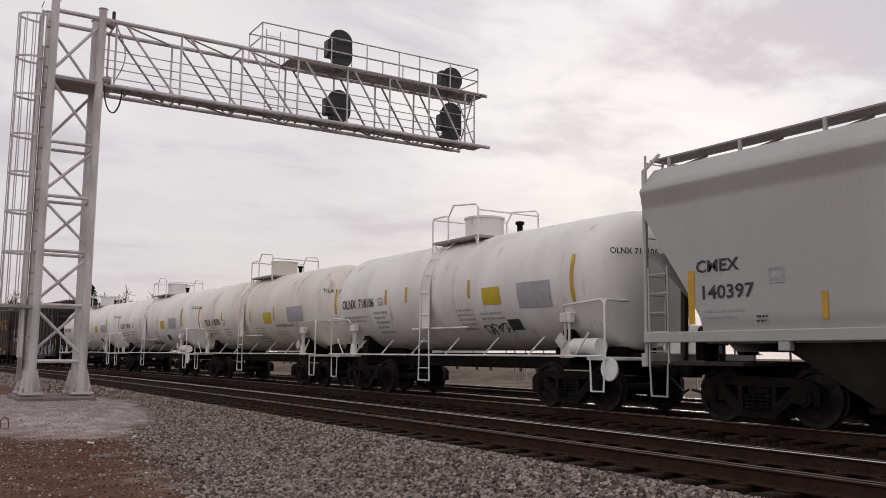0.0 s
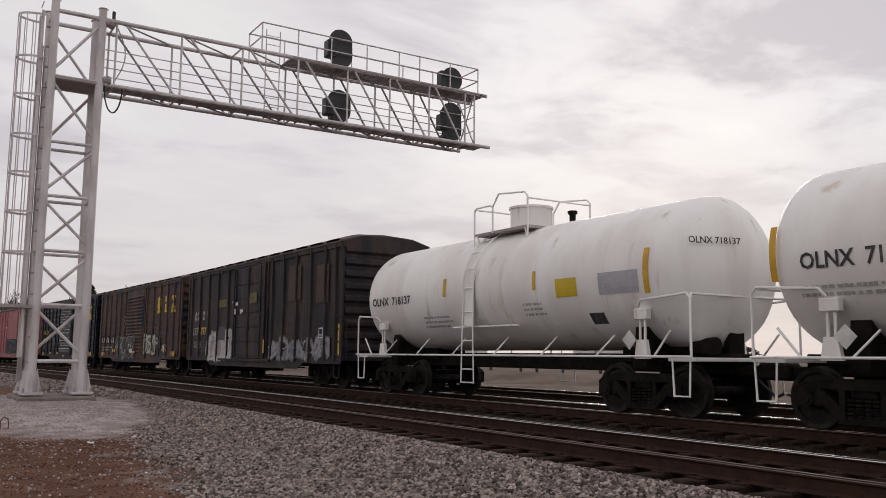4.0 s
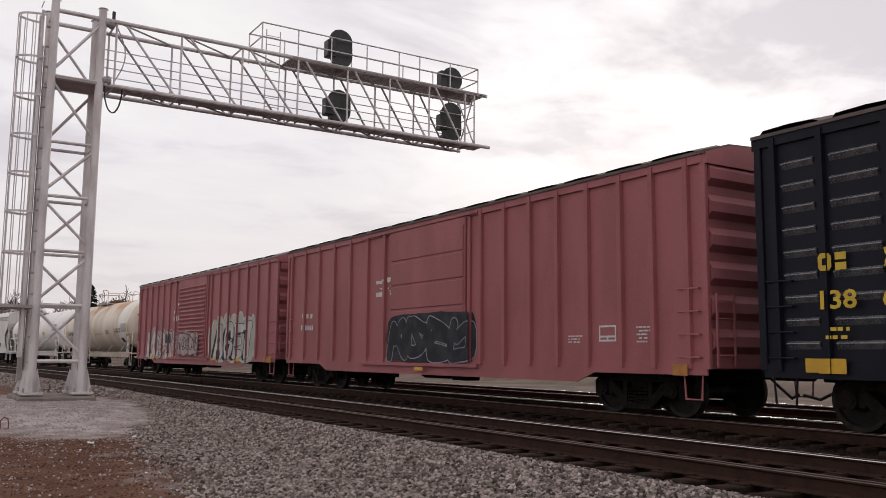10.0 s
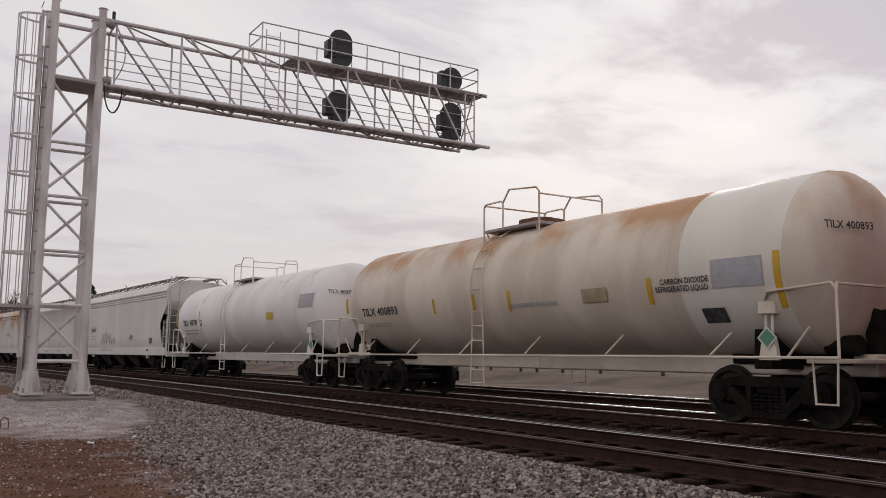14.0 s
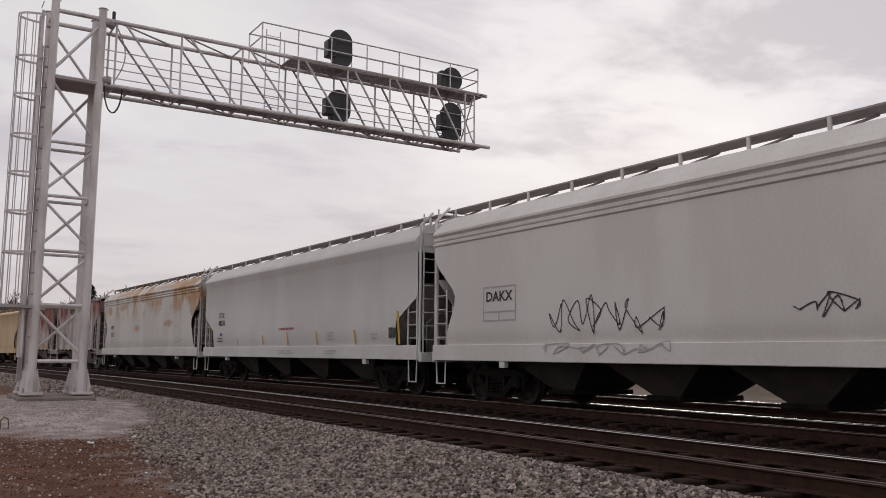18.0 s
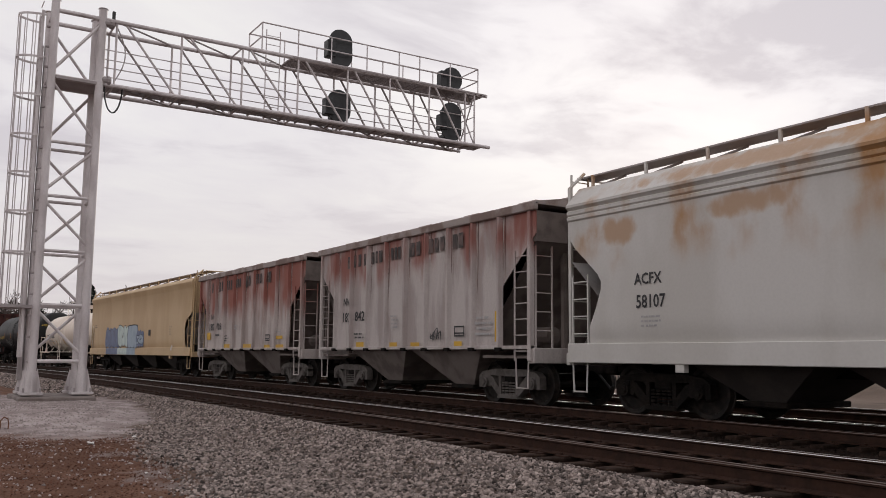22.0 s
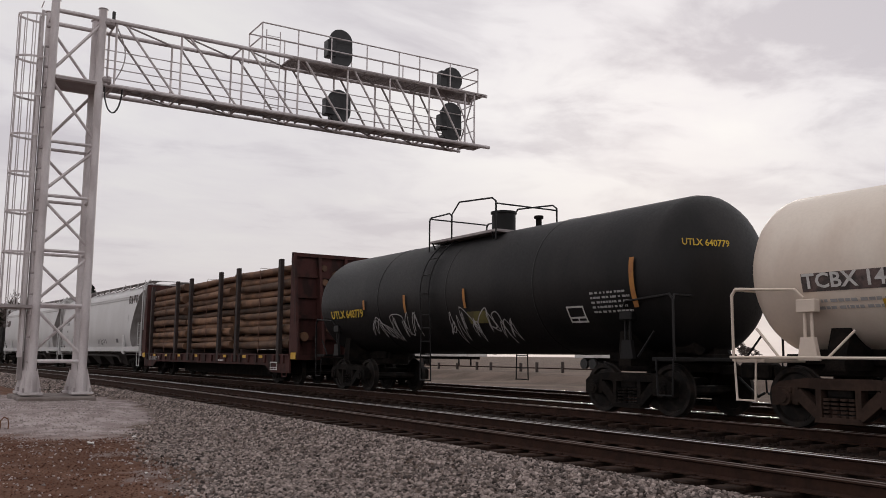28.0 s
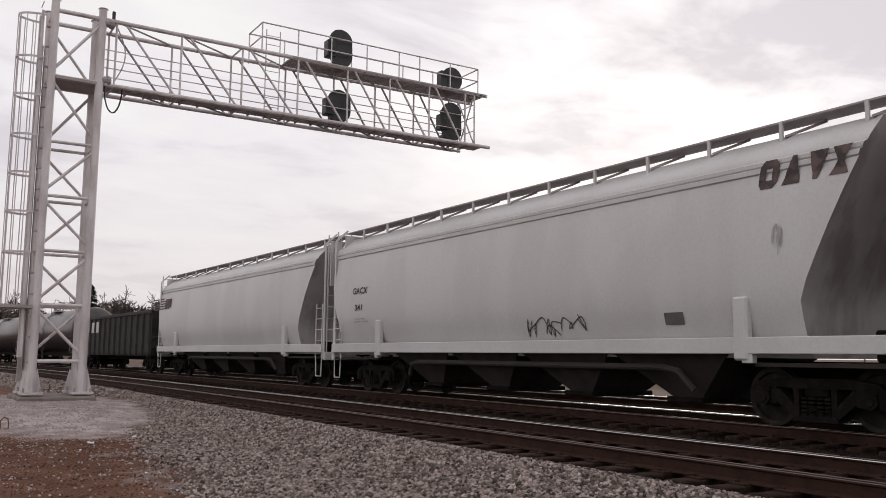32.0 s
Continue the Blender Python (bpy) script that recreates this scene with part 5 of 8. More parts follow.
p_rose_tank = surface("chalky_white_paint", (0.81, 0.77, 0.76), 0.5, 0, (0.69, 0.635, 0.62), 0.7, 0.8, 0.4, rust=0.07, rust_scale=2.4, rust_color=(0.60, 0.52, 0.47), rust_streak=0.12)
p_cream = surface("cream_tank_paint", (0.77, 0.68, 0.585), 0.5, 0, (0.64, 0.52, 0.43), 0.7, 0.8, 0.4, 20, 0.06, 0.03)
p_black = surface("black_tank_paint", (0.0085, 0.008, 0.0082), 0.5, 0, (0.018, 0.016, 0.0155), 0.7, 0.9, 0.4, 20, 0.1, 0.03, spec=0.22)
p_grey = surface("light_grey_hopper_paint", (0.58, 0.57, 0.56), 0.5, 0, (0.49, 0.47, 0.45), 0.5, 0.7, 0.3, 20, 0.10, 0.03)
p_grey2 = surface("pale_grey_hopper_paint", (0.63, 0.61, 0.585), 0.5, 0, (0.52, 0.49, 0.46), 0.5, 0.7, 0.3, 20, 0.10, 0.03)
p_gatx = surface("silver_grey_hopper_paint", (0.57, 0.56, 0.555), 0.42, 0, (0.49, 0.475, 0.465), 0.5, 0.8, 0.35, 20, 0.10, 0.03)
p_tan = surface("tan_hopper_paint", (0.54, 0.385, 0.22), 0.55, 0, (0.44, 0.285, 0.15), 0.55, 0.8, 0.3, 20, 0.12, 0.03)
p_nw = surface("weathered_grey_red_hopper", (0.50, 0.45, 0.43), 0.8, 0, (0.33, 0.275, 0.26), 0.8, 2.4, 0.2, 30, 0.2, 0.1, rust=1.1, rust_scale=1.8, rust_color=(0.26, 0.10, 0.08), rust_streak=0.25, rust_band=(3.4, 4.3, 1.3))
# slope sheets, bin and chutes far darker than the side sheets
p_nw_end = surface("dark_brown_grey_slope_sheet", (0.165, 0.135, 0.122), 0.85, 0, (0.08, 0.062, 0.054), 0.7, 2.0)
p_nw_roof = surface("rusty_roof_sheet", (0.34, 0.29, 0.27), 0.85, 0, (0.17, 0.11, 0.09), 0.8, 1.8)
p_csx1 = surface("sooty_blue_black_box_car", (0.024, 0.022, 0.027), 0.65, 0, (0.060, 0.041, 0.034), 0.85, 1.7, 0.35, 12, 0.2, 0.06, spec=0.25)
p_csx2 = surface("rusty_blue_box_car", (0.036, 0.034, 0.045), 0.65, 0, (0.11, 0.058, 0.038), 0.85, 0.9, 0.6, 25, 0.15, 0.06, spec=0.25)
p_csx3 = surface("navy_box_car", (0.005, 0.0058, 0.013), 0.5, 0, (0.010, 0.0105, 0.018), 0.6, 1.1, 0.5, 25, 0.1, 0.02, spec=0.18)
p_red1 = surface("faded_red_box_car", (0.33, 0.10, 0.108), 0.6, 0, (0.255, 0.073, 0.078), 0.7, 0.9, 0.4, 25, 0.1, 0.04)
p_red2 = surface("dull_red_box_car", (0.33, 0.105, 0.115), 0.6, 0, (0.26, 0.08, 0.087), 0.7, 0.9, 0.4, 25, 0.1, 0.04)
p_logcar = surface("oxide_brown_flat_car", (0.068, 0.025, 0.0215), 0.75, 0, (0.022, 0.0125, 0.011), 0.85, 2.4, 0.5, spec=0.25)
p_gon = surface("sooty_gondola_paint", (0.018, 0.0165, 0.016), 0.75, 0, (0.036, 0.029, 0.025), 0.7, 1.5)
# near-black chutes and underside parts below the pale hopper bodies
underside_dark = surface("near_black_hopper_underside", (0.040, 0.031, 0.027), 0.85, 0, (0.020, 0.0155, 0.0135), 0.7, 1.8)

CARS = {}
p_grey3 = surface("dull_grey_hopper_paint", (0.45, 0.44, 0.43), 0.55, 0, (0.39, 0.375, 0.36), 0.5, 0.8, 0.3, 20, 0.10, 0.03)
CARS["c1"] = hopper_car(7.0, -11.58, p_grey3, "dull grey covered hopper car ahead of the tank cars", end_mat=underside_dark, sill_z=(1.30, 1.48), ridges="lip", edge=[(1.28, 1.3), (1.7, 1.25), (2.2, 0.95), (2.7, 0.6), (3.2, 0.25), (3.5, 0.05), (3.62, 0.0)])
for k, (f, r) in enumerate(((-11.58, -24.85), (-24.85, -38.24), (-38.24, -51.74), (-51.74, -65.28))):
    CARS["t%d" % k] = tank_car(f, r, p_ivory if k == 1 else p_white, "white tank car with railed dome platform and yellow placards", half_tank=6.2, drip=True, R=1.42, zc=2.6, seams=(-4.0, -1.9, 1.9, 4.0), end_gear="white" if k in (0, 2) else None)
CARS["b1"] = box_car(-65.28, -81.37, p_csx1, "sooty dark box car with plug door and spray-painted tags", (-1.6, 1.55), "plug", [-7.0, -5.9, -4.75, -3.6, -2.4, 2.1, 3.1, 4.2, 5.3, 6.4, 7.1])
CARS["b2"] = box_car(-81.37, -97.18, p_csx2, "rusty blue box car with yellow lettering and ribbed door", (-1.6, 1.5), "corrugated", [-7.1, -6.1, -5.1, -4.0, -3.0, -2.0, 2.0, 3.1, 4.2, 5.3, 6.3, 7.1], beads="shallow")
CARS["b3"] = box_car(-97.18, -113.05, p_csx3, "glossy navy box car with pressed side beads and yellow lettering", (-1.6, 1.45), "corrugated", [-7.1, -6.3, -5.3, -4.2, -3.1, -2.1, 2.1, 3.1, 4.2, 5.3, 6.3, 7.1], beads=True)
CARS["b4"] = box_car(-113.05, -132.06, p_red1, "faded red long box car with panelled door and dark paint patch", (-1.7, 1.9), "panels", [-8.6, -7.5, -6.4, -5.3, -4.2, -3.1, -2.1, 2.5, 3.4, 4.3, 5.2, 6.1, 7.0, 7.8, 8.6], end_ribs=6, wave=0.05)
CARS["b5"] = box_car(-132.06, -151.06, p_red2, "dull red long box car with white spray-painted letters", (-2.0, 1.6), "corrugated", [-8.6, -7.6, -6.6, -5.6, -4.6, -3.6, -2.6, 2.2, 3.2, 4.2, 5.2, 6.2, 7.2, 8.2], end_ribs=6, wave=0.055, roof_mat=roof_pale_caps)
CARS["u1"] = tank_car(-151.06, -168.55, p_rusty_tank, "cream tank car with rust-stained top and long pipe handrail", R=1.50, zc=2.56, half_tank=8.0, seams=(-5.2, 5.0), dome="low", sill="pale", platform=-0.3)
CARS["u2"] = tank_car(-168.55, -185.71, p_rose_tank, "chalky white tank car with railed platform", R=1.50, zc=2.56, half_tank=7.85, seams=(-4.0, 0.5, 4.0), dome=False, sill="pale", platform=-0.6)
CARS["h1"] = hopper_car(-185.71, -203.24, p_grey2, "pale grey covered hopper car with thin spray tags", end_mat=underside_dark, edge=[(1.1, 0.52), (1.6, 0.6), (2.0, 0.8), (2.3, 0.92), (2.45, 0.93), (2.6, 0.84), (2.9, 0.5), (3.15, 0.2), (3.35, 0.04), (3.5, 0.0)])
CARS["h2"] = hopper_car(-203.24, -221.37, p_grey, "light grey covered hopper car with yellow side marks", end_mat=underside_dark, ridges="lip", edge=[(1.1, 1.16), (1.94, 1.1), (2.54, 0.02), (2.6, 0.0)])
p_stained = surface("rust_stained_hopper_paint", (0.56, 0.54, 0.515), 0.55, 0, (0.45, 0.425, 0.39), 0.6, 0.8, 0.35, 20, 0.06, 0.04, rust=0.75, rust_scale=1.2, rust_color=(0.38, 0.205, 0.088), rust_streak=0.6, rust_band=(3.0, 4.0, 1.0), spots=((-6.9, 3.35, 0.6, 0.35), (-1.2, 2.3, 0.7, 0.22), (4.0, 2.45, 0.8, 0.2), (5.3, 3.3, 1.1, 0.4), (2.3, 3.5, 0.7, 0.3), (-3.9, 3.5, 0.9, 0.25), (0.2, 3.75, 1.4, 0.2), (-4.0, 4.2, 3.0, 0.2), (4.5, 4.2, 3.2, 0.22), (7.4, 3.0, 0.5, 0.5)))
CARS["h3"] = hopper_car(-221.37, -238.8, p_stained, "pale grey covered hopper car stained with orange rust", end_mat=underside_dark, edge=[(1.1, 0.52), (1.6, 0.6), (2.0, 0.8), (2.3, 0.92), (2.45, 0.93), (2.6, 0.84), (2.9, 0.5), (3.15, 0.2), (3.35, 0.04), (3.5, 0.0)])
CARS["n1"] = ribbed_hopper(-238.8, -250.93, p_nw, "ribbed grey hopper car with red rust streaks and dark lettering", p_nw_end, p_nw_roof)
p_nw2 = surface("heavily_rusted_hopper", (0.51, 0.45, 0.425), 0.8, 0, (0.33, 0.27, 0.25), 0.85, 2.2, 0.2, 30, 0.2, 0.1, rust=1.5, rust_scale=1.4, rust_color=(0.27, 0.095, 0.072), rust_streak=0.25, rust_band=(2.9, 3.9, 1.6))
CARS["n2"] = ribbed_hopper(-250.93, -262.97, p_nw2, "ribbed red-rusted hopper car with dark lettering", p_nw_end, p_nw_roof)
CARS["h4"] = hopper_car(-262.97, -282.22, p_tan, "tan covered hopper car with blue spray-painted letters", end_mat=underside_dark, ridges="lip", eave=3.9, edge=[(1.1, 0.7), (1.6, 0.78), (2.1, 0.85), (2.35, 0.82), (2.55, 0.6), (2.75, 0.15), (2.85, 0.0)])
rusty_truck = surface("rust_brown_truck_frame", (0.052, 0.031, 0.023), 0.85, 0, (0.026, 0.0165, 0.013), 0.7, 5.0, spec=0.2)
CARS["v1"] = tank_car(-282.22, -296.35, p_cream, "cream tank car with white letters on dark panels", R=1.28, zc=2.4, half_tank=6.65, seams=(-3.0, 0.6, 3.5), dome=True, sill=True, frame_mat=rusty_truck)
CARS["v2"] = tank_car(-296.35, -312.46, p_black, "matt black tank car with yellow lettering and chalky tags", R=1.49, zc=2.58, half_tank=7.65, seams=(-3.3, 0.2, 3.6), dome=True, dome_mat=p_black, trim=p_black, sill=False, side_rail=False, platform=0.0, dome_r=0.3, rail_h=0.8, plat_half=1.5, dome_dx=0.55)
CARS["log"] = log_car(-313.11, -332.79, p_logcar, "oxide brown bulkhead flat car with stakes for logs")
CARS["g1"] = hopper_car(-332.39, -351.24, p_gatx, "silver grey round-sided covered hopper car", round_side=True, end_mat=underside_dark, eave=4.15, crown=4.58, slope_top=4.2, slope_in=1.1, notch=1.95, b_in=1.25, rear=(0.3, 0.55), sill_z=(1.11, 1.37))
CARS["g2"] = hopper_car(-351.24, -370.4, p_gatx, "silver grey round-sided covered hopper car with faded dark emblem", round_side=True, end_mat=underside_dark, eave=4.15, crown=4.58, slope_top=4.2, slope_in=1.1, notch=1.95, b_in=1.25, rear=(0.3, 0.55), sill_z=(1.11, 1.37))
CARS["gon"] = gondola(-370.4, -387.3, p_gon, "sooty black ribbed gondola car")
p_sooty_tank = surface("sooty_tank_paint", (0.060, 0.045, 0.045), 0.3, 0, (0.035, 0.028, 0.028), 0.7, 0.9, 0.4)
for k in range(3):
    CARS["w%d" % k] = tank_car(-387.3 - 17 * k, -404.3 - 17 * k, p_sooty_tank, "dark tank car at the rear of the visible train", R=1.5, zc=2.55, half_tank=8.0, dome=False, side_rail=False)
# ---- lettering, panels and spray paint on the cars ----
slate_patch = surface("slate_patch", (0.12, 0.11, 0.115), 0.6)
navy_patch = surface("navy_patch", (0.03, 0.032, 0.05), 0.5)
dull_yellow = surface("dull_yellow_paint", (0.13, 0.11, 0.03), 0.7, 0, (0.06, 0.05, 0.028), 0.6, 4)
pale_blue = surface("pale_blue_spray", (0.27, 0.27, 0.30), 0.7, 0, (0.13, 0.13, 0.155), 0.9, 3.0, 0.4)
rust_panel = surface("rust_blush", (0.075, 0.044, 0.034), 0.8, 0, (0.05, 0.034, 0.03), 0.9, 2.0)
olive_paint = surface("olive_spray", (0.25, 0.27, 0.14), 0.7, 0, (0.15, 0.16, 0.09), 0.7, 3)
sage_paint = surface("sage_grey_spray", (0.42, 0.42, 0.35), 0.7, 0, (0.30, 0.31, 0.26), 0.7, 3)
dull_red_pale = surface("chalky_red_spray", (0.30, 0.14, 0.13), 0.7)
black_spray = surface("black_spray", (0.020, 0.021, 0.027), 0.75, 0, (0.045, 0.048, 0.058), 0.7, 2.5, spec=0.25)
orange_patch = surface("orange_patch", (0.42, 0.18, 0.04), 0.7, 0, (0.28, 0.11, 0.04), 0.6, 4)
tan_patch = surface("tan_patch", (0.42, 0.33, 0.22), 0.7)
red_paint = surface("red_stencil", (0.35, 0.08, 0.07), 0.7)
blue_paint = surface("blue_stencil", (0.05, 0.06, 0.22), 0.6)
faded_black = surface("faded_black_stencil", (0.06, 0.05, 0.048), 0.8, 0, (0.16, 0.11, 0.10), 0.9, 5.0, 1, 40, 0.2, 0.05)
slate_blue = surface("slate_blue_spray", (0.15, 0.18, 0.28), 0.6, 0, (0.10, 0.12, 0.19), 0.6, 3)
sky_blue = surface("sky_blue_spray", (0.33, 0.40, 0.47), 0.6, 0, (0.25, 0.31, 0.38), 0.6, 3)
pale_mint = surface("pale_mint_spray", (0.52, 0.60, 0.56), 0.6, 0, (0.36, 0.44, 0.44), 0.6, 3)
rust_runs = surface("dark_rust_run", (0.16, 0.065, 0.048), 0.85, 0, (0.09, 0.045, 0.035), 0.8, 4.0)
bleached_runs = surface("bleached_run", (0.52, 0.47, 0.44), 0.85, 0, (0.40, 0.33, 0.30), 0.8, 4.0)
sooty_patch = surface("sooty_patch", (0.022, 0.019, 0.02), 0.8, 0, (0.04, 0.032, 0.03), 0.7, 4.0, spec=0.2)
chalk_white = surface("chalky_white_spray", (0.55, 0.53, 0.51), 0.8, 0, (0.34, 0.31, 0.31), 0.9, 2.2, 0.35, 30, 0.2)
ash_spray = surface("ash_grey_spray", (0.062, 0.056, 0.056), 0.8, 0, (0.032, 0.028, 0.03), 0.9, 2.2, 0.4)
ash_red = surface("thin_grey_over_red", (0.40, 0.32, 0.32), 0.8, 0, (0.30, 0.15, 0.15), 0.9, 2.6, 0.4)
dim_letters = surface("worn_dark_stencil", (0.11, 0.095, 0.09), 0.8)
TANKS = {"t": (1.42, 2.6), "u": (1.50, 2.56), "v1": (1.28, 2.4), "v2": (1.52, 2.58)}
WIDTH = {"l": 1.535, "b": 1.47, "n": 1.46, "c": 1.5, "h": 1.5, "g": 1.49}
LAYER = {}


def wall(key, z):
    """Half width of a car's side at height z."""
    k = key if key in TANKS else key[0]
    if k in TANKS:
        r, zc = TANKS[k]
        return math.sqrt(max(0.05, r * r - (z - zc) ** 2))
    if key in ("g1", "g2"):
        return 1.5 * (round_wall(max(1.05, z)) if z < 3.85 else 0.93)
    return WIDTH[key[0]]


def bump(key, x):
    """How far posts and doors stand out from a box car's side at x."""
    return max([o for a, b, o in BUMPS.get(CARS[key][0].name, ()) if a <= x <= b], default=0.0)


def lift(key):
    LAYER[key] = LAYER.get(key, 0) + 1
    return 0.004 + 0.0015 * LAYER[key]


def slab(poly, axis, lo, hi):
    """The part of a convex outline between two values of one axis."""
    for sign, edge in ((1, lo), (-1, hi)):
        out = []
        for k, q in enumerate(poly):
            r = poly[(k + 1) % len(poly)]
            a, b = sign * (q[axis] - edge), sign * (r[axis] - edge)
            if a >= 0:
                out.append(q)
            if (a > 0 and b < 0) or (a < 0 and b > 0):
                t = a / (a - b)
                out.append((q[0] + (r[0] - q[0]) * t, q[1] + (r[1] - q[1]) * t))
        poly = out
        if len(poly) < 3:
            return []
    return poly


def coat(key, m, poly, d):
    """Lay a convex outline (x, z) on the near side, over its posts and round its curve."""
    x0, x1 = min(q[0] for q in poly), max(q[0] for q in poly)
    cuts = sorted({x0, x1} | {e for a, b, _ in BUMPS.get(CARS[key][0].name, ()) for e in (a, b) if x0 < e < x1})
    step = 0.12 if key[0] in "tuvg" else 99.0
    for xa, xb in zip(cuts[:-1], cuts[1:]):
        strip = slab(poly, 0, xa, xb) if len(cuts) > 2 else poly
        if not strip:
            continue
        out = bump(key, (xa + xb) / 2)
        z0, z1 = min(q[1] for q in strip), max(q[1] for q in strip)
        n = max(1, math.ceil((z1 - z0) / step))
        levels = [z0 + (z1 - z0) * k / n for k in range(n + 1)]
        ledge = {"b": 0.965, "h": 1.302}.get(key[0], -1.0)      # the side sill stands proud below this height
        if z0 < ledge < z1:
            levels = sorted(levels + [ledge])
        for za, zb in zip(levels[:-1], levels[1:]):
            cell = slab(strip, 1, za, zb) if len(levels) > 2 else strip
            if cell:
                proud = max(out, 0.033) if (za + zb) / 2 < ledge else out
                m.add([(x, -wall(key, z) - proud - d, z) for x, z in cell], [tuple(range(len(cell)))])


def oblong(x0, x1, z0, z1):
    return [(x0, z0), (x1, z0), (x1, z1), (x0, z1)]


def panel(key, x0, x1, z0, z1, mat, name="painted_panel"):
    m = M()
    coat(key, m, oblong(x0, x1, z0, z1), lift(key))
    return part(name, m, mat, CARS[key][0], smooth=0)


def stripe(key, x0, x1, z0, z1, mat):
    w = max(x1 - x0, 0.07)
    if key == "h2" and z1 - z0 < 1.2:      # these were stuck on aslant
        m = M()
        coat(key, m, [(x0 + 0.05, z0), (x0 + w + 0.01, z0), (x0 + w - 0.11, z1), (x0 - 0.07, z1)], lift(key))
        return part("reflective_stripe", m, mat, CARS[key][0], smooth=0)
    return panel(key, x0, x0 + w, z0, z1, mat, "reflective_stripe")


def frame_box(key, x0, x1, z0, z1, mat):
    m, d, t = M(), lift(key), 0.035
    xm, zm = (x0 + x1) / 2, z0 + (z1 - z0) * 0.25
    for a, b, c, e in ((x0, x1, z0, z0 + t), (x0, x1, z1 - t, z1), (x0, x0 + t, z0 + t, z1 - t), (x1 - t, x1, z0 + t, z1 - t), (xm - t / 2, xm + t / 2, z0 + t, zm), (x0 + t, x1 - t, zm, zm + t)):
        coat(key, m, oblong(a, b, c, e), d)
    return part("stencilled_box", m, mat, CARS[key][0], smooth=0)


def print_block(key, x0, x1, z0, z1, rows, mat):
    """Small print that cannot be read: rows of short uneven bars."""
    m, d = M(), lift(key)
    pitch = (z1 - z0) / rows
    for i in range(rows):
        q = x0 + random.choice((0.0, 0.0, 0.06))
        end = x1 - random.choice((0.0, 0.1, 0.2)) * (x1 - x0)
        while q < end - 0.02:
            k = random.uniform(0.03, 0.11)
            coat(key, m, oblong(q, min(q + k, end), z0 + i * pitch + 0.28 * pitch, z0 + i * pitch + 0.72 * pitch), d)
            q += k + random.choice((0.018, 0.018, 0.05))
    return tagged(part("small_print", m, mat, CARS[key][0], smooth=0), kind="stuff")


def company_mark(key, shape, x0, x1, z0, z1, mat, lean=0.0):
    """A plain shape in place of a company letter."""
    m, d = M(), lift(key)
    w, h = x1 - x0, z1 - z0

    def put(poly):
        coat(key, m, [(x0 + u * w + lean * v * h, z0 + v * h) for u, v in poly], d)
    if shape == "ring":
        for poly in ([(0, 0.2), (0.2, 0), (0.34, 0.3), (0.34, 0.7), (0.2, 1), (0, 0.8)], [(0.2, 0), (0.8, 0), (0.66, 0.3), (0.34, 0.3)], [(0.34, 0.7), (0.66, 0.7), (0.8, 1), (0.2, 1)], [(0.8, 0), (1, 0.2), (1, 0.8), (0.8, 1), (0.66, 0.7), (0.66, 0.3)]):
            put(poly)
    elif shape == "waist":
        put([(0, 0), (1, 0), (0.64, 0.5), (0.36, 0.5)])
        put([(0.36, 0.5), (0.64, 0.5), (1, 1), (0, 1)])
    elif shape == "steps":
        put([(0.05, 0), (0.95, 0), (0.95, 0.42), (0.05, 0.42)])
        put([(0.05, 0.58), (0.95, 0.58), (0.95, 1), (0.05, 1)])
    elif shape == "wedge":
        put([(0, 0), (1, 0), (0.62, 1), (0.38, 1)])
    else:
        put([(0.38, 0), (0.62, 0), (1, 1), (0, 1)])
    return part("company_mark", m, mat, CARS[key][0], "plain block company lettering", smooth=0)


def field(key, rim, mat, label, name="spray_field"):
    """A filled outline, laid in narrow upright strips."""
    m, d = M(), lift(key)
    x0, x1 = min(q[0] for q in rim), max(q[0] for q in rim)
    n = max(8, int((x1 - x0) / 0.05))
    rows = []
    for k in range(n + 1):
        x = x0 + 1e-4 + (x1 - x0 - 2e-4) * k / n
        zs = []
        for i, q in enumerate(rim):
            r = rim[(i + 1) % len(rim)]
            if (q[0] <= x) != (r[0] <= x):
                zs.append(q[1] + (r[1] - q[1]) * (x - q[0]) / (r[0] - q[0]))
        rows.append((x, min(zs), max(zs)) if zs else (x, rim[0][1], rim[0][1] + 0.001))
    for (xa, a0, a1), (xb, b0, b1) in zip(rows[:-1], rows[1:]):
        coat(key, m, [(xa, a0), (xb, b0), (xb, b1), (xa, a1)], d)
    return part(name, m, mat, CARS[key][0], label, smooth=0)


def blob(key, x0, x1, z0, z1, mat, seed, ragged=1.0):
    """A sprayed field with a cloudy, ragged outline."""
    rng = random.Random(seed)
    n = 90
    cx, cz = (x0 + x1) / 2, (z0 + z1) / 2
    ph = [rng.uniform(0, 6.28) for _ in range(4)]
    rim = []
    for i in range(n):
        a = 2 * math.pi * i / n
        c, s = math.cos(a), math.sin(a)
        k = 1 / max(abs(c), abs(s)) ** 0.8
        k *= 1 + ragged * (0.06 * abs(math.sin(4 * a + ph[0])) + 0.05 * abs(math.sin(7 * a + ph[1])) - 0.06 + 0.03 * math.sin(15 * a + ph[2]) + rng.uniform(-0.012, 0.012))
        rim.append((cx + c * k * (x1 - x0) * 0.48, cz + s * k * (z1 - z0) * 0.48))
    return field(key, rim, mat, "ragged field of spray paint")


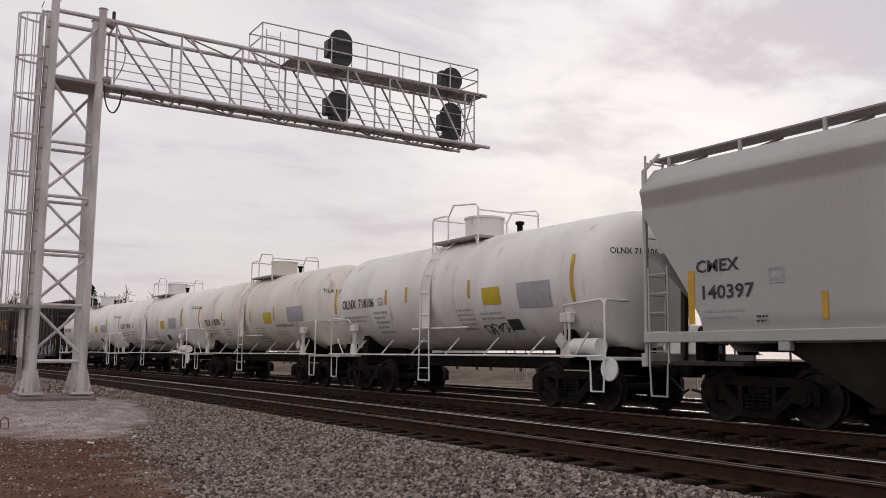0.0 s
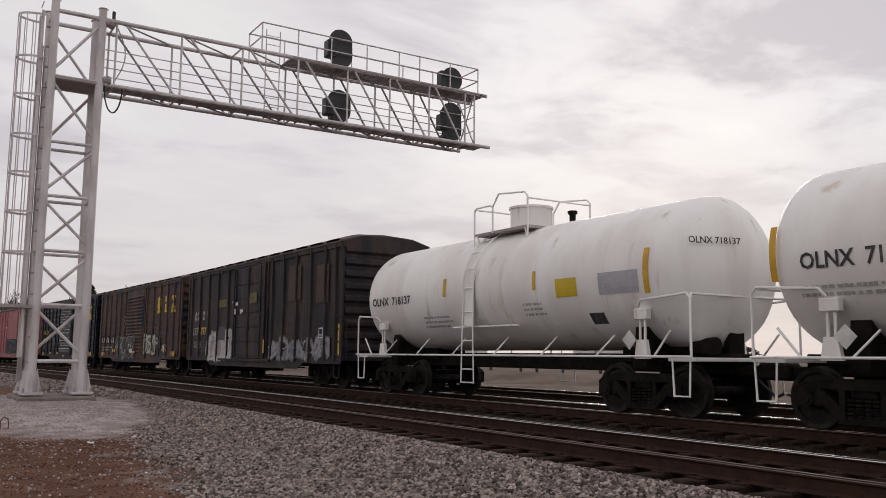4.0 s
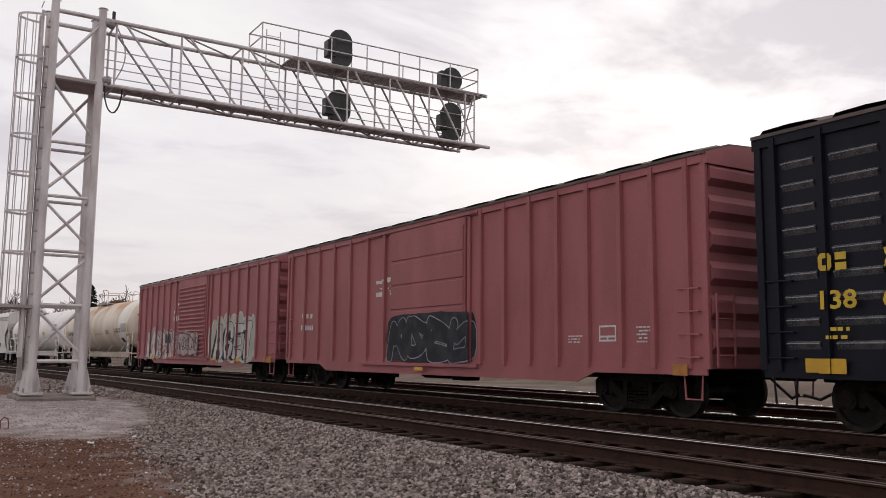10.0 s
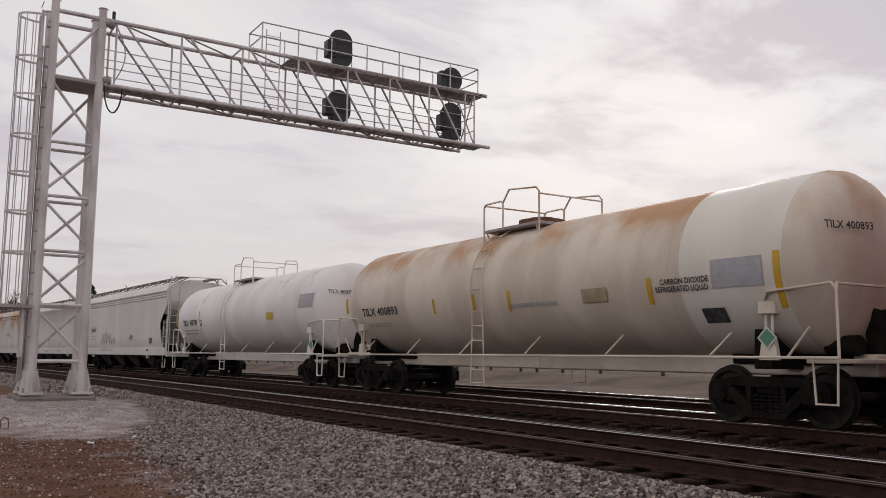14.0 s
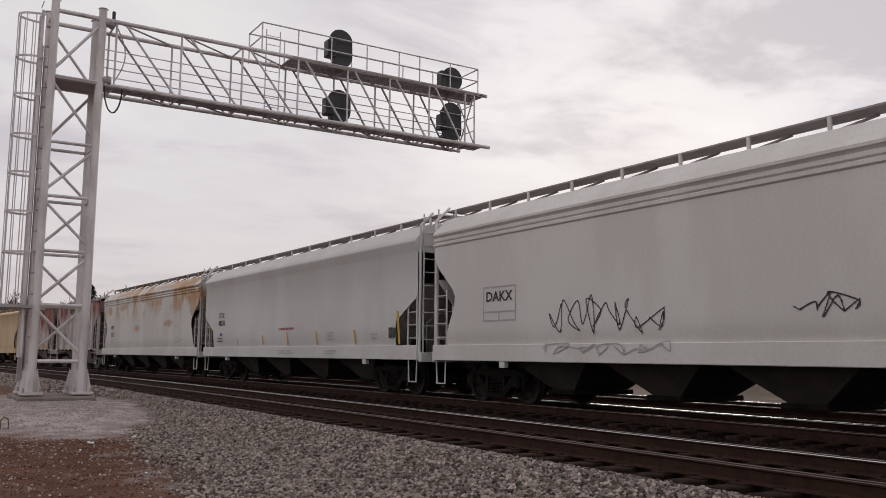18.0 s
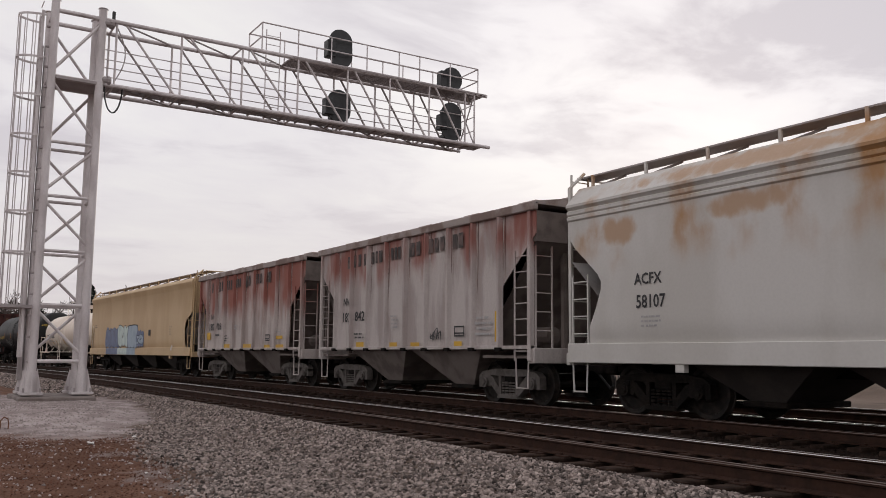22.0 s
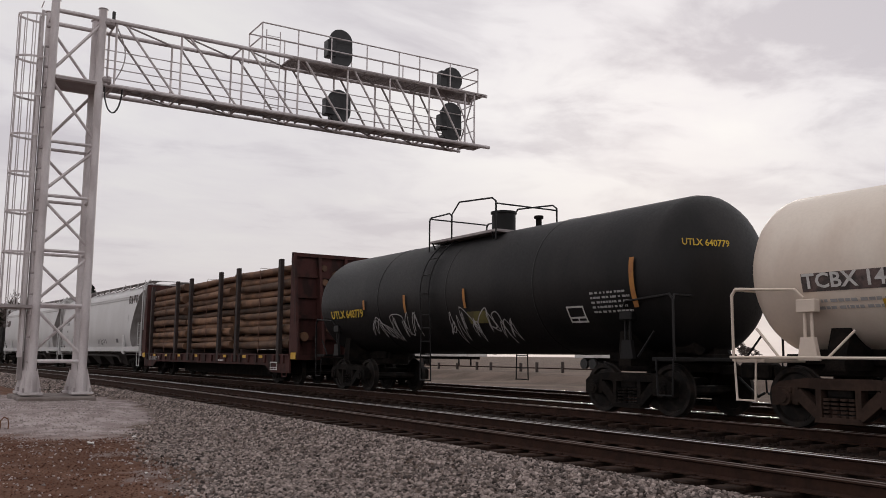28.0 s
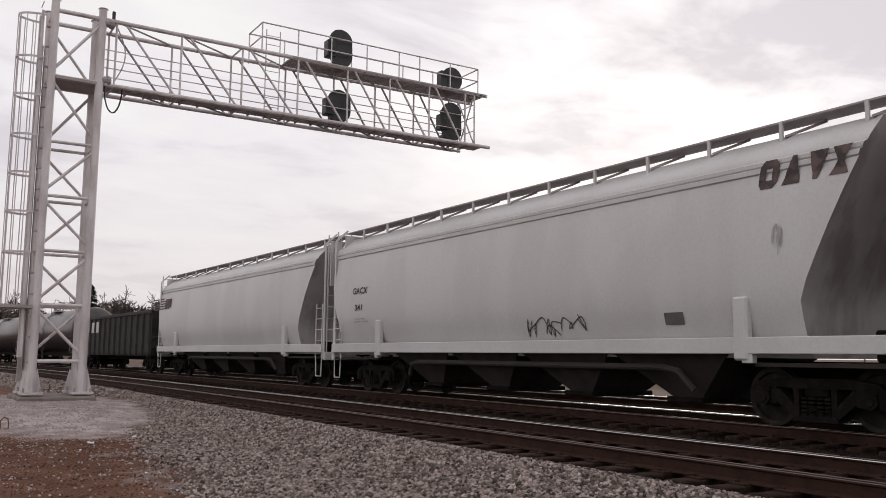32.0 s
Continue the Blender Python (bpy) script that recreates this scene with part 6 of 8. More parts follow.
def cloud(key, x0, x1, z0, z1, mat, seed, lobes=6, grow=0.0):
    """A sprayed background of puffs behind painted letters."""
    rng = random.Random(seed)
    n, h = 120, z1 - z0
    knots = sorted([0.0, 1.0] + [(k + rng.uniform(-0.25, 0.25)) / lobes for k in range(1, lobes)])
    tips = [rng.uniform(0.05, 0.2) for _ in range(lobes)]
    top, low = [], []
    for i in range(n + 1):
        u = i / n
        k = max(q for q in range(lobes) if knots[q] <= u or q == 0)
        v = (u - knots[k]) / (knots[k + 1] - knots[k])
        puff = tips[k] * math.sqrt(max(0.0, 1 - (2 * v - 1) ** 2))
        side = min(1.0, math.sqrt(min(u, 1 - u) / 0.08))
        x = x0 - grow + u * (x1 - x0 + 2 * grow)
        top.append((x, z0 + h * (0.5 + 0.3 * side + puff) + grow))
        low.append((x, z0 + h * 0.3 * (1 - side) + 0.05 * math.sin(23 * u + seed) - grow))
    return field(key, low + top[::-1], mat, "puffed field of spray paint behind the letters")


def spans(path, r, x):
    """Where an upright line at x lies within r of a path: a list of height ranges."""
    found = []
    for q in path:
        if abs(x - q[0]) < r:
            h = math.sqrt(r * r - (x - q[0]) ** 2)
            found.append((q[1] - h, q[1] + h))
    for p, q in zip(path[:-1], path[1:]):
        dx, dz = q[0] - p[0], q[1] - p[1]
        length = math.hypot(dx, dz)
        if length < 1e-4 or x < min(p[0], q[0]) - r or x > max(p[0], q[0]) + r:
            continue
        ox, oz = -dz / length * r, dx / length * r
        rim = [(p[0] + ox, p[1] + oz), (p[0] - ox, p[1] - oz), (q[0] - ox, q[1] - oz), (q[0] + ox, q[1] + oz)]
        zs = [a[1] + (b[1] - a[1]) * (x - a[0]) / (b[0] - a[0]) for a, b in zip(rim, rim[1:] + rim[:1]) if (a[0] - x) * (b[0] - x) < 0]
        if len(zs) > 1:
            found.append((min(zs), max(zs)))
    return found


def merged(ranges):
    out = []
    for a, b in sorted(ranges):
        if out and a <= out[-1][1] + 0.004:
            out[-1][1] = max(out[-1][1], b)
        else:
            out.append([a, b])
    return out


def strokes(key, m, paths, width, d, step=0.022):
    """Lines of paint, merged into one flat area of narrow upright strips."""
    r = width / 2
    x0, x1 = min(q[0] for p in paths for q in p) - r, max(q[0] for p in paths for q in p) + r
    n = max(2, int((x1 - x0) / step))
    w = (x1 - x0) / n
    cols = []
    for k in range(n + 1):
        x = x0 + k * w + 1e-5
        cols.append((x, merged([g for p in paths for g in spans(p, r, x)])))
    for (xa, ga), (xb, gb) in zip(cols[:-1], cols[1:]):
        xm = (xa + xb) / 2
        for a in ga:
            hits = [b for b in gb if b[0] < a[1] and b[1] > a[0]]
            back = [c for c in ga if hits and c[0] < hits[0][1] and c[1] > hits[0][0]]
            if len(hits) == 1 and len(back) == 1:
                b = hits[0]
                coat(key, m, [(xa, a[0]), (xb, b[0]), (xb, b[1]), (xa, a[1])], d)
                b.append(True)
            else:
                coat(key, m, oblong(xa, xm, a[0], a[1]), d)
        for b in gb:
            if len(b) < 3:
                coat(key, m, oblong(xm, xb, b[0], b[1]), d)
            else:
                b.pop()


def bow(pts, n=4):
    """A smooth line through the given points."""
    if len(pts) < 3:
        return list(pts)
    out = []
    for i in range(len(pts) - 1):
        p0, p1, p2, p3 = (Vector(pts[min(len(pts) - 1, max(0, i + j))]) for j in (-1, 0, 1, 2))
        for k in range(n):
            t = k / n
            c = 0.5 * (2 * p1 + (p2 - p0) * t + (2 * p0 - 5 * p1 + 4 * p2 - p3) * t * t + (3 * p1 - p0 - 3 * p2 + p3) * t ** 3)
            out.append((c.x, c.y))
    return out + [tuple(pts[-1])]


# strokes of painted shapes in a unit square; the first four are letters, the rest only look like writing
STROKES = {
    "A": [[(0, 0), (0.4, 1), (0.62, 1), (1, 0)], [(0.2, 0.34), (0.82, 0.34)]],
    "C": [[(0.95, 0.7), (0.8, 0.96), (0.4, 1), (0.08, 0.72), (0.05, 0.3), (0.3, 0.02), (0.75, 0.02), (0.95, 0.3)]],
    "E": [[(0.95, 0.98), (0.1, 1), (0.1, 0), (0.95, 0.02)], [(0.1, 0.52), (0.75, 0.52)]],
    "T": [[(-0.1, 0.96), (1.15, 1)], [(0.55, 1), (0.5, 0)]],
    "hook": [[(0.05, 0), (0, 0.9), (0.5, 0.25), (0.95, 1), (1, 0.05)]],
    "loop": [[(0.9, 0.2), (0.4, 0), (0.05, 0.45), (0.45, 1), (0.9, 0.75), (0.5, 0.45), (1, 0.1)]],
    "comb": [[(0, 0.95), (0.15, 0), (0.5, 0.7), (0.8, 0), (1, 1)]],
    "bend": [[(0.9, 0.95), (0.2, 0.95), (0.1, 0.6), (0.85, 0.45), (0.8, 0.05), (0.05, 0.02)]],
    "fork": [[(0.1, 0), (0.1, 1)], [(0.95, 1), (0.15, 0.45), (1, 0)]],
    "bowl": [[(0.1, 1), (0.05, 0.15), (0.5, 0), (0.95, 0.2), (0.9, 1)]],
    "drum": [[(0.1, 0.02), (0.1, 0.98), (0.7, 0.95), (0.98, 0.5), (0.7, 0.05), (0.1, 0.02)]],
}


def lettered(key, shapes, x0, x1, z0, z1, width, fill, edge, seed, lean=0.1, rim=0.05, drop=0.0, fine=None):
    """Spray-painted shapes side by side: a dark rim or drop shadow, the fill, and fine lines inside."""
    rng = random.Random(seed)
    pitch = (x1 - x0) / len(shapes)
    lines, finer = [], []
    for i, name in enumerate(shapes):
        a = x0 + i * pitch + width / 2
        w = pitch * 1.02 - width
        h = (z1 - z0 - width) * rng.uniform(0.88, 1.0)
        wild = 0.02 if len(name) == 1 else 0.2
        flip, turn = (False, False) if len(name) == 1 else (rng.random() < 0.5, rng.random() < 0.5)
        for line in STROKES[name]:
            if len(name) > 1:      # not writing: turned about, pulled out of shape and run into the next
                line = [((1 - u if flip else u) * 1.25 - 0.12, 1 - v if turn else v) for u, v in line] + [(rng.random(), rng.random())]
            path = [(a + (u + rng.uniform(-wild, wild)) * w + lean * v * h, z0 + width / 2 + min(1.0, max(0.0, v + rng.uniform(-wild, wild))) * h) for u, v in line]
            path = [(min(x1 - width / 2, max(x0 + width / 2, x)), z) for x, z in path]
            lines.append(path if name in ("A", "E", "T") else bow(path))
        for _ in range(3):
            u, v = rng.random(), rng.random()
            finer.append(bow([(a + (u + rng.uniform(-0.3, 0.3)) * w, z0 + width / 2 + (v + rng.uniform(-0.3, 0.3)) * h * 0.9) for _ in range(3)]))
    layers = [("spray_outline", edge, width + 2 * rim, lines, drop)] if edge else []
    layers.append(("spray_letters", fill, width, lines, 0.0))
    if fine:
        layers.append(("spray_lines", fine, 0.028, finer, 0.0))
    for name, mat, wd, paths, shift in layers:
        m, d = M(), lift(key)
        strokes(key, m, [[(x - shift, z - shift * 0.5) for x, z in path] for path in paths], wd, d)
        part(name, m, mat, CARS[key][0], "overlapping strokes of spray paint", smooth=0)


def scrawl(key, x0, x1, z0, z1, mat, loops, seed, wd=None):
    """A tag: one winding spray line."""
    rng = random.Random(seed)
    m, d = M(), lift(key)
    w = (x1 - x0) / loops
    knots = []
    for k in range(loops):
        a = x0 + (k + 0.5) * w
        base, tip = rng.uniform(0.0, 0.18), rng.uniform(0.6, 1.0)
        for q in range(rng.choice((3, 4, 5))):
            up = tip - rng.uniform(0, 0.3) if q % 2 == 0 else base + rng.uniform(0, 0.25)
            knots.append((a + w * rng.uniform(-0.62, 0.62), z0 + (z1 - z0) * up))
    path = [(min(x1, max(x0, x)), min(z1, max(z0, z))) for x, z in bow(knots, 6)]
    strokes(key, m, [path], wd or (min(0.05, 0.035 + 0.02 * (z1 - z0)) if key[0] == "b" else 0.024), d)
    return part("spray_tag", m, mat, CARS[key][0], "winding line of spray paint", smooth=0)


def flakes(key, x0, x1, z0, z1, n, mat, seed, size=(0.03, 0.12)):
    """Torn paper and paint flakes: small uneven scraps."""
    rng = random.Random(seed)
    m, d = M(), lift(key)
    for k in range(n):
        x, z = rng.uniform(x0, x1), rng.uniform(z0, z1)
        a, b = rng.uniform(*size), rng.uniform(*size)
        coat(key, m, [(x + a * rng.uniform(0.3, 0.6) * math.cos(t), z + b * rng.uniform(0.3, 0.6) * math.sin(t)) for t in (0.3, 1.4, 2.6, 3.7, 5.2)], d + 0.0004 * (k % 9))
    return tagged(part("paint_flakes", m, mat, CARS[key][0], smooth=0), kind="stuff")


def drips(key, xs, top, low, high, width, mat, seed):
    """Streaks that run down from a height, each with its own length."""
    rng = random.Random(seed)
    m, d = M(), lift(key)
    for x in xs:
        for side in (-1, 1):
            for _ in range(2):
                a = x + side * rng.uniform(0.09, 0.2)
                w, e = rng.uniform(0.4, 1.0) * width, rng.uniform(low, high)
                mid = (top + e) / 2
                up = d + 0.0004 * rng.randrange(12)
                coat(key, m, [(a - w / 2, mid), (a + w / 2, mid), (a + w / 2, top), (a - w / 2, top)], up)
                coat(key, m, [(a - w * 0.1, e), (a + w * 0.1, e), (a + w / 2, mid), (a - w / 2, mid)], up)
    return tagged(part("rust_runs", m, mat, CARS[key][0], "rust that has run down beside the posts", smooth=0), kind="stuff")


def words(key, text, x0, x1, z, size, mat, fat=0.0, extra=0.0):
    """Letters in the built-in font, fitted between two places along the side."""
    zm = z + size / 2
    c = bpy.data.curves.new("lettering", "FONT")
    c.body, c.size, c.extrude, c.resolution_u = text, size * 1.4, 0.0, 2
    c.offset = 0.012 * min(1.0, size / 0.4) + fat * 0.12 * size
    c.materials.append(mat)
    ob = new("lettering", c)
    bpy.context.view_layer.update()
    w = ob.dimensions.x or 1.0
    stretch = (x1 - x0) / w
    out = max(bump(key, x0 + (x1 - x0) * k / 60) for k in range(61))
    y = -wall(key, zm) - out - lift(key) - 0.004 - extra
    slope = 0.0
    if key[0] in "tuvg":
        slope = math.degrees(math.atan2(wall(key, z + size) - wall(key, z), size))
    ob.parent = CARS[key][0]
    ob.matrix_basis = pose(x0, y, zm, 90 + slope) @ Matrix.Diagonal((stretch, 1, 1, 1)) @ Matrix.Translation((0, -size / 2, 0))
    return ob


words("c1", 'CMEX', -7.64, -6.77, 2.44, 0.20, black_letters)
words("c1", '140397', -7.57, -6.55, 2.00, 0.22, black_letters)
stripe("c1", -7.81, -7.67, 1.59, 2.48, yellow)
frame_box("c1", -6.23, -5.95, 2.18, 2.42, grey_letters)
stripe("c1", -5.34, -5.24, 1.61, 2.01, yellow)
print_block("c1", -7.50, -6.66, 1.66, 1.84, 2, grey_letters)
print_block("c1", -6.46, -6.23, 1.58, 1.72, 2, black_letters)
words("t0", 'OLNX  718106', -5.36, -3.37, 2.38, 0.25, black_letters)
stripe("t0", -5.92, -5.77, 2.26, 2.95, yellow)
stripe("t0", -2.72, -2.61, 2.41, 2.80, yellow)
stripe("t0", -1.60, -1.49, 2.41, 2.81, yellow)
stripe("t0", 1.34, 1.43, 2.38, 2.80, yellow)
stripe("t0", 5.00, 5.10, 2.13, 3.07, yellow)
panel("t0", 1.93, 2.60, 2.19, 2.58, placard_yellow)
panel("t0", 3.25, 4.36, 2.07, 2.61, placard_grey)
panel("t0", 2.62, 3.07, 1.62, 1.85, black_letters)
scrawl("t0", 1.61, 2.71, 1.52, 1.79, black_letters, 7, 1)
print_block("t0", -5.31, -3.86, 1.95, 2.18, 2, grey_letters)
print_block("t0", -3.49, -2.62, 1.61, 2.27, 5, grey_letters)
print_block("t0", 0.76, 1.56, 1.62, 2.16, 5, grey_letters)
print_block("t0", 1.72, 2.61, 1.84, 2.05, 2, grey_letters)
frame_box("t0", -3.09, -2.81, 2.40, 2.61, grey_letters)
words("t1", 'TILX  110736', -5.04, -3.17, 2.19, 0.25, black_letters)
stripe("t1", -5.92, -5.76, 2.14, 2.98, yellow)
stripe("t1", -2.97, -2.86, 2.35, 2.68, yellow)
stripe("t1", 0.19, 0.27, 2.24, 2.69, yellow)
stripe("t1", 2.45, 2.54, 2.24, 2.68, yellow)
panel("t1", 1.52, 2.22, 2.12, 2.51, placard_yellow)
words("t1", 'SODIUM HYPOCHLORITE SOLUTION', 2.53, 4.15, 1.97, 0.11, black_letters)
print_block("t1", -5.06, -3.46, 1.83, 2.03, 2, grey_letters)
print_block("t1", -2.84, -1.96, 1.73, 2.06, 3, grey_letters)
print_block("t1", 0.53, 1.56, 1.46, 2.02, 6, grey_letters)
frame_box("t1", -2.80, -2.55, 2.17, 2.39, grey_letters)
print_block("t1", 2.28, 3.44, 1.70, 1.86, 2, grey_letters)
panel("t1", 3.66, 4.94, 2.13, 2.63, placard_grey)
words("t2", 'OLNX  718139', -5.28, -3.33, 2.36, 0.24, black_letters)
stripe("t2", -5.80, -5.68, 2.20, 3.05, yellow)
stripe("t2", -2.66, -2.57, 2.51, 2.83, yellow)
stripe("t2", -1.58, -1.49, 2.39, 2.83, yellow)
stripe("t2", 1.40, 1.48, 2.39, 2.79, yellow)
panel("t2", 1.98, 2.56, 2.19, 2.58, placard_yellow)
scrawl("t2", -0.26, 1.24, 1.44, 1.66, black_letters, 8, 3)
print_block("t2", -5.34, -3.86, 1.92, 2.14, 2, grey_letters)
print_block("t2", -3.46, -2.50, 1.50, 2.21, 5, grey_letters)
print_block("t2", 0.87, 1.51, 1.80, 2.15, 4, grey_letters)
frame_box("t2", -2.95, -2.74, 2.37, 2.60, grey_letters)
panel("t2", 3.26, 4.35, 2.19, 2.66, placard_grey)
panel("t2", 2.65, 3.08, 1.68, 1.90, black_letters)
stripe("t2", 5.02, 5.18, 2.24, 3.08, yellow)
words("t3", 'OLNX  718137', -5.36, -3.27, 2.38, 0.21, black_letters)
panel("t3", 2.59, 3.23, 2.23, 2.60, placard_yellow)
panel("t3", 3.86, 4.91, 2.22, 2.63, placard_grey)
panel("t3", 3.41, 3.82, 1.68, 1.89, black_letters)
stripe("t3", -1.68, -1.56, 2.46, 2.90, yellow)
stripe("t3", 1.85, 1.95, 2.42, 2.82, yellow)
stripe("t3", 5.05, 5.18, 2.19, 3.00, yellow)
print_block("t3", -2.84, -1.43, 1.71, 2.04, 3, grey_letters)
print_block("t3", 1.44, 2.22, 1.87, 2.19, 3, grey_letters)
for shape, x in (("ring", -6.6), ("steps", -6.11), ("waist", -5.55), ("bar", -5.06)):
    company_mark("b1", shape, x, x + 0.25, 2.44, 2.80, grey_letters)
words("b1", "137", -6.59, -5.91, 1.82, 0.31, grey_letters)
words("b1", "797", -5.50, -4.81, 1.82, 0.31, yellow_letters)
print_block("b1", -6.5, -5.0, 1.1, 1.6, 4, dim_letters)
flakes("b1", -6.6, -5.4, 1.2, 1.7, 26, grey_letters, 71)
blob("b1", -4.78, -1.86, 0.74, 1.62, chalk_white, 1)
lettered("b1", ("bowl", "loop", "drum", "hook", "bend"), -4.75, -1.95, 0.78, 1.98, 0.2, chalk_white, grey_letters, 5, fine=slate_patch)
lettered("b1", ("drum", "bowl"), -4.4, -3.3, 0.95, 1.6, 0.04, dull_red_pale, None, 6)
flakes("b1", -1.9, -0.3, 2.4, 3.1, 9, white_letters, 72, (0.03, 0.14))
panel("b1", -3.47, -2.70, 1.58, 2.11, navy_patch)
stripe("b1", -1.83, -1.71, 1.16, 1.63, yellow)
stripe("b1", 1.57, 1.68, 1.08, 1.55, yellow)
stripe("b1", 7.31, 7.41, 1.01, 1.96, yellow)
stripe("b1", 4.51, 4.61, 0.93, 1.44, yellow)
panel("b1", 0.14, 0.86, 2.89, 3.26, dull_yellow)
panel("b1", -3.46, -2.60, 2.88, 3.18, dull_yellow)
lettered("b1", ("fork", "drum", "loop", "bowl", "comb", "hook"), 2.13, 6.75, 0.86, 1.62, 0.14, pale_blue, slate_patch, 7, fine=grey_letters)
frame_box("b1", 5.98, 6.44, 1.55, 1.87, white_letters)
panel("b1", 3.54, 4.54, 2.80, 3.99, rust_panel)
panel("b1", 5.74, 6.64, 2.65, 3.84, rust_panel)
panel("b1", -1.28, -1.00, 2.86, 2.98, white_letters)
panel("b1", -0.78, -0.46, 2.58, 2.70, white_letters)
panel("b1", -1.38, -1.23, 2.54, 2.74, white_letters)
company_mark("b2", "ring", 3.74, 4.31, 3.09, 3.75, yellow_letters)
company_mark("b2", "steps", 4.91, 5.32, 3.10, 3.73, yellow_letters)
company_mark("b2", "waist", 5.89, 6.51, 3.10, 3.72, yellow_letters)
panel("b2", 3.73, 4.30, 2.95, 3.09, yellow_letters)
panel("b2", 4.88, 5.37, 2.97, 3.09, yellow_letters)
panel("b2", 5.91, 6.54, 2.93, 3.07, yellow_letters)
for x in (-6.75, -5.65, -4.55):
    panel("b2", x, x + 0.85, 1.52, 2.0, sooty_patch)
for text, x in (("1 3", -6.6), ("8 6", -5.5), ("6 5", -4.4)):
    words("b2", text, x, x + 0.55, 1.6, 0.3, white_letters)
print_block("b2", -6.55, -4.4, 1.12, 1.42, 2, grey_letters)
blob("b2", -3.6, -1.35, 0.76, 1.7, slate_patch, 2)
lettered("b2", ("bowl", "drum", "loop", "bowl", "fork"), -3.75, 0.4, 0.74, 2.0, 0.26, ash_spray, grey_letters, 4, rim=0.02, fine=white_letters)
flakes("b2", -2.1, -1.2, 2.3, 3.2, 7, white_letters, 74, (0.04, 0.14))
blob("b2", 1.75, 3.55, 1.0, 1.95, olive_paint, 1)
lettered("b2", ("loop", "bend", "bowl"), 1.67, 3.72, 0.97, 2.0, 0.16, sage_paint, black_spray, 2, fine=black_spray)
scrawl("b2", 4.80, 5.48, 1.00, 1.51, white_letters, 5, 9, 0.03)
panel("b2", 3.67, 4.52, 1.24, 1.86, black_letters)
frame_box("b2", 3.81, 4.24, 1.47, 1.76, white_letters)
panel("b2", -0.42, 0.03, 1.05, 1.25, white_letters)
panel("b2", -6.61, -5.94, 0.88, 1.06, yellow)
panel("b2", -4.24, -3.68, 1.09, 1.24, yellow)
panel("b2", -2.17, -1.70, 1.01, 1.14, yellow)
panel("b2", 6.28, 6.77, 0.90, 1.12, yellow)
panel("b2", 4.83, 5.32, 1.14, 1.24, yellow)
panel("b2", 0.06, 0.55, 1.04, 1.14, yellow)
panel("b2", 2.87, 3.32, 1.04, 1.14, yellow)
company_mark("b3", "ring", 3.70, 4.37, 3.19, 3.82, yellow_letters)
company_mark("b3", "steps", 4.84, 5.30, 3.21, 3.83, yellow_letters)
company_mark("b3", "waist", 5.88, 6.44, 3.21, 3.84, yellow_letters)
panel("b3", 3.69, 4.38, 3.04, 3.18, yellow_letters)
panel("b3", 4.83, 5.33, 3.04, 3.20, yellow_letters)
panel("b3", 5.90, 6.45, 3.03, 3.19, yellow_letters)
panel("b3", 6.23, 6.69, 0.86, 1.08, yellow)
panel("b3", 4.05, 4.51, 0.74, 0.86, yellow)
panel("b3", 1.88, 2.36, 0.74, 0.86, yellow)
panel("b3", -0.19, 0.22, 0.75, 0.86, yellow)
panel("b3", -2.31, -1.85, 0.90, 1.04, yellow)
panel("b3", -4.30, -3.86, 0.91, 1.03, yellow)
panel("b3", -6.65, -6.13, 0.85, 1.05, yellow)
frame_box("b3", 4.89, 5.35, 1.29, 1.59, white_letters)
for shape, x in (("ring", -6.36), ("steps", -6.12), ("waist", -5.4), ("bar", -5.16)):
    company_mark("b3", shape, x, x + 0.19, 2.29, 2.54, yellow_letters)
words("b3", "138", -6.42, -5.86, 1.75, 0.26, yellow_letters)
words("b3", "666", -5.42, -4.86, 1.75, 0.26, yellow_letters)
panel("b3", -3.55, -2.85, 1.45, 2.0, navy_patch)
print_block("b3", -6.28, -5.89, 1.29, 1.52, 2, yellow_letters)
panel("b3", -6.43, -6.00, 0.84, 1.05, yellow)
blob("b4", -1.86, 2.38, 0.84, 2.12, black_spray, 2, 0.5)
lettered("b4", ("comb", "drum", "bend", "bowl"), -1.8, 2.25, 0.88, 2.08, 0.3, black_spray, pale_blue, 3, rim=0.028)
flakes("b4", -2.6, -1.6, 2.6, 3.1, 8, white_letters, 75)
frame_box("b4", 6.38, 6.84, 1.33, 1.63, white_letters)
print_block("b4", 7.36, 7.69, 1.29, 1.61, 5, white_letters)
print_block("b4", 5.50, 5.92, 1.30, 1.47, 3, white_letters)
panel("b4", -2.62, -2.25, 2.98, 3.07, white_letters)
panel("b4", -1.92, -1.62, 2.99, 3.11, white_letters)
panel("b4", -2.61, -2.25, 2.63, 2.75, white_letters)
panel("b4", -7.70, -7.52, 2.20, 2.35, white_letters)
panel("b4", -7.38, -7.21, 2.19, 2.33, white_letters)
panel("b4", -7.07, -6.90, 2.18, 2.32, white_letters)
panel("b4", -7.79, -7.68, 1.82, 1.98, white_letters)
panel("b4", -7.61, -7.51, 1.81, 1.97, white_letters)
panel("b4", -7.44, -7.33, 1.81, 1.97, white_letters)
panel("b4", -7.26, -7.16, 1.81, 1.96, white_letters)
panel("b4", -7.09, -6.99, 1.80, 1.96, white_letters)
panel("b4", -6.92, -6.82, 1.80, 1.95, white_letters)
panel("b4", -0.30, 0.13, 0.67, 0.76, yellow)
panel("b4", 8.24, 8.61, 0.75, 0.94, orange_patch)
cloud("b5", 2.2, 7.1, 0.80, 2.62, chalk_white, 5, 7, 0.07)
cloud("b5", 2.2, 7.1, 0.80, 2.62, sage_paint, 5, 7)
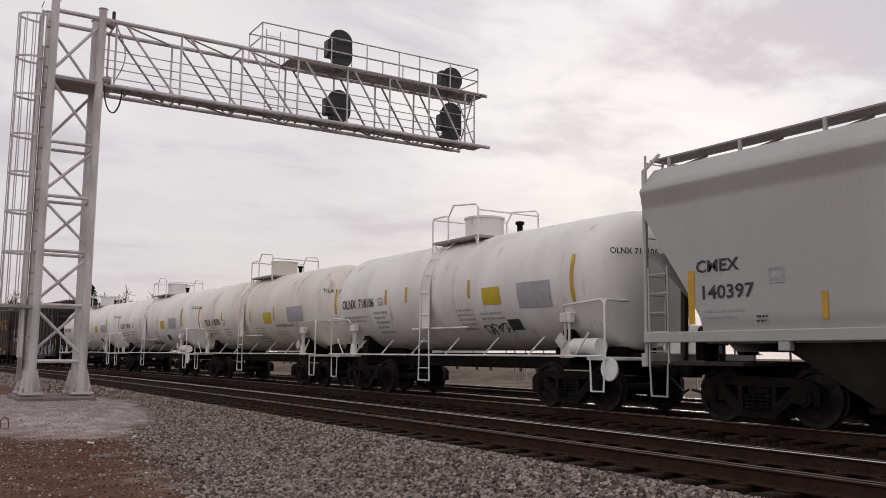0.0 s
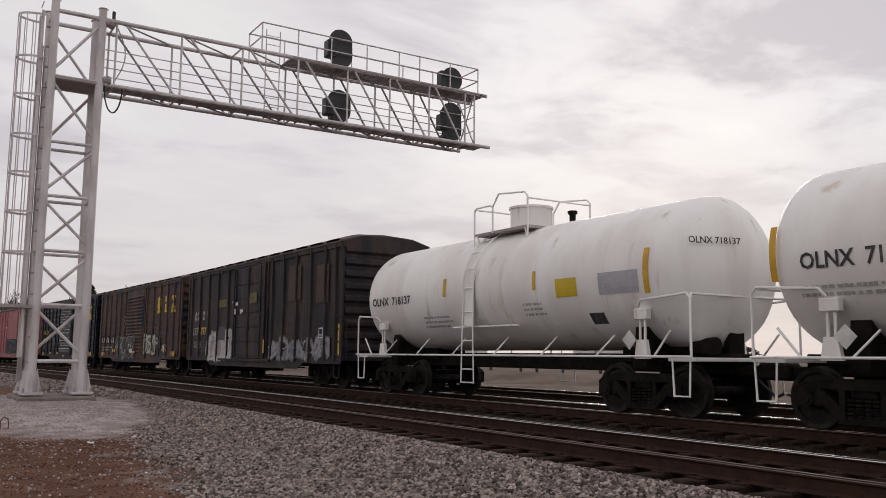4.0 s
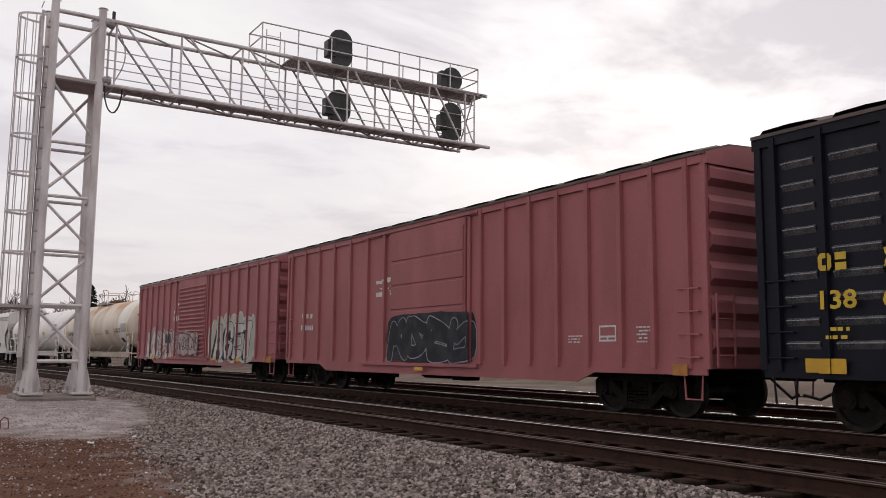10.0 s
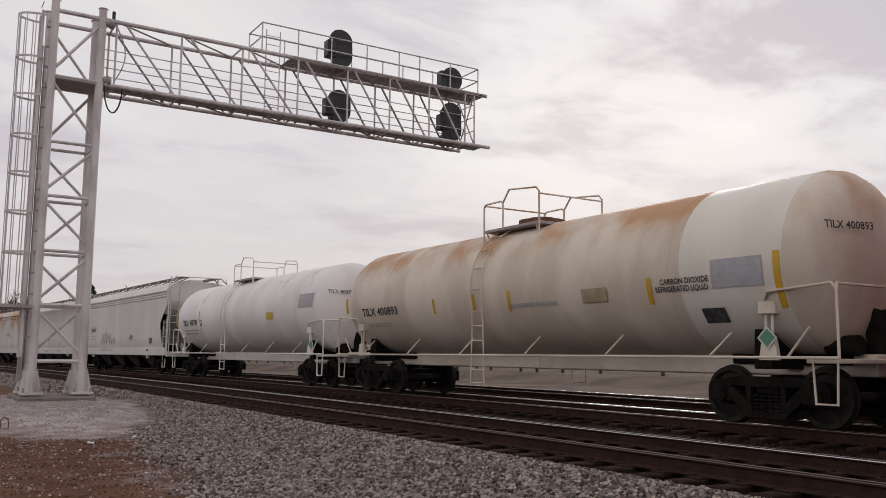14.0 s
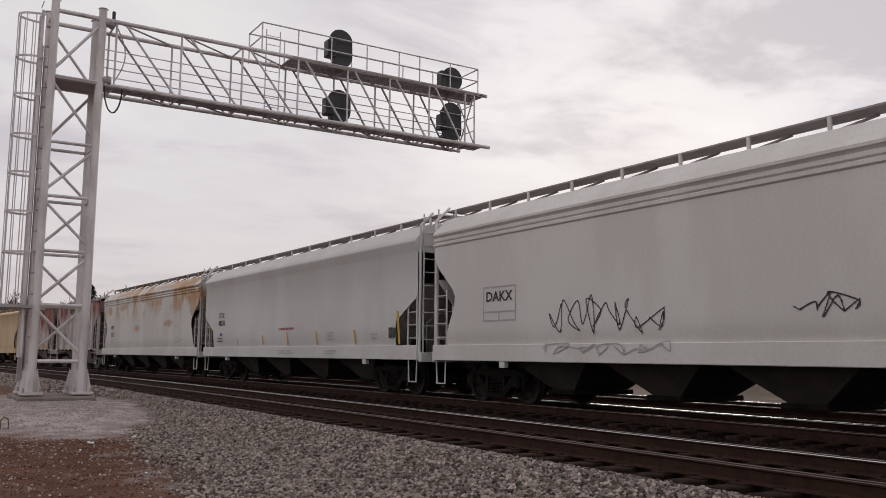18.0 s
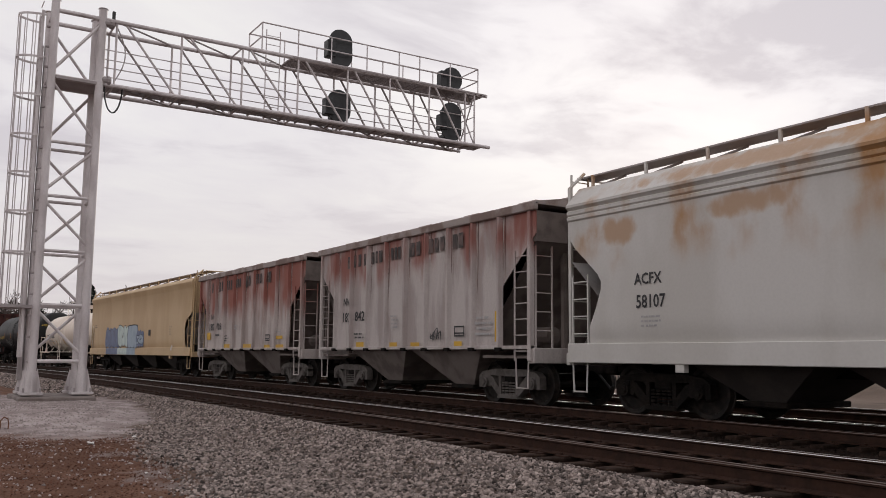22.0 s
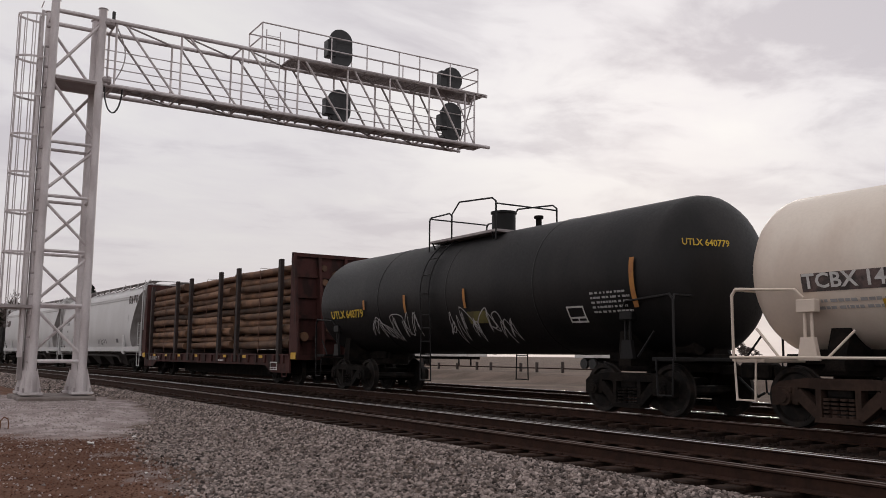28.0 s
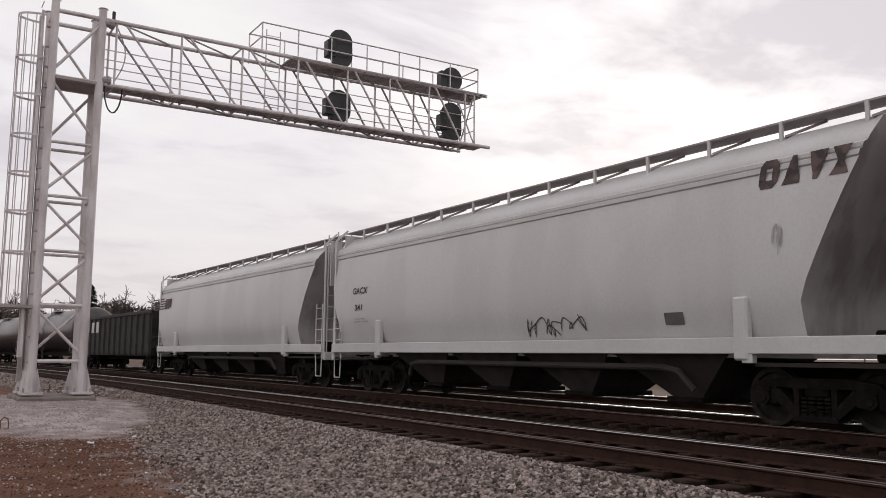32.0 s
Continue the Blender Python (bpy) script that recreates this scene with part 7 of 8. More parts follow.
lettered("b5", ("A", "C", "E", "T"), 2.36, 6.5, 0.78, 2.18, 0.34, black_spray, None, 11, lean=0.2)
lettered("b5", ("A", "C", "E", "T"), 2.62, 6.76, 0.84, 2.28, 0.32, chalk_white, black_letters, 11, lean=0.2, rim=0.028)
cloud("b5", -7.22, -2.72, 0.80, 2.3, ash_red, 8, 6)
lettered("b5", ("hook", "drum", "loop", "bend"), -7.2, -3.1, 0.82, 2.2, 0.28, chalk_white, black_spray, 12, rim=0.03, fine=grey_letters)
lettered("b5", ("bend", "loop"), -5.2, -4.0, 0.95, 1.45, 0.04, dull_red_pale, None, 15)
flakes("b5", -3.05, -2.4, 0.85, 2.0, 30, chalk_white, 77, (0.05, 0.2))
cloud("b5", -2.02, 1.02, 0.98, 2.1, ash_red, 9, 3)
lettered("b5", ("comb", "hook", "loop", "bend", "bowl", "fork", "drum"), -1.9, 0.95, 1.18, 1.78, 0.05, black_letters, None, 14)
lettered("b5", ("drum", "drum"), -2.05, 1.05, 0.98, 2.0, 0.035, black_letters, None, 16)
panel("b5", 2.55, 3.05, 0.77, 0.87, yellow)
panel("b5", 5.16, 5.63, 0.75, 0.87, yellow)
panel("b5", -6.27, -5.47, 0.77, 0.91, yellow)
panel("b5", -3.47, -2.96, 0.81, 0.93, yellow)
panel("b5", -2.82, -2.55, 2.83, 2.97, white_letters)
panel("b5", -2.84, -2.50, 2.50, 2.70, white_letters)
panel("b5", -2.26, -1.98, 2.47, 2.73, white_letters)
panel("b5", -2.36, -2.17, 3.19, 3.31, white_letters)
panel("b5", -4.09, -3.30, 1.50, 1.92, black_letters)
panel("b5", 8.05, 8.75, 0.75, 0.95, orange_patch)
words("u1", 'TILX 400893', -6.61, -4.57, 2.12, 0.22, black_letters)
stripe("u1", -7.59, -7.44, 2.23, 2.66, yellow)
stripe("u1", -2.78, -2.67, 2.06, 2.42, yellow)
stripe("u1", -1.03, -0.93, 2.08, 2.46, yellow)
stripe("u1", 0.32, 0.42, 2.01, 2.45, yellow)
stripe("u1", 4.48, 4.59, 1.97, 2.43, yellow)
stripe("u1", 7.13, 7.25, 1.81, 2.67, yellow)
panel("u1", 5.93, 6.93, 2.17, 2.63, placard_grey)
words("u1", 'CARBON DIOXIDE', 4.81, 5.88, 2.29, 0.10, black_letters)
words("u1", 'REFRIGERATED LIQUID', 4.69, 5.85, 2.16, 0.10, black_letters)
panel("u1", 2.75, 3.45, 2.08, 2.34, tan_patch)
panel("u1", 5.59, 6.07, 1.62, 1.86, black_letters)
print_block("u1", 0.44, 2.37, 2.04, 2.21, 1, grey_letters)
print_block("u1", -6.36, -4.76, 1.80, 1.94, 2, grey_letters)
words("u2", 'TILX  400797', -6.35, -4.41, 2.24, 0.25, black_letters)
stripe("u2", -7.42, -7.27, 2.22, 3.07, yellow)
stripe("u2", -4.21, -4.12, 2.39, 2.83, yellow)
frame_box("u2", -4.06, -3.84, 2.20, 2.46, black_letters)
print_block("u2", -6.29, -4.40, 1.83, 2.10, 2, grey_letters)
panel("u2", 6.07, 7.19, 2.54, 3.01, placard_grey)
panel("u2", 3.36, 3.95, 2.25, 2.51, placard_yellow)
words("h1", 'DAKX', -6.08, -5.10, 2.25, 0.22, black_letters)
frame_box("h1", -6.19, -4.97, 1.80, 2.58, grey_letters)
scrawl("h1", -3.89, -0.72, 1.38, 2.28, black_letters, 7, 21)
scrawl("h1", 1.69, 2.90, 1.62, 2.02, black_letters, 4, 22)
panel("h1", 5.70, 6.22, 1.51, 1.79, slate_patch)
panel("h1", 5.44, 5.70, 1.13, 1.24, black_letters)
scrawl("h1", -4.02, -0.48, 1.06, 1.34, grey_letters, 9, 23)
words("h2", 'UTCX', -6.88, -6.19, 2.45, 0.21, black_letters)
words("h2", '48256', -6.86, -6.06, 2.15, 0.21, black_letters)
stripe("h2", -4.64, -4.54, 1.37, 1.65, yellow)
stripe("h2", -2.02, -1.90, 1.36, 1.71, yellow)
stripe("h2", 0.20, 0.33, 1.35, 1.77, yellow)
stripe("h2", 2.50, 2.62, 1.33, 1.78, yellow)
stripe("h2", 5.13, 5.25, 1.33, 1.76, yellow)
stripe("h2", 7.63, 7.77, 1.33, 2.21, yellow)
print_block("h2", -0.52, 0.92, 1.81, 1.97, 1, red_paint)
panel("h2", 7.15, 7.37, 1.50, 1.78, black_letters)
panel("h2", 7.39, 7.58, 1.50, 1.77, black_letters)
print_block("h2", 3.29, 3.75, 1.46, 1.75, 3, grey_letters)
print_block("h2", 6.14, 6.68, 1.47, 1.67, 2, grey_letters)
print_block("h2", -0.50, 0.98, 1.04, 1.20, 2, grey_letters)
print_block("h2", 3.19, 4.11, 1.04, 1.19, 2, grey_letters)
panel("h2", -6.61, -6.31, 1.75, 1.84, blue_paint)
print_block("h2", -6.88, -6.30, 1.47, 1.70, 2, black_letters)
frame_box("h3", 5.20, 5.64, 1.52, 1.77, grey_letters)
words("h3", 'ACFX', -6.44, -5.77, 2.34, 0.20, black_letters)
words("h3", '58107', -6.41, -5.71, 1.92, 0.23, black_letters)
print_block("h3", -6.29, -5.82, 1.56, 1.80, 3, grey_letters)
print_block("h3", 4.91, 5.65, 2.15, 2.35, 3, grey_letters)
print_block("h3", 5.72, 6.15, 1.59, 1.70, 2, grey_letters)
for key, low, seed in (("n1", 2.4, 81), ("n2", 1.7, 82)):
    drips(key, [-4.2 + k * 1.05 for k in range(9)], 4.1, low, 3.6, 0.045, rust_runs, seed)
    drips(key, [-4.2 + k * 1.05 for k in range(9)], 4.1, low, 3.8, 0.03, bleached_runs, seed + 5)
words("n1", 'NW', -3.72, -3.19, 2.48, 0.22, black_letters)
words("n1", '182', -3.80, -3.28, 2.00, 0.27, black_letters)
words("n1", '842', -2.94, -2.34, 2.01, 0.27, black_letters)
panel("n1", -3.48, -3.35, 3.55, 3.91, faded_black)
panel("n1", -3.11, -2.93, 3.57, 3.92, faded_black)
panel("n1", -2.79, -2.60, 3.57, 3.92, faded_black)
panel("n1", -2.43, -2.28, 3.57, 3.91, faded_black)
panel("n1", -1.96, -1.79, 3.57, 3.90, faded_black)
panel("n1", -1.71, -1.58, 3.58, 3.91, faded_black)
panel("n1", -1.50, -1.32, 3.58, 3.91, faded_black)
panel("n1", -0.83, -0.68, 3.58, 3.91, faded_black)
panel("n1", -0.61, -0.48, 3.58, 3.91, faded_black)
panel("n1", -0.42, -0.28, 3.58, 3.91, faded_black)
panel("n1", 0.18, 0.45, 3.58, 3.94, faded_black)
panel("n1", 0.54, 0.75, 3.58, 3.94, faded_black)
panel("n1", 1.16, 1.36, 3.58, 3.94, faded_black)
panel("n1", 1.44, 1.62, 3.58, 3.94, faded_black)
panel("n1", 1.71, 1.90, 3.59, 3.94, faded_black)
panel("n1", 2.28, 2.46, 3.58, 3.93, faded_black)
panel("n1", 2.54, 2.74, 3.58, 3.94, faded_black)
panel("n1", -2.79, -2.31, 1.26, 1.40, yellow)
panel("n1", -0.79, -0.38, 1.25, 1.38, yellow)
panel("n1", 0.33, 0.77, 1.24, 1.37, yellow)
panel("n1", 2.38, 2.71, 1.23, 1.38, yellow)
panel("n1", -4.31, -4.15, 1.40, 1.91, yellow)
scrawl("n1", 1.30, 1.83, 1.36, 1.74, black_letters, 6, 31)
frame_box("n1", 2.39, 2.82, 1.49, 1.74, black_letters)
print_block("n1", -0.75, -0.32, 1.73, 2.12, 4, grey_letters)
print_block("n1", -2.91, -2.30, 1.48, 1.69, 2, black_letters)
stripe("n1", 4.04, 4.16, 1.36, 2.03, yellow)
print_block("n1", 3.26, 3.93, 1.47, 1.96, 4, grey_letters)
words("n2", 'NW', -3.81, -3.25, 2.43, 0.21, black_letters)
words("n2", '182', -4.04, -3.43, 1.99, 0.27, black_letters)
words("n2", '703', -3.18, -2.53, 2.00, 0.26, black_letters)
panel("n2", -3.81, -3.65, 3.52, 3.92, faded_black)
panel("n2", -3.25, -3.07, 3.52, 3.91, faded_black)
panel("n2", -2.90, -2.73, 3.53, 3.91, faded_black)
panel("n2", -2.64, -2.49, 3.54, 3.93, faded_black)
panel("n2", -2.12, -1.93, 3.53, 3.90, faded_black)
panel("n2", -1.82, -1.69, 3.55, 3.91, faded_black)
panel("n2", -1.59, -1.42, 3.54, 3.91, faded_black)
panel("n2", -1.00, -0.85, 3.57, 3.89, faded_black)
panel("n2", -0.79, -0.65, 3.57, 3.91, faded_black)
panel("n2", -0.60, -0.45, 3.57, 3.91, faded_black)
panel("n2", 0.04, 0.29, 3.53, 3.94, faded_black)
panel("n2", 0.37, 0.56, 3.57, 3.95, faded_black)
panel("n2", 1.02, 1.20, 3.58, 3.95, faded_black)
panel("n2", 1.30, 1.45, 3.60, 3.94, faded_black)
panel("n2", 1.55, 1.71, 3.60, 3.94, faded_black)
panel("n2", 2.06, 2.23, 3.60, 3.94, faded_black)
panel("n2", 2.34, 2.56, 3.57, 3.95, faded_black)
panel("n2", -4.25, -3.73, 1.60, 1.90, yellow)
panel("n2", -2.11, -1.40, 1.26, 1.41, yellow)
panel("n2", -0.05, 0.88, 1.25, 1.40, yellow)
panel("n2", 2.03, 2.68, 1.24, 1.37, yellow)
panel("n2", 3.08, 3.89, 1.23, 1.37, yellow)
panel("n2", 3.23, 3.80, 1.56, 1.67, yellow)
frame_box("n2", 2.25, 2.66, 1.50, 1.73, black_letters)
print_block("n2", -3.14, -2.49, 1.69, 1.89, 1, black_letters)
print_block("n2", -2.14, -1.55, 1.50, 1.78, 3, black_letters)
print_block("n2", -0.91, -0.46, 1.95, 2.16, 2, grey_letters)
print_block("n2", 3.15, 3.79, 1.78, 1.92, 2, grey_letters)
cloud("h4", -5.65, -2.4, 1.31, 2.5, slate_blue, 41, 4)
panel("h4", -5.3, -2.6, 0.95, 1.29, slate_blue)
lettered("h4", ("fork", "hook"), -5.5, -2.7, 1.34, 2.4, 0.5, slate_blue, navy_patch, 41, lean=0.0, rim=0.03)
lettered("h4", ("bend", "fork"), -2.95, -0.75, 1.34, 2.55, 0.48, pale_mint, black_spray, 42, lean=0.0, rim=0.035)
panel("h4", -2.8, -0.9, 0.95, 1.29, pale_mint)
cloud("h4", -0.95, 0.95, 1.31, 2.66, black_spray, 43, 1, 0.05)
cloud("h4", -0.95, 0.95, 1.31, 2.66, sky_blue, 43, 1)
panel("h4", -0.9, 0.7, 0.95, 1.29, sky_blue)
cloud("h4", 0.75, 2.05, 1.4, 2.2, slate_blue, 46, 3, 0.04)
lettered("h4", ("bend", "loop", "comb"), 0.8, 1.95, 1.48, 2.02, 0.1, sky_blue, black_spray, 44, rim=0.025)
panel("h4", 2.83, 3.20, 1.89, 2.19, black_letters)
print_block("h4", -8.17, -7.56, 2.46, 2.69, 2, black_letters)
print_block("h4", 6.11, 6.55, 1.86, 2.32, 4, tan_patch)
panel("h4", 6.57, 6.76, 1.17, 1.40, white_letters)
panel("v1", -5.31, -3.25, 2.03, 2.30, faded_black)
words("v1", 'TCBX 140108', -5.28, -3.30, 2.08, 0.22, white_letters, 0, 0.016)
stripe("v1", -4.11, -3.99, 1.62, 1.88, yellow)
stripe("v1", -3.14, -3.01, 1.46, 1.89, yellow)
stripe("v1", -0.87, -0.74, 1.47, 1.91, yellow)
print_block("v1", -5.11, -3.47, 1.74, 1.94, 2, grey_letters)
print_block("v1", -2.91, -1.99, 1.56, 1.86, 4, grey_letters)
print_block("v1", 0.27, 0.88, 1.42, 1.81, 5, grey_letters)
words("v2", 'UTLX 640779', -6.26, -4.18, 2.11, 0.23, yellow_letters)
stripe("v2", -4.13, -4.02, 2.30, 2.57, orange_patch)
stripe("v2", -1.82, -1.71, 2.14, 2.60, orange_patch)
stripe("v2", 0.99, 1.09, 2.15, 2.60, orange_patch)
panel("v2", 1.06, 1.84, 1.79, 2.06, dull_yellow)
scrawl("v2", -3.98, -1.30, 1.40, 2.23, grey_letters, 8, 51)
scrawl("v2", 0.05, 2.70, 1.31, 2.26, grey_letters, 9, 52)
frame_box("v2", 4.60, 5.10, 1.71, 2.03, white_letters)
print_block("v2", 5.37, 6.42, 1.85, 2.29, 5, grey_letters)
stripe("v2", 6.47, 6.59, 1.94, 2.84, orange_patch)
company_mark("g1", "ring", 6.33, 6.68, 3.65, 4.09, faded_black, 0.25)
company_mark("g1", "wedge", 6.77, 7.09, 3.66, 4.09, faded_black, 0.25)
company_mark("g1", "bar", 7.19, 7.50, 3.67, 4.09, faded_black, 0.25)
company_mark("g1", "waist", 7.57, 7.88, 3.68, 4.09, faded_black, 0.25)
words("g1", 'GACX', -7.67, -6.76, 2.78, 0.18, black_letters)
words("g1", '341', -7.50, -7.05, 2.31, 0.16, black_letters)
scrawl("g1", 0.43, 2.39, 1.40, 1.90, black_letters, 7, 61)
panel("g1", 4.38, 4.81, 1.60, 1.81, slate_patch)
print_block("g1", -7.53, -6.68, 1.94, 2.10, 2, grey_letters)
scrawl("g1", 6.65, 6.81, 2.57, 3.15, grey_letters, 3, 62)
panel("log", 9.18, 9.58, 0.89, 1.10, yellow)
panel("log", -9.07, -8.63, 0.84, 1.06, yellow)
panel("g2", -10.56, -8.58, 3.60, 3.66, faded_black)
panel("g2", -10.46, -8.30, 3.48, 3.54, faded_black)
panel("g2", -10.38, -8.02, 3.36, 3.42, faded_black)
panel("g2", -10.30, -7.75, 3.24, 3.30, faded_black)
panel("g2", -10.23, -7.50, 3.12, 3.18, faded_black)
panel("g2", -8.27, -7.26, 3.18, 3.60, faded_black)
panel("gon", -6.85, -4.58, 2.75, 2.82, white_letters)
panel("gon", -6.81, -4.55, 2.60, 2.68, white_letters)
panel("gon", -6.77, -4.51, 2.46, 2.53, white_letters)
panel("gon", -6.73, -4.47, 2.32, 2.39, white_letters)
panel("gon", -4.36, -2.57, 2.21, 2.83, white_letters)

# diamond hazard placards in their holders on the tank cars
hazard_green = surface("green_placard", (0.10, 0.28, 0.20), 0.5)
for key, xs, face in (("t0", (4.65,), white_letters), ("t1", (-4.57, 4.57), white_letters), ("t2", (-4.63, 4.63), white_letters), ("t3", (4.63,), white_letters), ("u1", (6.88,), hazard_green), ("u2", (-6.88, 6.88), hazard_green)):
    for x in xs:
        diamond(CARS[key][0], x, 1.36, -1.362, face)



def head_words(key, text, half_tank, y=-0.72, dz=0.42, size=0.12, mat=None):
    """Small lettering on the domed head that faces the camera."""
    r, zc = TANKS[key if key in TANKS else key[0]]
    head = 0.72
    q = head * math.sqrt(max(0.0, 1 - (y * y + dz * dz) / (r * r)))
    yaw = math.degrees(math.atan2(y / r ** 2, q / head ** 2))
    c = bpy.data.curves.new("lettering", "FONT")
    c.body, c.size, c.align_x, c.resolution_u, c.offset = text, size * 1.4, "CENTER", 2, 0.003
    c.materials.append(mat or black_letters)
    ob = new("lettering", c)
    ob.parent = CARS[key][0]
    ob.matrix_basis = pose(half_tank - head + q + 0.05, y - 0.03, zc + dz, 84, 0, 90 + yaw)
    return ob


for key, text, half_tank in (("t0", "OLNX 718106", 6.2), ("t1", "TILX 110736", 6.2), ("t2", "OLNX 718139", 6.2), ("t3", "OLNX 718137", 6.2), ("u1", "TILX 400893", 8.0), ("u2", "TILX 400797", 7.85)):
    head_words(key, text, half_tank)
head_words("v2", "UTLX 640779", 7.65, mat=yellow_letters)

# ---- logs on the flat car ----
log_bark = surface("peeled_log_wood", (0.16, 0.083, 0.045), 0.75, 0, (0.07, 0.037, 0.023), 0.75, 1.4, 1, 30, 0.25, 0.4, obrand=0.6)
stake_steel = surface("sooty_stake_steel", (0.026, 0.018, 0.016), 0.8, 0, (0.05, 0.03, 0.025), 0.6, 3)
strap_steel = surface("rusty_strap", (0.16, 0.075, 0.05), 0.7, 0.3)


def log_mesh(seed, length):
    rng = random.Random(seed)
    n, k = 12, 7
    rings = []
    bx, bz = rng.uniform(-0.04, 0.04), rng.uniform(-0.06, 0.04)
    for i in range(k):
        t = i / (k - 1)
        r = (0.165 - 0.045 * t) * (0.82 + 0.055 * (seed % 5)) + rng.uniform(-0.008, 0.008)
        s = math.sin(math.pi * t)
        rings.append([(-length / 2 + t * length, bx * s + r * math.cos(2 * math.pi * j / n), bz * s + r * math.sin(2 * math.pi * j / n)) for j in range(n)])
    return M().loft(rings).mesh("log", log_bark)


def log_load():
    car = CARS["log"][0]
    mid = dict((o.name, s) for o, s in MOVERS)[car.name]
    shapes = [log_mesh(i, 5.3 + 0.17 * (i % 4)) for i in range(10)]
    for s in (-1, 1):
        for x in (-7.9, -3.84, -1.84, 1.95, 3.94, 8.03):
            part("stake", M().box(x - 0.11, x + 0.11, *sorted((s * 1.40, s * 1.54)), 0.75, 4.32, 0.015), stake_steel, car, "dark steel side stake")
    for x in (-7.6, -4.1, -1.7, 1.8, 4.1, 7.7):
        part("cross_bolster", M().box(x - 0.1, x + 0.1, -1.35, 1.35, 1.02, 1.22, 0.01), stake_steel, car)
    for x in (-5.9, 0.1, 6.0):
        load = thing("log_bundle", "bundle of peeled brown logs strapped between stakes on the flat car", "logs", "log bundles on the flat car")
        MOVERS.append((load, mid))
        rng = random.Random(int(x * 10))
        rows = 11
        for r in range(rows):
            z = 1.385 + r * 0.262
            cols = 9 if r % 2 == 0 else 8
            for c in range(cols):
                y = (c - (cols - 1) / 2) * 0.297
                flip = 180 if rng.random() < 0.5 else 0
                part("log", shapes[rng.randrange(10)], parent=load, at=pose(x + rng.uniform(-0.22, 0.22), y + rng.uniform(-0.02, 0.02), z + rng.uniform(-0.025, 0.025), rng.uniform(0, 360), rng.uniform(-0.55, 0.55), flip + rng.uniform(-0.4, 0.4)))
        for dx in (-0.1,):
            part("strap", M().box(x + dx - 0.025, x + dx + 0.025, -1.385, -1.375, 1.1, 4.12).box(x + dx - 0.025, x + dx + 0.025, 1.375, 1.385, 1.1, 4.12).box(x + dx - 0.025, x + dx + 0.025, -1.385, 1.385, 4.17, 4.18), strap_steel, load, "rusty steel strap")
    for x in (-6.9, -5.0, -3.0, -0.6, 2.9, 5.0, 6.6):
        panel("log", x - 0.17, x + 0.17, 0.9, 1.0, yellow)
    frame_box("log", 7.5, 8.1, 0.5, 0.78, white_letters)
    print_block("log", 2.2, 2.9, 0.72, 0.86, 1, white_letters)
    words("log", "SOU", -7.75, -7.3, 0.72, 0.19, grey_letters)
    words("log", "11419", -7.22, -6.5, 0.72, 0.19, grey_letters)
    words("log", "7", -6.2, -6.08, 0.72, 0.19, grey_letters)


log_load()

# ---- beyond the tracks ----
bark_grey = surface("winter_bark", (0.11, 0.085, 0.075), 0.9, 0, (0.07, 0.055, 0.05), 0.6, 2)
conifer = surface("dark_conifer", (0.035, 0.042, 0.03), 0.9, 0, (0.02, 0.025, 0.018), 0.6, 1.5)
wall_pale = surface("pale_sheet_wall", (0.46, 0.44, 0.43), 0.7, 0, (0.36, 0.34, 0.33), 0.6, 0.15, 0.3)
roof_pale = surface("grey_sheet_roof", (0.40, 0.39, 0.40), 0.6, 0, (0.3, 0.29, 0.3), 0.5, 0.2)
trailer_white = surface("dirty_white_trailer", (0.64, 0.62, 0.60), 0.6, 0, (0.45, 0.42, 0.40), 0.7, 0.6, 0.3)
post_dark = surface("dark_timber_post", (0.06, 0.045, 0.04), 0.9)


def bare_tree(x, y, h, seed, far=True):
    """A leafless winter tree: tapered trunk, limbs, and a crown of many fine twigs."""
    rng = random.Random(seed)
    z0 = ground_z(x, y) - 0.2
    t = thing("tree", "leafless grey-brown winter tree behind the yard", "tree", "bare trees behind the yard", (x, y, z0))
    trunk, twigs = M(), M()

    def grow(p, d, length, r, depth):
        q = p + d * length
        m = trunk if depth < 2 else twigs
        m.cyl(p, q, r, 6 if depth < 2 else 3, r * 0.62, caps=False)
        if depth == 4:
            return
        for _ in range(5 if depth else 7):
            f = rng.uniform(0.35, 1.0)
            side = Vector((rng.gauss(0, 1), rng.gauss(0, 1), rng.gauss(0.25, 0.5))).normalized()
            nd = (d * rng.uniform(0.5, 1.0) + side * rng.uniform(0.5, 0.95)).normalized()
            grow(p + d * length * f, nd, length * rng.uniform(0.5, 0.72), max(0.07 if far else 0.045, r * 0.5), depth + 1)

    grow(Vector((0, 0, 0)), Vector((rng.uniform(-0.06, 0.06), rng.uniform(-0.06, 0.06), 1)).normalized(), h * 0.42, h * 0.022, 0)
    part("trunk", trunk, bark_grey, t)
    part("crown", twigs, bark_grey, t, "fine bare twigs", smooth=0)
    return t


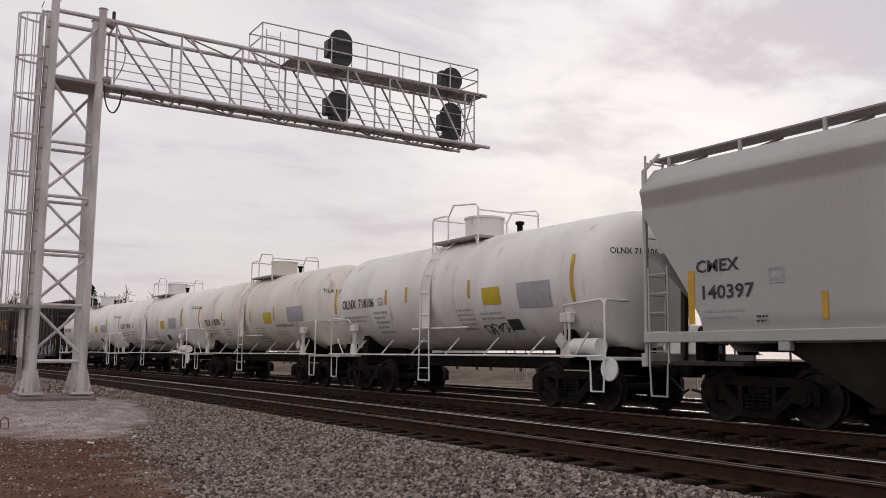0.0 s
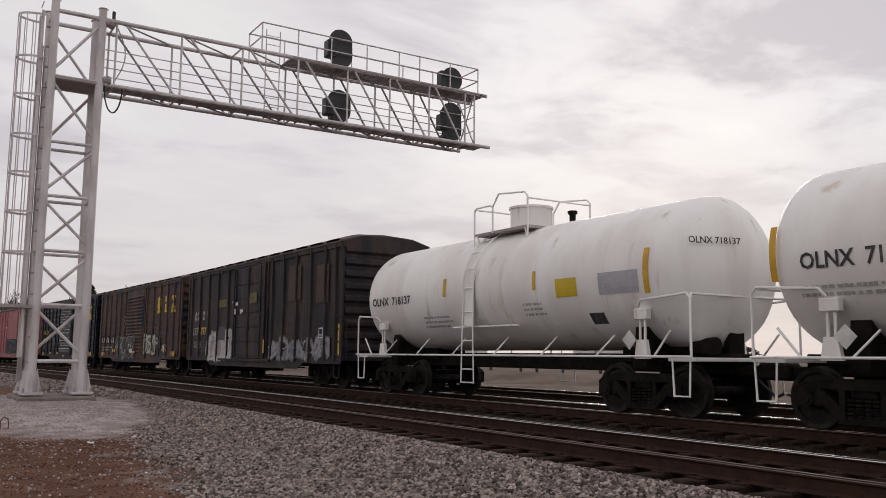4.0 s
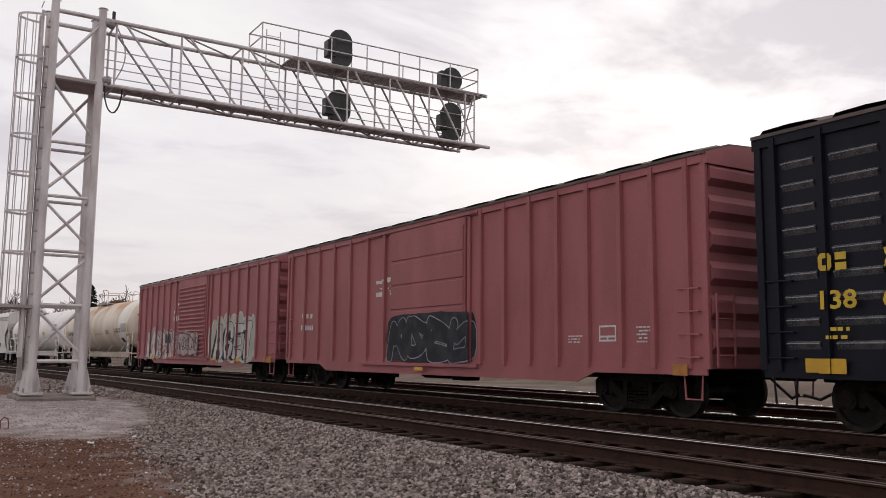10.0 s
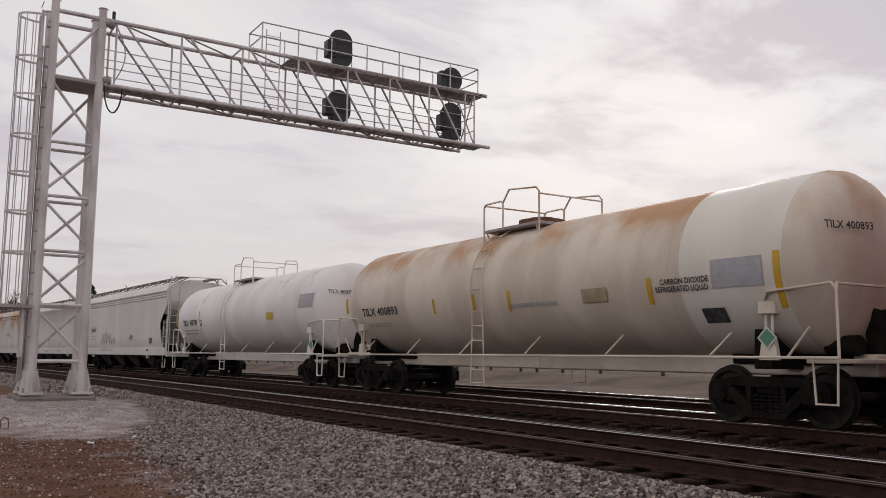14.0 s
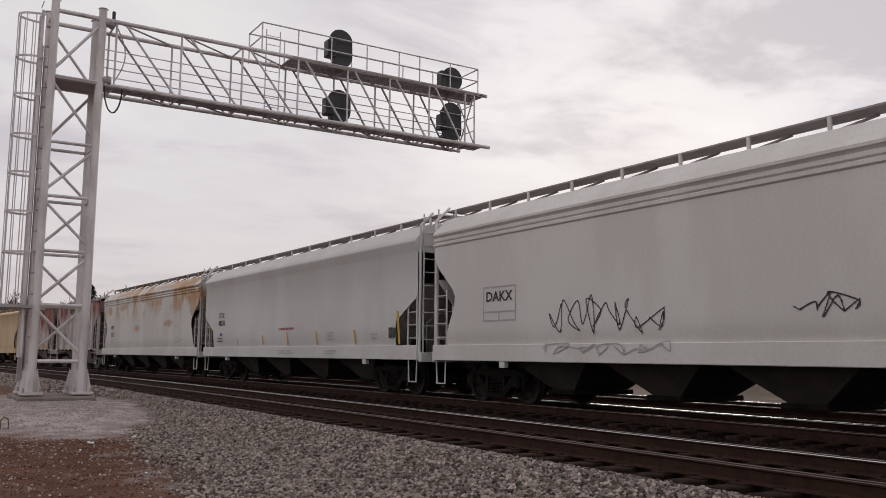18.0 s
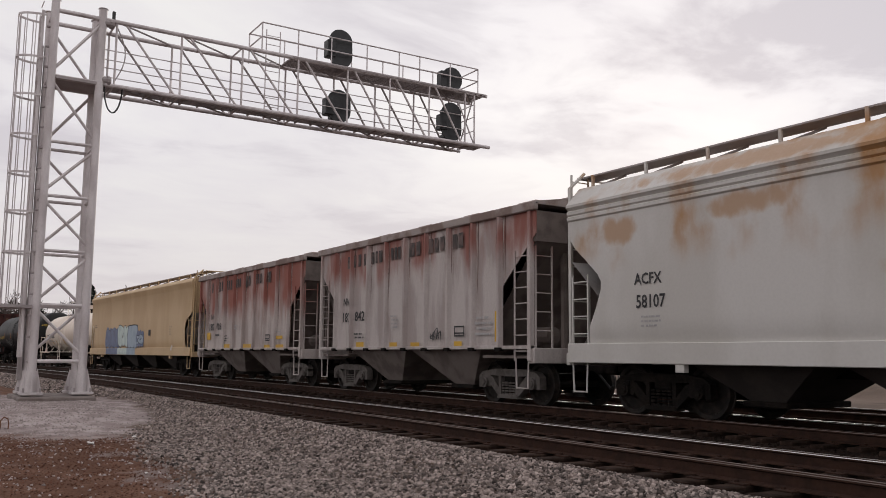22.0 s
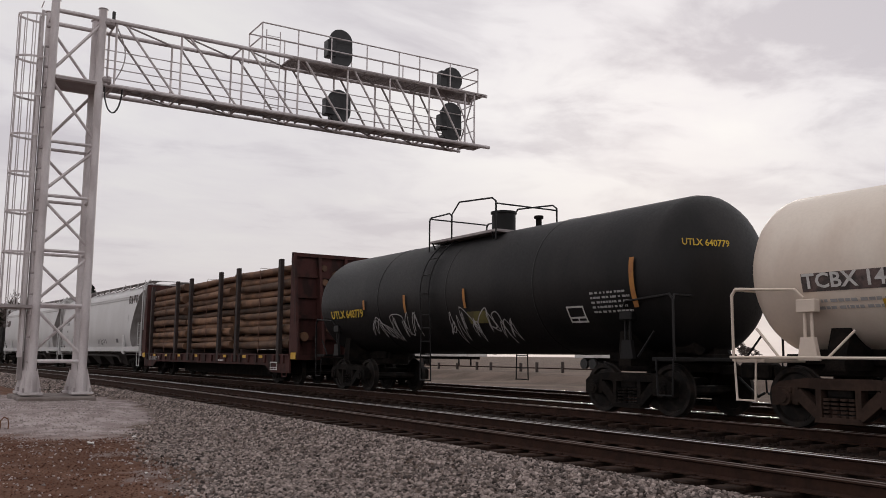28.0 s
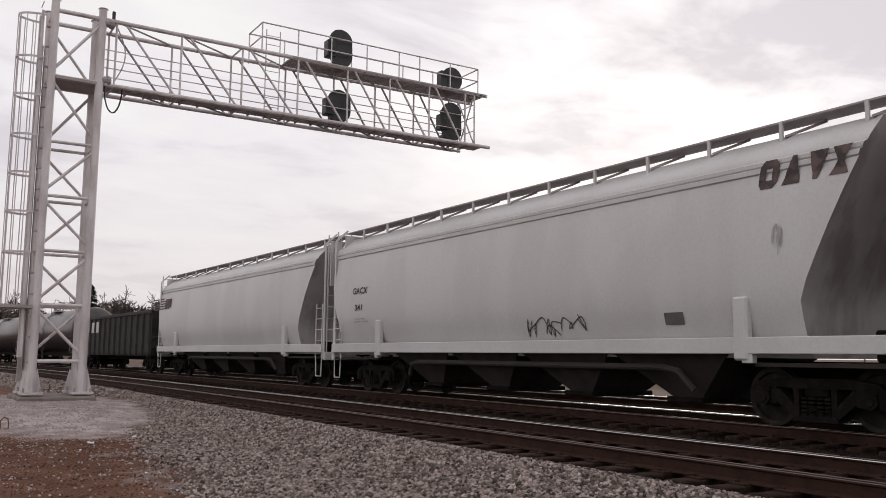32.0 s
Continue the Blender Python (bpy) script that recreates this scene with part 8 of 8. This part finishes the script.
def fir(x, y, h, seed):
    rng = random.Random(seed)
    t = thing("conifer", "small dark evergreen behind the yard", "tree", "evergreens behind the yard", (x, y, ground_z(x, y) - 0.1))
    part("trunk", M().cyl((0, 0, 0), (0, 0, h * 0.9), h * 0.025, 6, h * 0.006), bark_grey, t)
    m = M()
    for i in range(420):
        f = rng.random() ** 0.7
        z = h * (0.12 + 0.88 * f)
        r = h * 0.24 * (1 - f) ** 0.8 * rng.uniform(0.5, 1.15) + 0.1
        a = rng.uniform(0, 6.28)
        c = Vector((r * math.cos(a), r * math.sin(a), z))
        u = Vector((math.cos(a), math.sin(a), -0.35)) * h * 0.05
        v = Vector((-math.sin(a), math.cos(a), 0)) * h * 0.025
        m.add([c - u, c + v, c + u, c - v + Vector((0, 0, h * 0.012))], [(0, 1, 2), (0, 2, 3)])
    part("foliage", m, conifer, t, "clumps of dark needles", smooth=0)
    return t


def background():
    rng = random.Random(5)
    for i in range(26):
        bare_tree(-245 + rng.uniform(-40, 25), 8 + i * 3.4 + rng.uniform(-2, 2), rng.uniform(17, 22), 100 + i)
    for i in range(9):
        fir(-230 + rng.uniform(-20, 20), 12 + i * 9 + rng.uniform(-4, 4), rng.uniform(12, 17), 300 + i)
    for i in range(10):
        bare_tree(-200 + i * 26 + rng.uniform(-8, 8), 175 + rng.uniform(-15, 15), rng.uniform(7, 11), 400 + i)
    # pale warehouse
    w = thing("warehouse", "long pale sheet-metal warehouse beyond the yard", "warehouse", at=(0, 0, 0))
    part("wall", M().box(-36, 40, 62, 90, -0.6, 7.4), wall_pale, w, "ribbed pale wall")
    part("roof", M().prism([(61.5, 7.4), (90.5, 7.4), (76, 9.4)], -36.5, 40.5), roof_pale, w, "low pitched roof")
    for i in range(5):
        part("dock_door", M().box(-30 + i * 9, -26.8 + i * 9, 61.93, 62.0, 0.4, 3.6), roof_pale, w, "grey dock door")
    # parked trailers
    for i, (x, n) in enumerate(((-128, 12.5), (-108, 14.5), (-86, 14.5), (-58, 13.5), (-24, 14.5), (-4, 14.5))):
        t = thing("semi_trailer", "dirty white box trailer parked across the yard", "trailer", "parked trailers", (x, 54 + (i % 2) * 3, ground_z(x, 54)))
        part("box", M().box(-n / 2, n / 2, -1.28, 1.28, 1.05, 3.9, 0.03), trailer_white, t)
        part("chassis", M().box(-n / 2 + 0.3, n / 2 - 0.3, -0.5, 0.5, 0.75, 1.05), black_iron, t)
        for dx in (-n / 2 + 1.2, -n / 2 + 2.4):
            for y in (-1.05, 1.05):
                part("wheel", M().cyl((dx, y - 0.14, 0.5), (dx, y + 0.14, 0.5), 0.5, 16), rubber, t)
        for y in (-0.8, 0.8):
            part("landing_leg", M().box(n / 2 - 2.6, n / 2 - 2.45, y - 0.06, y + 0.06, 0.0, 0.9), black_iron, t)
    # a thin rail on dark posts along the bank, beside a pale kerb
    f = thing("pipe_fence", "thin rusty rail on dark posts along the dirt bank", "fence")
    part("pipe", M().cyl((-160, 33.0, 0.36), (30, 33.0, 0.36), 0.035, 8), rail_side, f)
    x = -158.0
    while x < 30:
        part("post", M().box(x - 0.07, x + 0.07, 32.93, 33.07, ground_z(x, 33) - 0.1, rng.uniform(0.5, 0.85), 0.01), post_dark, f)
        x += rng.choice((1.6, 2.4, 3.2, 4.6))
    k = thing("kerb", "low weathered concrete kerb at the edge of the gravel road", "kerb")
    part("kerb_stones", M().box(-160, 30, 26.3, 26.5, -0.75, -0.4, 0.02), concrete, k)


background()


# ---- ballast ----
def scatter_stones(name, label, count, place, size, mat, seed):
    """Angular stones, one mesh; place(rng, n) gives x, y, z."""
    rng = np.random.default_rng(seed)
    base = np.array([(x, y, z) for x in (-1, 1) for y in (-1, 1) for z in (-1, 1)], float)
    quads = np.array([(0, 1, 3, 2), (4, 6, 7, 5), (0, 4, 5, 1), (2, 3, 7, 6), (0, 2, 6, 4), (1, 5, 7, 3)])
    p = place(rng, count)
    n = len(p)
    v = base[None] * rng.uniform(0.55, 1.0, (n, 8, 3)) * rng.uniform(0.6, 1.0, (n, 1, 3))
    q = rng.normal(size=(n, 4))
    q /= np.linalg.norm(q, axis=1)[:, None]
    w, x, y, z = q.T
    rot = np.stack([1 - 2 * (y * y + z * z), 2 * (x * y - z * w), 2 * (x * z + y * w), 2 * (x * y + z * w), 1 - 2 * (x * x + z * z), 2 * (y * z - x * w),
                    2 * (x * z - y * w), 2 * (y * z + x * w), 1 - 2 * (x * x + y * y)], 1).reshape(n, 3, 3)
    s = rng.uniform(size[0], size[1], n) * 0.55
    v = np.einsum("nij,nkj->nki", rot, v) * s[:, None, None] + p[:, None, :]
    v[:, :, 2] += 0.12 * s[:, None]
    f = (quads[None] + 8 * np.arange(n)[:, None, None]).reshape(-1, 4)
    me = bpy.data.meshes.new(name)
    me.vertices.add(8 * n)
    me.vertices.foreach_set("co", v.astype(np.float32).ravel())
    me.loops.add(24 * n)
    me.loops.foreach_set("vertex_index", f.astype(np.int32).ravel())
    me.polygons.add(6 * n)
    me.polygons.foreach_set("loop_start", np.arange(0, 24 * n, 4, dtype=np.int32))
    me.update(calc_edges=True)
    me.validate()
    me.materials.append(mat)
    return tagged(new(name, me), label, "gravel", kind="stuff")


ballast_stone = surface("crushed_granite", (0.285, 0.235, 0.214), 0.85, 0, (0.09, 0.067, 0.058), 0.7, 9.0, 1, 60, 0.3, 0.2, island=0.85, space="World", spec=0.15)
fines_stone = surface("pale_crushed_stone", (0.40, 0.345, 0.33), 0.9, 0, (0.27, 0.225, 0.215), 0.7, 9.0, 1, 60, 0.2, 0.2, island=0.25, space="World", spec=0.15)
litter_brown = surface("dead_leaf_litter", (0.135, 0.062, 0.041), 0.9, 0, (0.075, 0.036, 0.025), 0.7, 5.0, 1, 60, 0.2, 0.1, island=0.4, space="World", spec=0.1)


def heights(x, y):
    return np.array([ground_z(a, b) for a, b in zip(x, y)])


def shoulder(rng, n):
    x = -2.5 - 27 * rng.random(n) ** 1.35
    y = 2.4 + 4.3 * rng.random(n) ** 1.12 + np.maximum(0.0, rng.normal(0, 0.12, n))
    edge = 3.0 + np.clip(0.09 * (-8.8 - x), -0.4, 1.5) + 0.45 * np.sin(x * 0.9) * np.cos(x * 0.37 + y) + np.abs(rng.normal(0, 0.75, n)) - 0.35
    keep = (y > edge) & (((x + 26) / 9.3) ** 2 + ((y - 3.1) / 2.75) ** 2 > 1.0 + rng.normal(0, 0.08, n))
    x, y = x[keep], y[keep]
    return np.stack([x, y, heights(x, y)], 1)


def far_shoulder(rng, n):
    x = -29 - 45 * rng.random(n)
    y = 4.6 + 2.2 * rng.random(n) + np.array([curve(a) for a in x])
    return np.stack([x, y, heights(x, y)], 1)


def cribs(rng, n):
    x = -2.5 - 45 * rng.random(n) ** 1.3
    y = 6.6 + 8.0 * rng.random(n) + np.array([curve(a) for a in x])
    return np.stack([x, y, heights(x, y) - 0.012], 1)


def mound(rng, n):
    x = -25.5 + rng.normal(0, 4.2, n)
    y = 3.0 + rng.normal(0, 1.25, n)
    keep = (((x + 25.5) / 9.3) ** 2 + ((y - 3.0) / 2.75) ** 2 < 1.0) & ((np.abs(x + 25.5) > 1.5) | (np.abs(y - 3.7) > 1.6))
    x, y = x[keep], y[keep]
    return np.stack([x, y, heights(x, y)], 1)


def dirt(rng, n):
    x = -4 - 22 * rng.random(n)
    y = -0.5 + 4.6 * rng.random(n)
    keep = (y < 3.0 + np.clip(0.09 * (-8.8 - x), -0.4, 1.5)) & (((x + 26) / 9.6) ** 2 + ((y - 3.1) / 2.9) ** 2 > 1.0)
    x, y = x[keep], y[keep]
    return np.stack([x, y, heights(x, y)], 1)


def build_stones():
    scatter_stones("ballast", "grey crushed stone ballast on the track shoulder", 88000, shoulder, (0.024, 0.058), ballast_stone, 1)
    scatter_stones("ballast", "grey crushed stone ballast on the track shoulder", 9000, far_shoulder, (0.05, 0.09), ballast_stone, 2)
    # crib stones darkened like the bed, to carry the shade below the cars
    scatter_stones("ballast", "near-black crushed stone between the ties", 16000, cribs, (0.03, 0.07), surface("dark_bed_ballast", (0.022, 0.0145, 0.0115), 0.9, 0, (0.012, 0.0082, 0.0068), 0.7, 6.0, 1, 60, 0.3, 0.2, island=0.6, space="World", spec=0.05), 3)
    scatter_stones("gravel_mound", "pale fine gravel heaped round the mast foot", 11000, mound, (0.014, 0.04), fines_stone, 4)
    scatter_stones("leaf_litter", "brown dead leaves and grit on the dirt", 26000, dirt, (0.008, 0.024), litter_brown, 5)
    scatter_stones("grit", "scattered pale grit on the dirt", 2500, dirt, (0.015, 0.04), fines_stone, 6)


build_stones()


def litter(x, y, size, seed, label, mat):
    rng = random.Random(seed)
    m, n = M(), 4
    grid = [[(size * (i / n - 0.5) * rng.uniform(0.8, 1.2), 0.6 * size * (j / n - 0.5) * rng.uniform(0.8, 1.2), 0.01 + size * 0.22 * rng.random()) for j in range(n + 1)] for i in range(n + 1)]
    m.loft(grid, closed=False, caps=False)
    t = thing("litter_scrap", label, "litter", "scraps on the dirt", (x, y, ground_z(x, y)))
    part("sheet", m, mat, t, "crumpled sheet", smooth=0)


scrap_white = surface("crumpled_white_plastic", (0.72, 0.70, 0.68), 0.5, 0, (0.55, 0.52, 0.5), 0.5, 8)
for i, (x, y, s) in enumerate(((-15.3, 2.84, 0.17), (-16.5, 3.81, 0.12), (-12.46, 3.06, 0.08), (-14.2, 2.5, 0.07), (-11.2, 2.75, 0.07))):
    litter(x, y, s, 50 + i, "crumpled white scrap of plastic on the dirt", scrap_white)


# ---- a rusty bent wire hoop standing in the dirt ----
hoop = thing("wire_hoop", "bent rusty wire hoop standing in the dirt", "wire", at=(-19.0, 1.94, ground_z(-19.0, 1.94)))
part("wire", M().tube([(0, -0.07, -0.05), (0, -0.075, 0.16), (0, -0.02, 0.23), (0, 0.05, 0.2), (0, 0.07, 0.1), (0.02, 0.06, -0.05)], 0.012, 6), rust_brown, hoop)


# ---- movement ----
# the train slows down a little and surges on its slack: speed in metres per second
SPEEDS = [(0, 10.58), (3.5, 10.55), (6, 10.3), (9, 10.15), (11, 10.1), (18, 10.07), (21, 10.2), (23.5, 10.27), (26, 10.2), (30.5, 10.05), (32, 10.0)]


def travel(t):
    d = 0.0
    for (a, u), (b, w) in zip(SPEEDS[:-1], SPEEDS[1:]):
        if t > a:
            q = min(t, b)
            d += (u + (u + (w - u) * (q - a) / (b - a))) / 2 * (q - a)
    return d


def motions():
    times = [k / 2 for k in range(65)]
    for ob, s in MOVERS:
        walk(ob, [(t, pose(s + travel(t), Y2 + curve(s + travel(t)), 0, 0, 0, heading(s + travel(t)))) for t in times])
    steps = [k / 15 for k in range(481)]
    for ob, x in WHEELSETS:
        walk(ob, [(t, pose(x, 0, WHEEL_R, 0, math.degrees(travel(t) / WHEEL_R) % 360)) for t in steps])


motions()
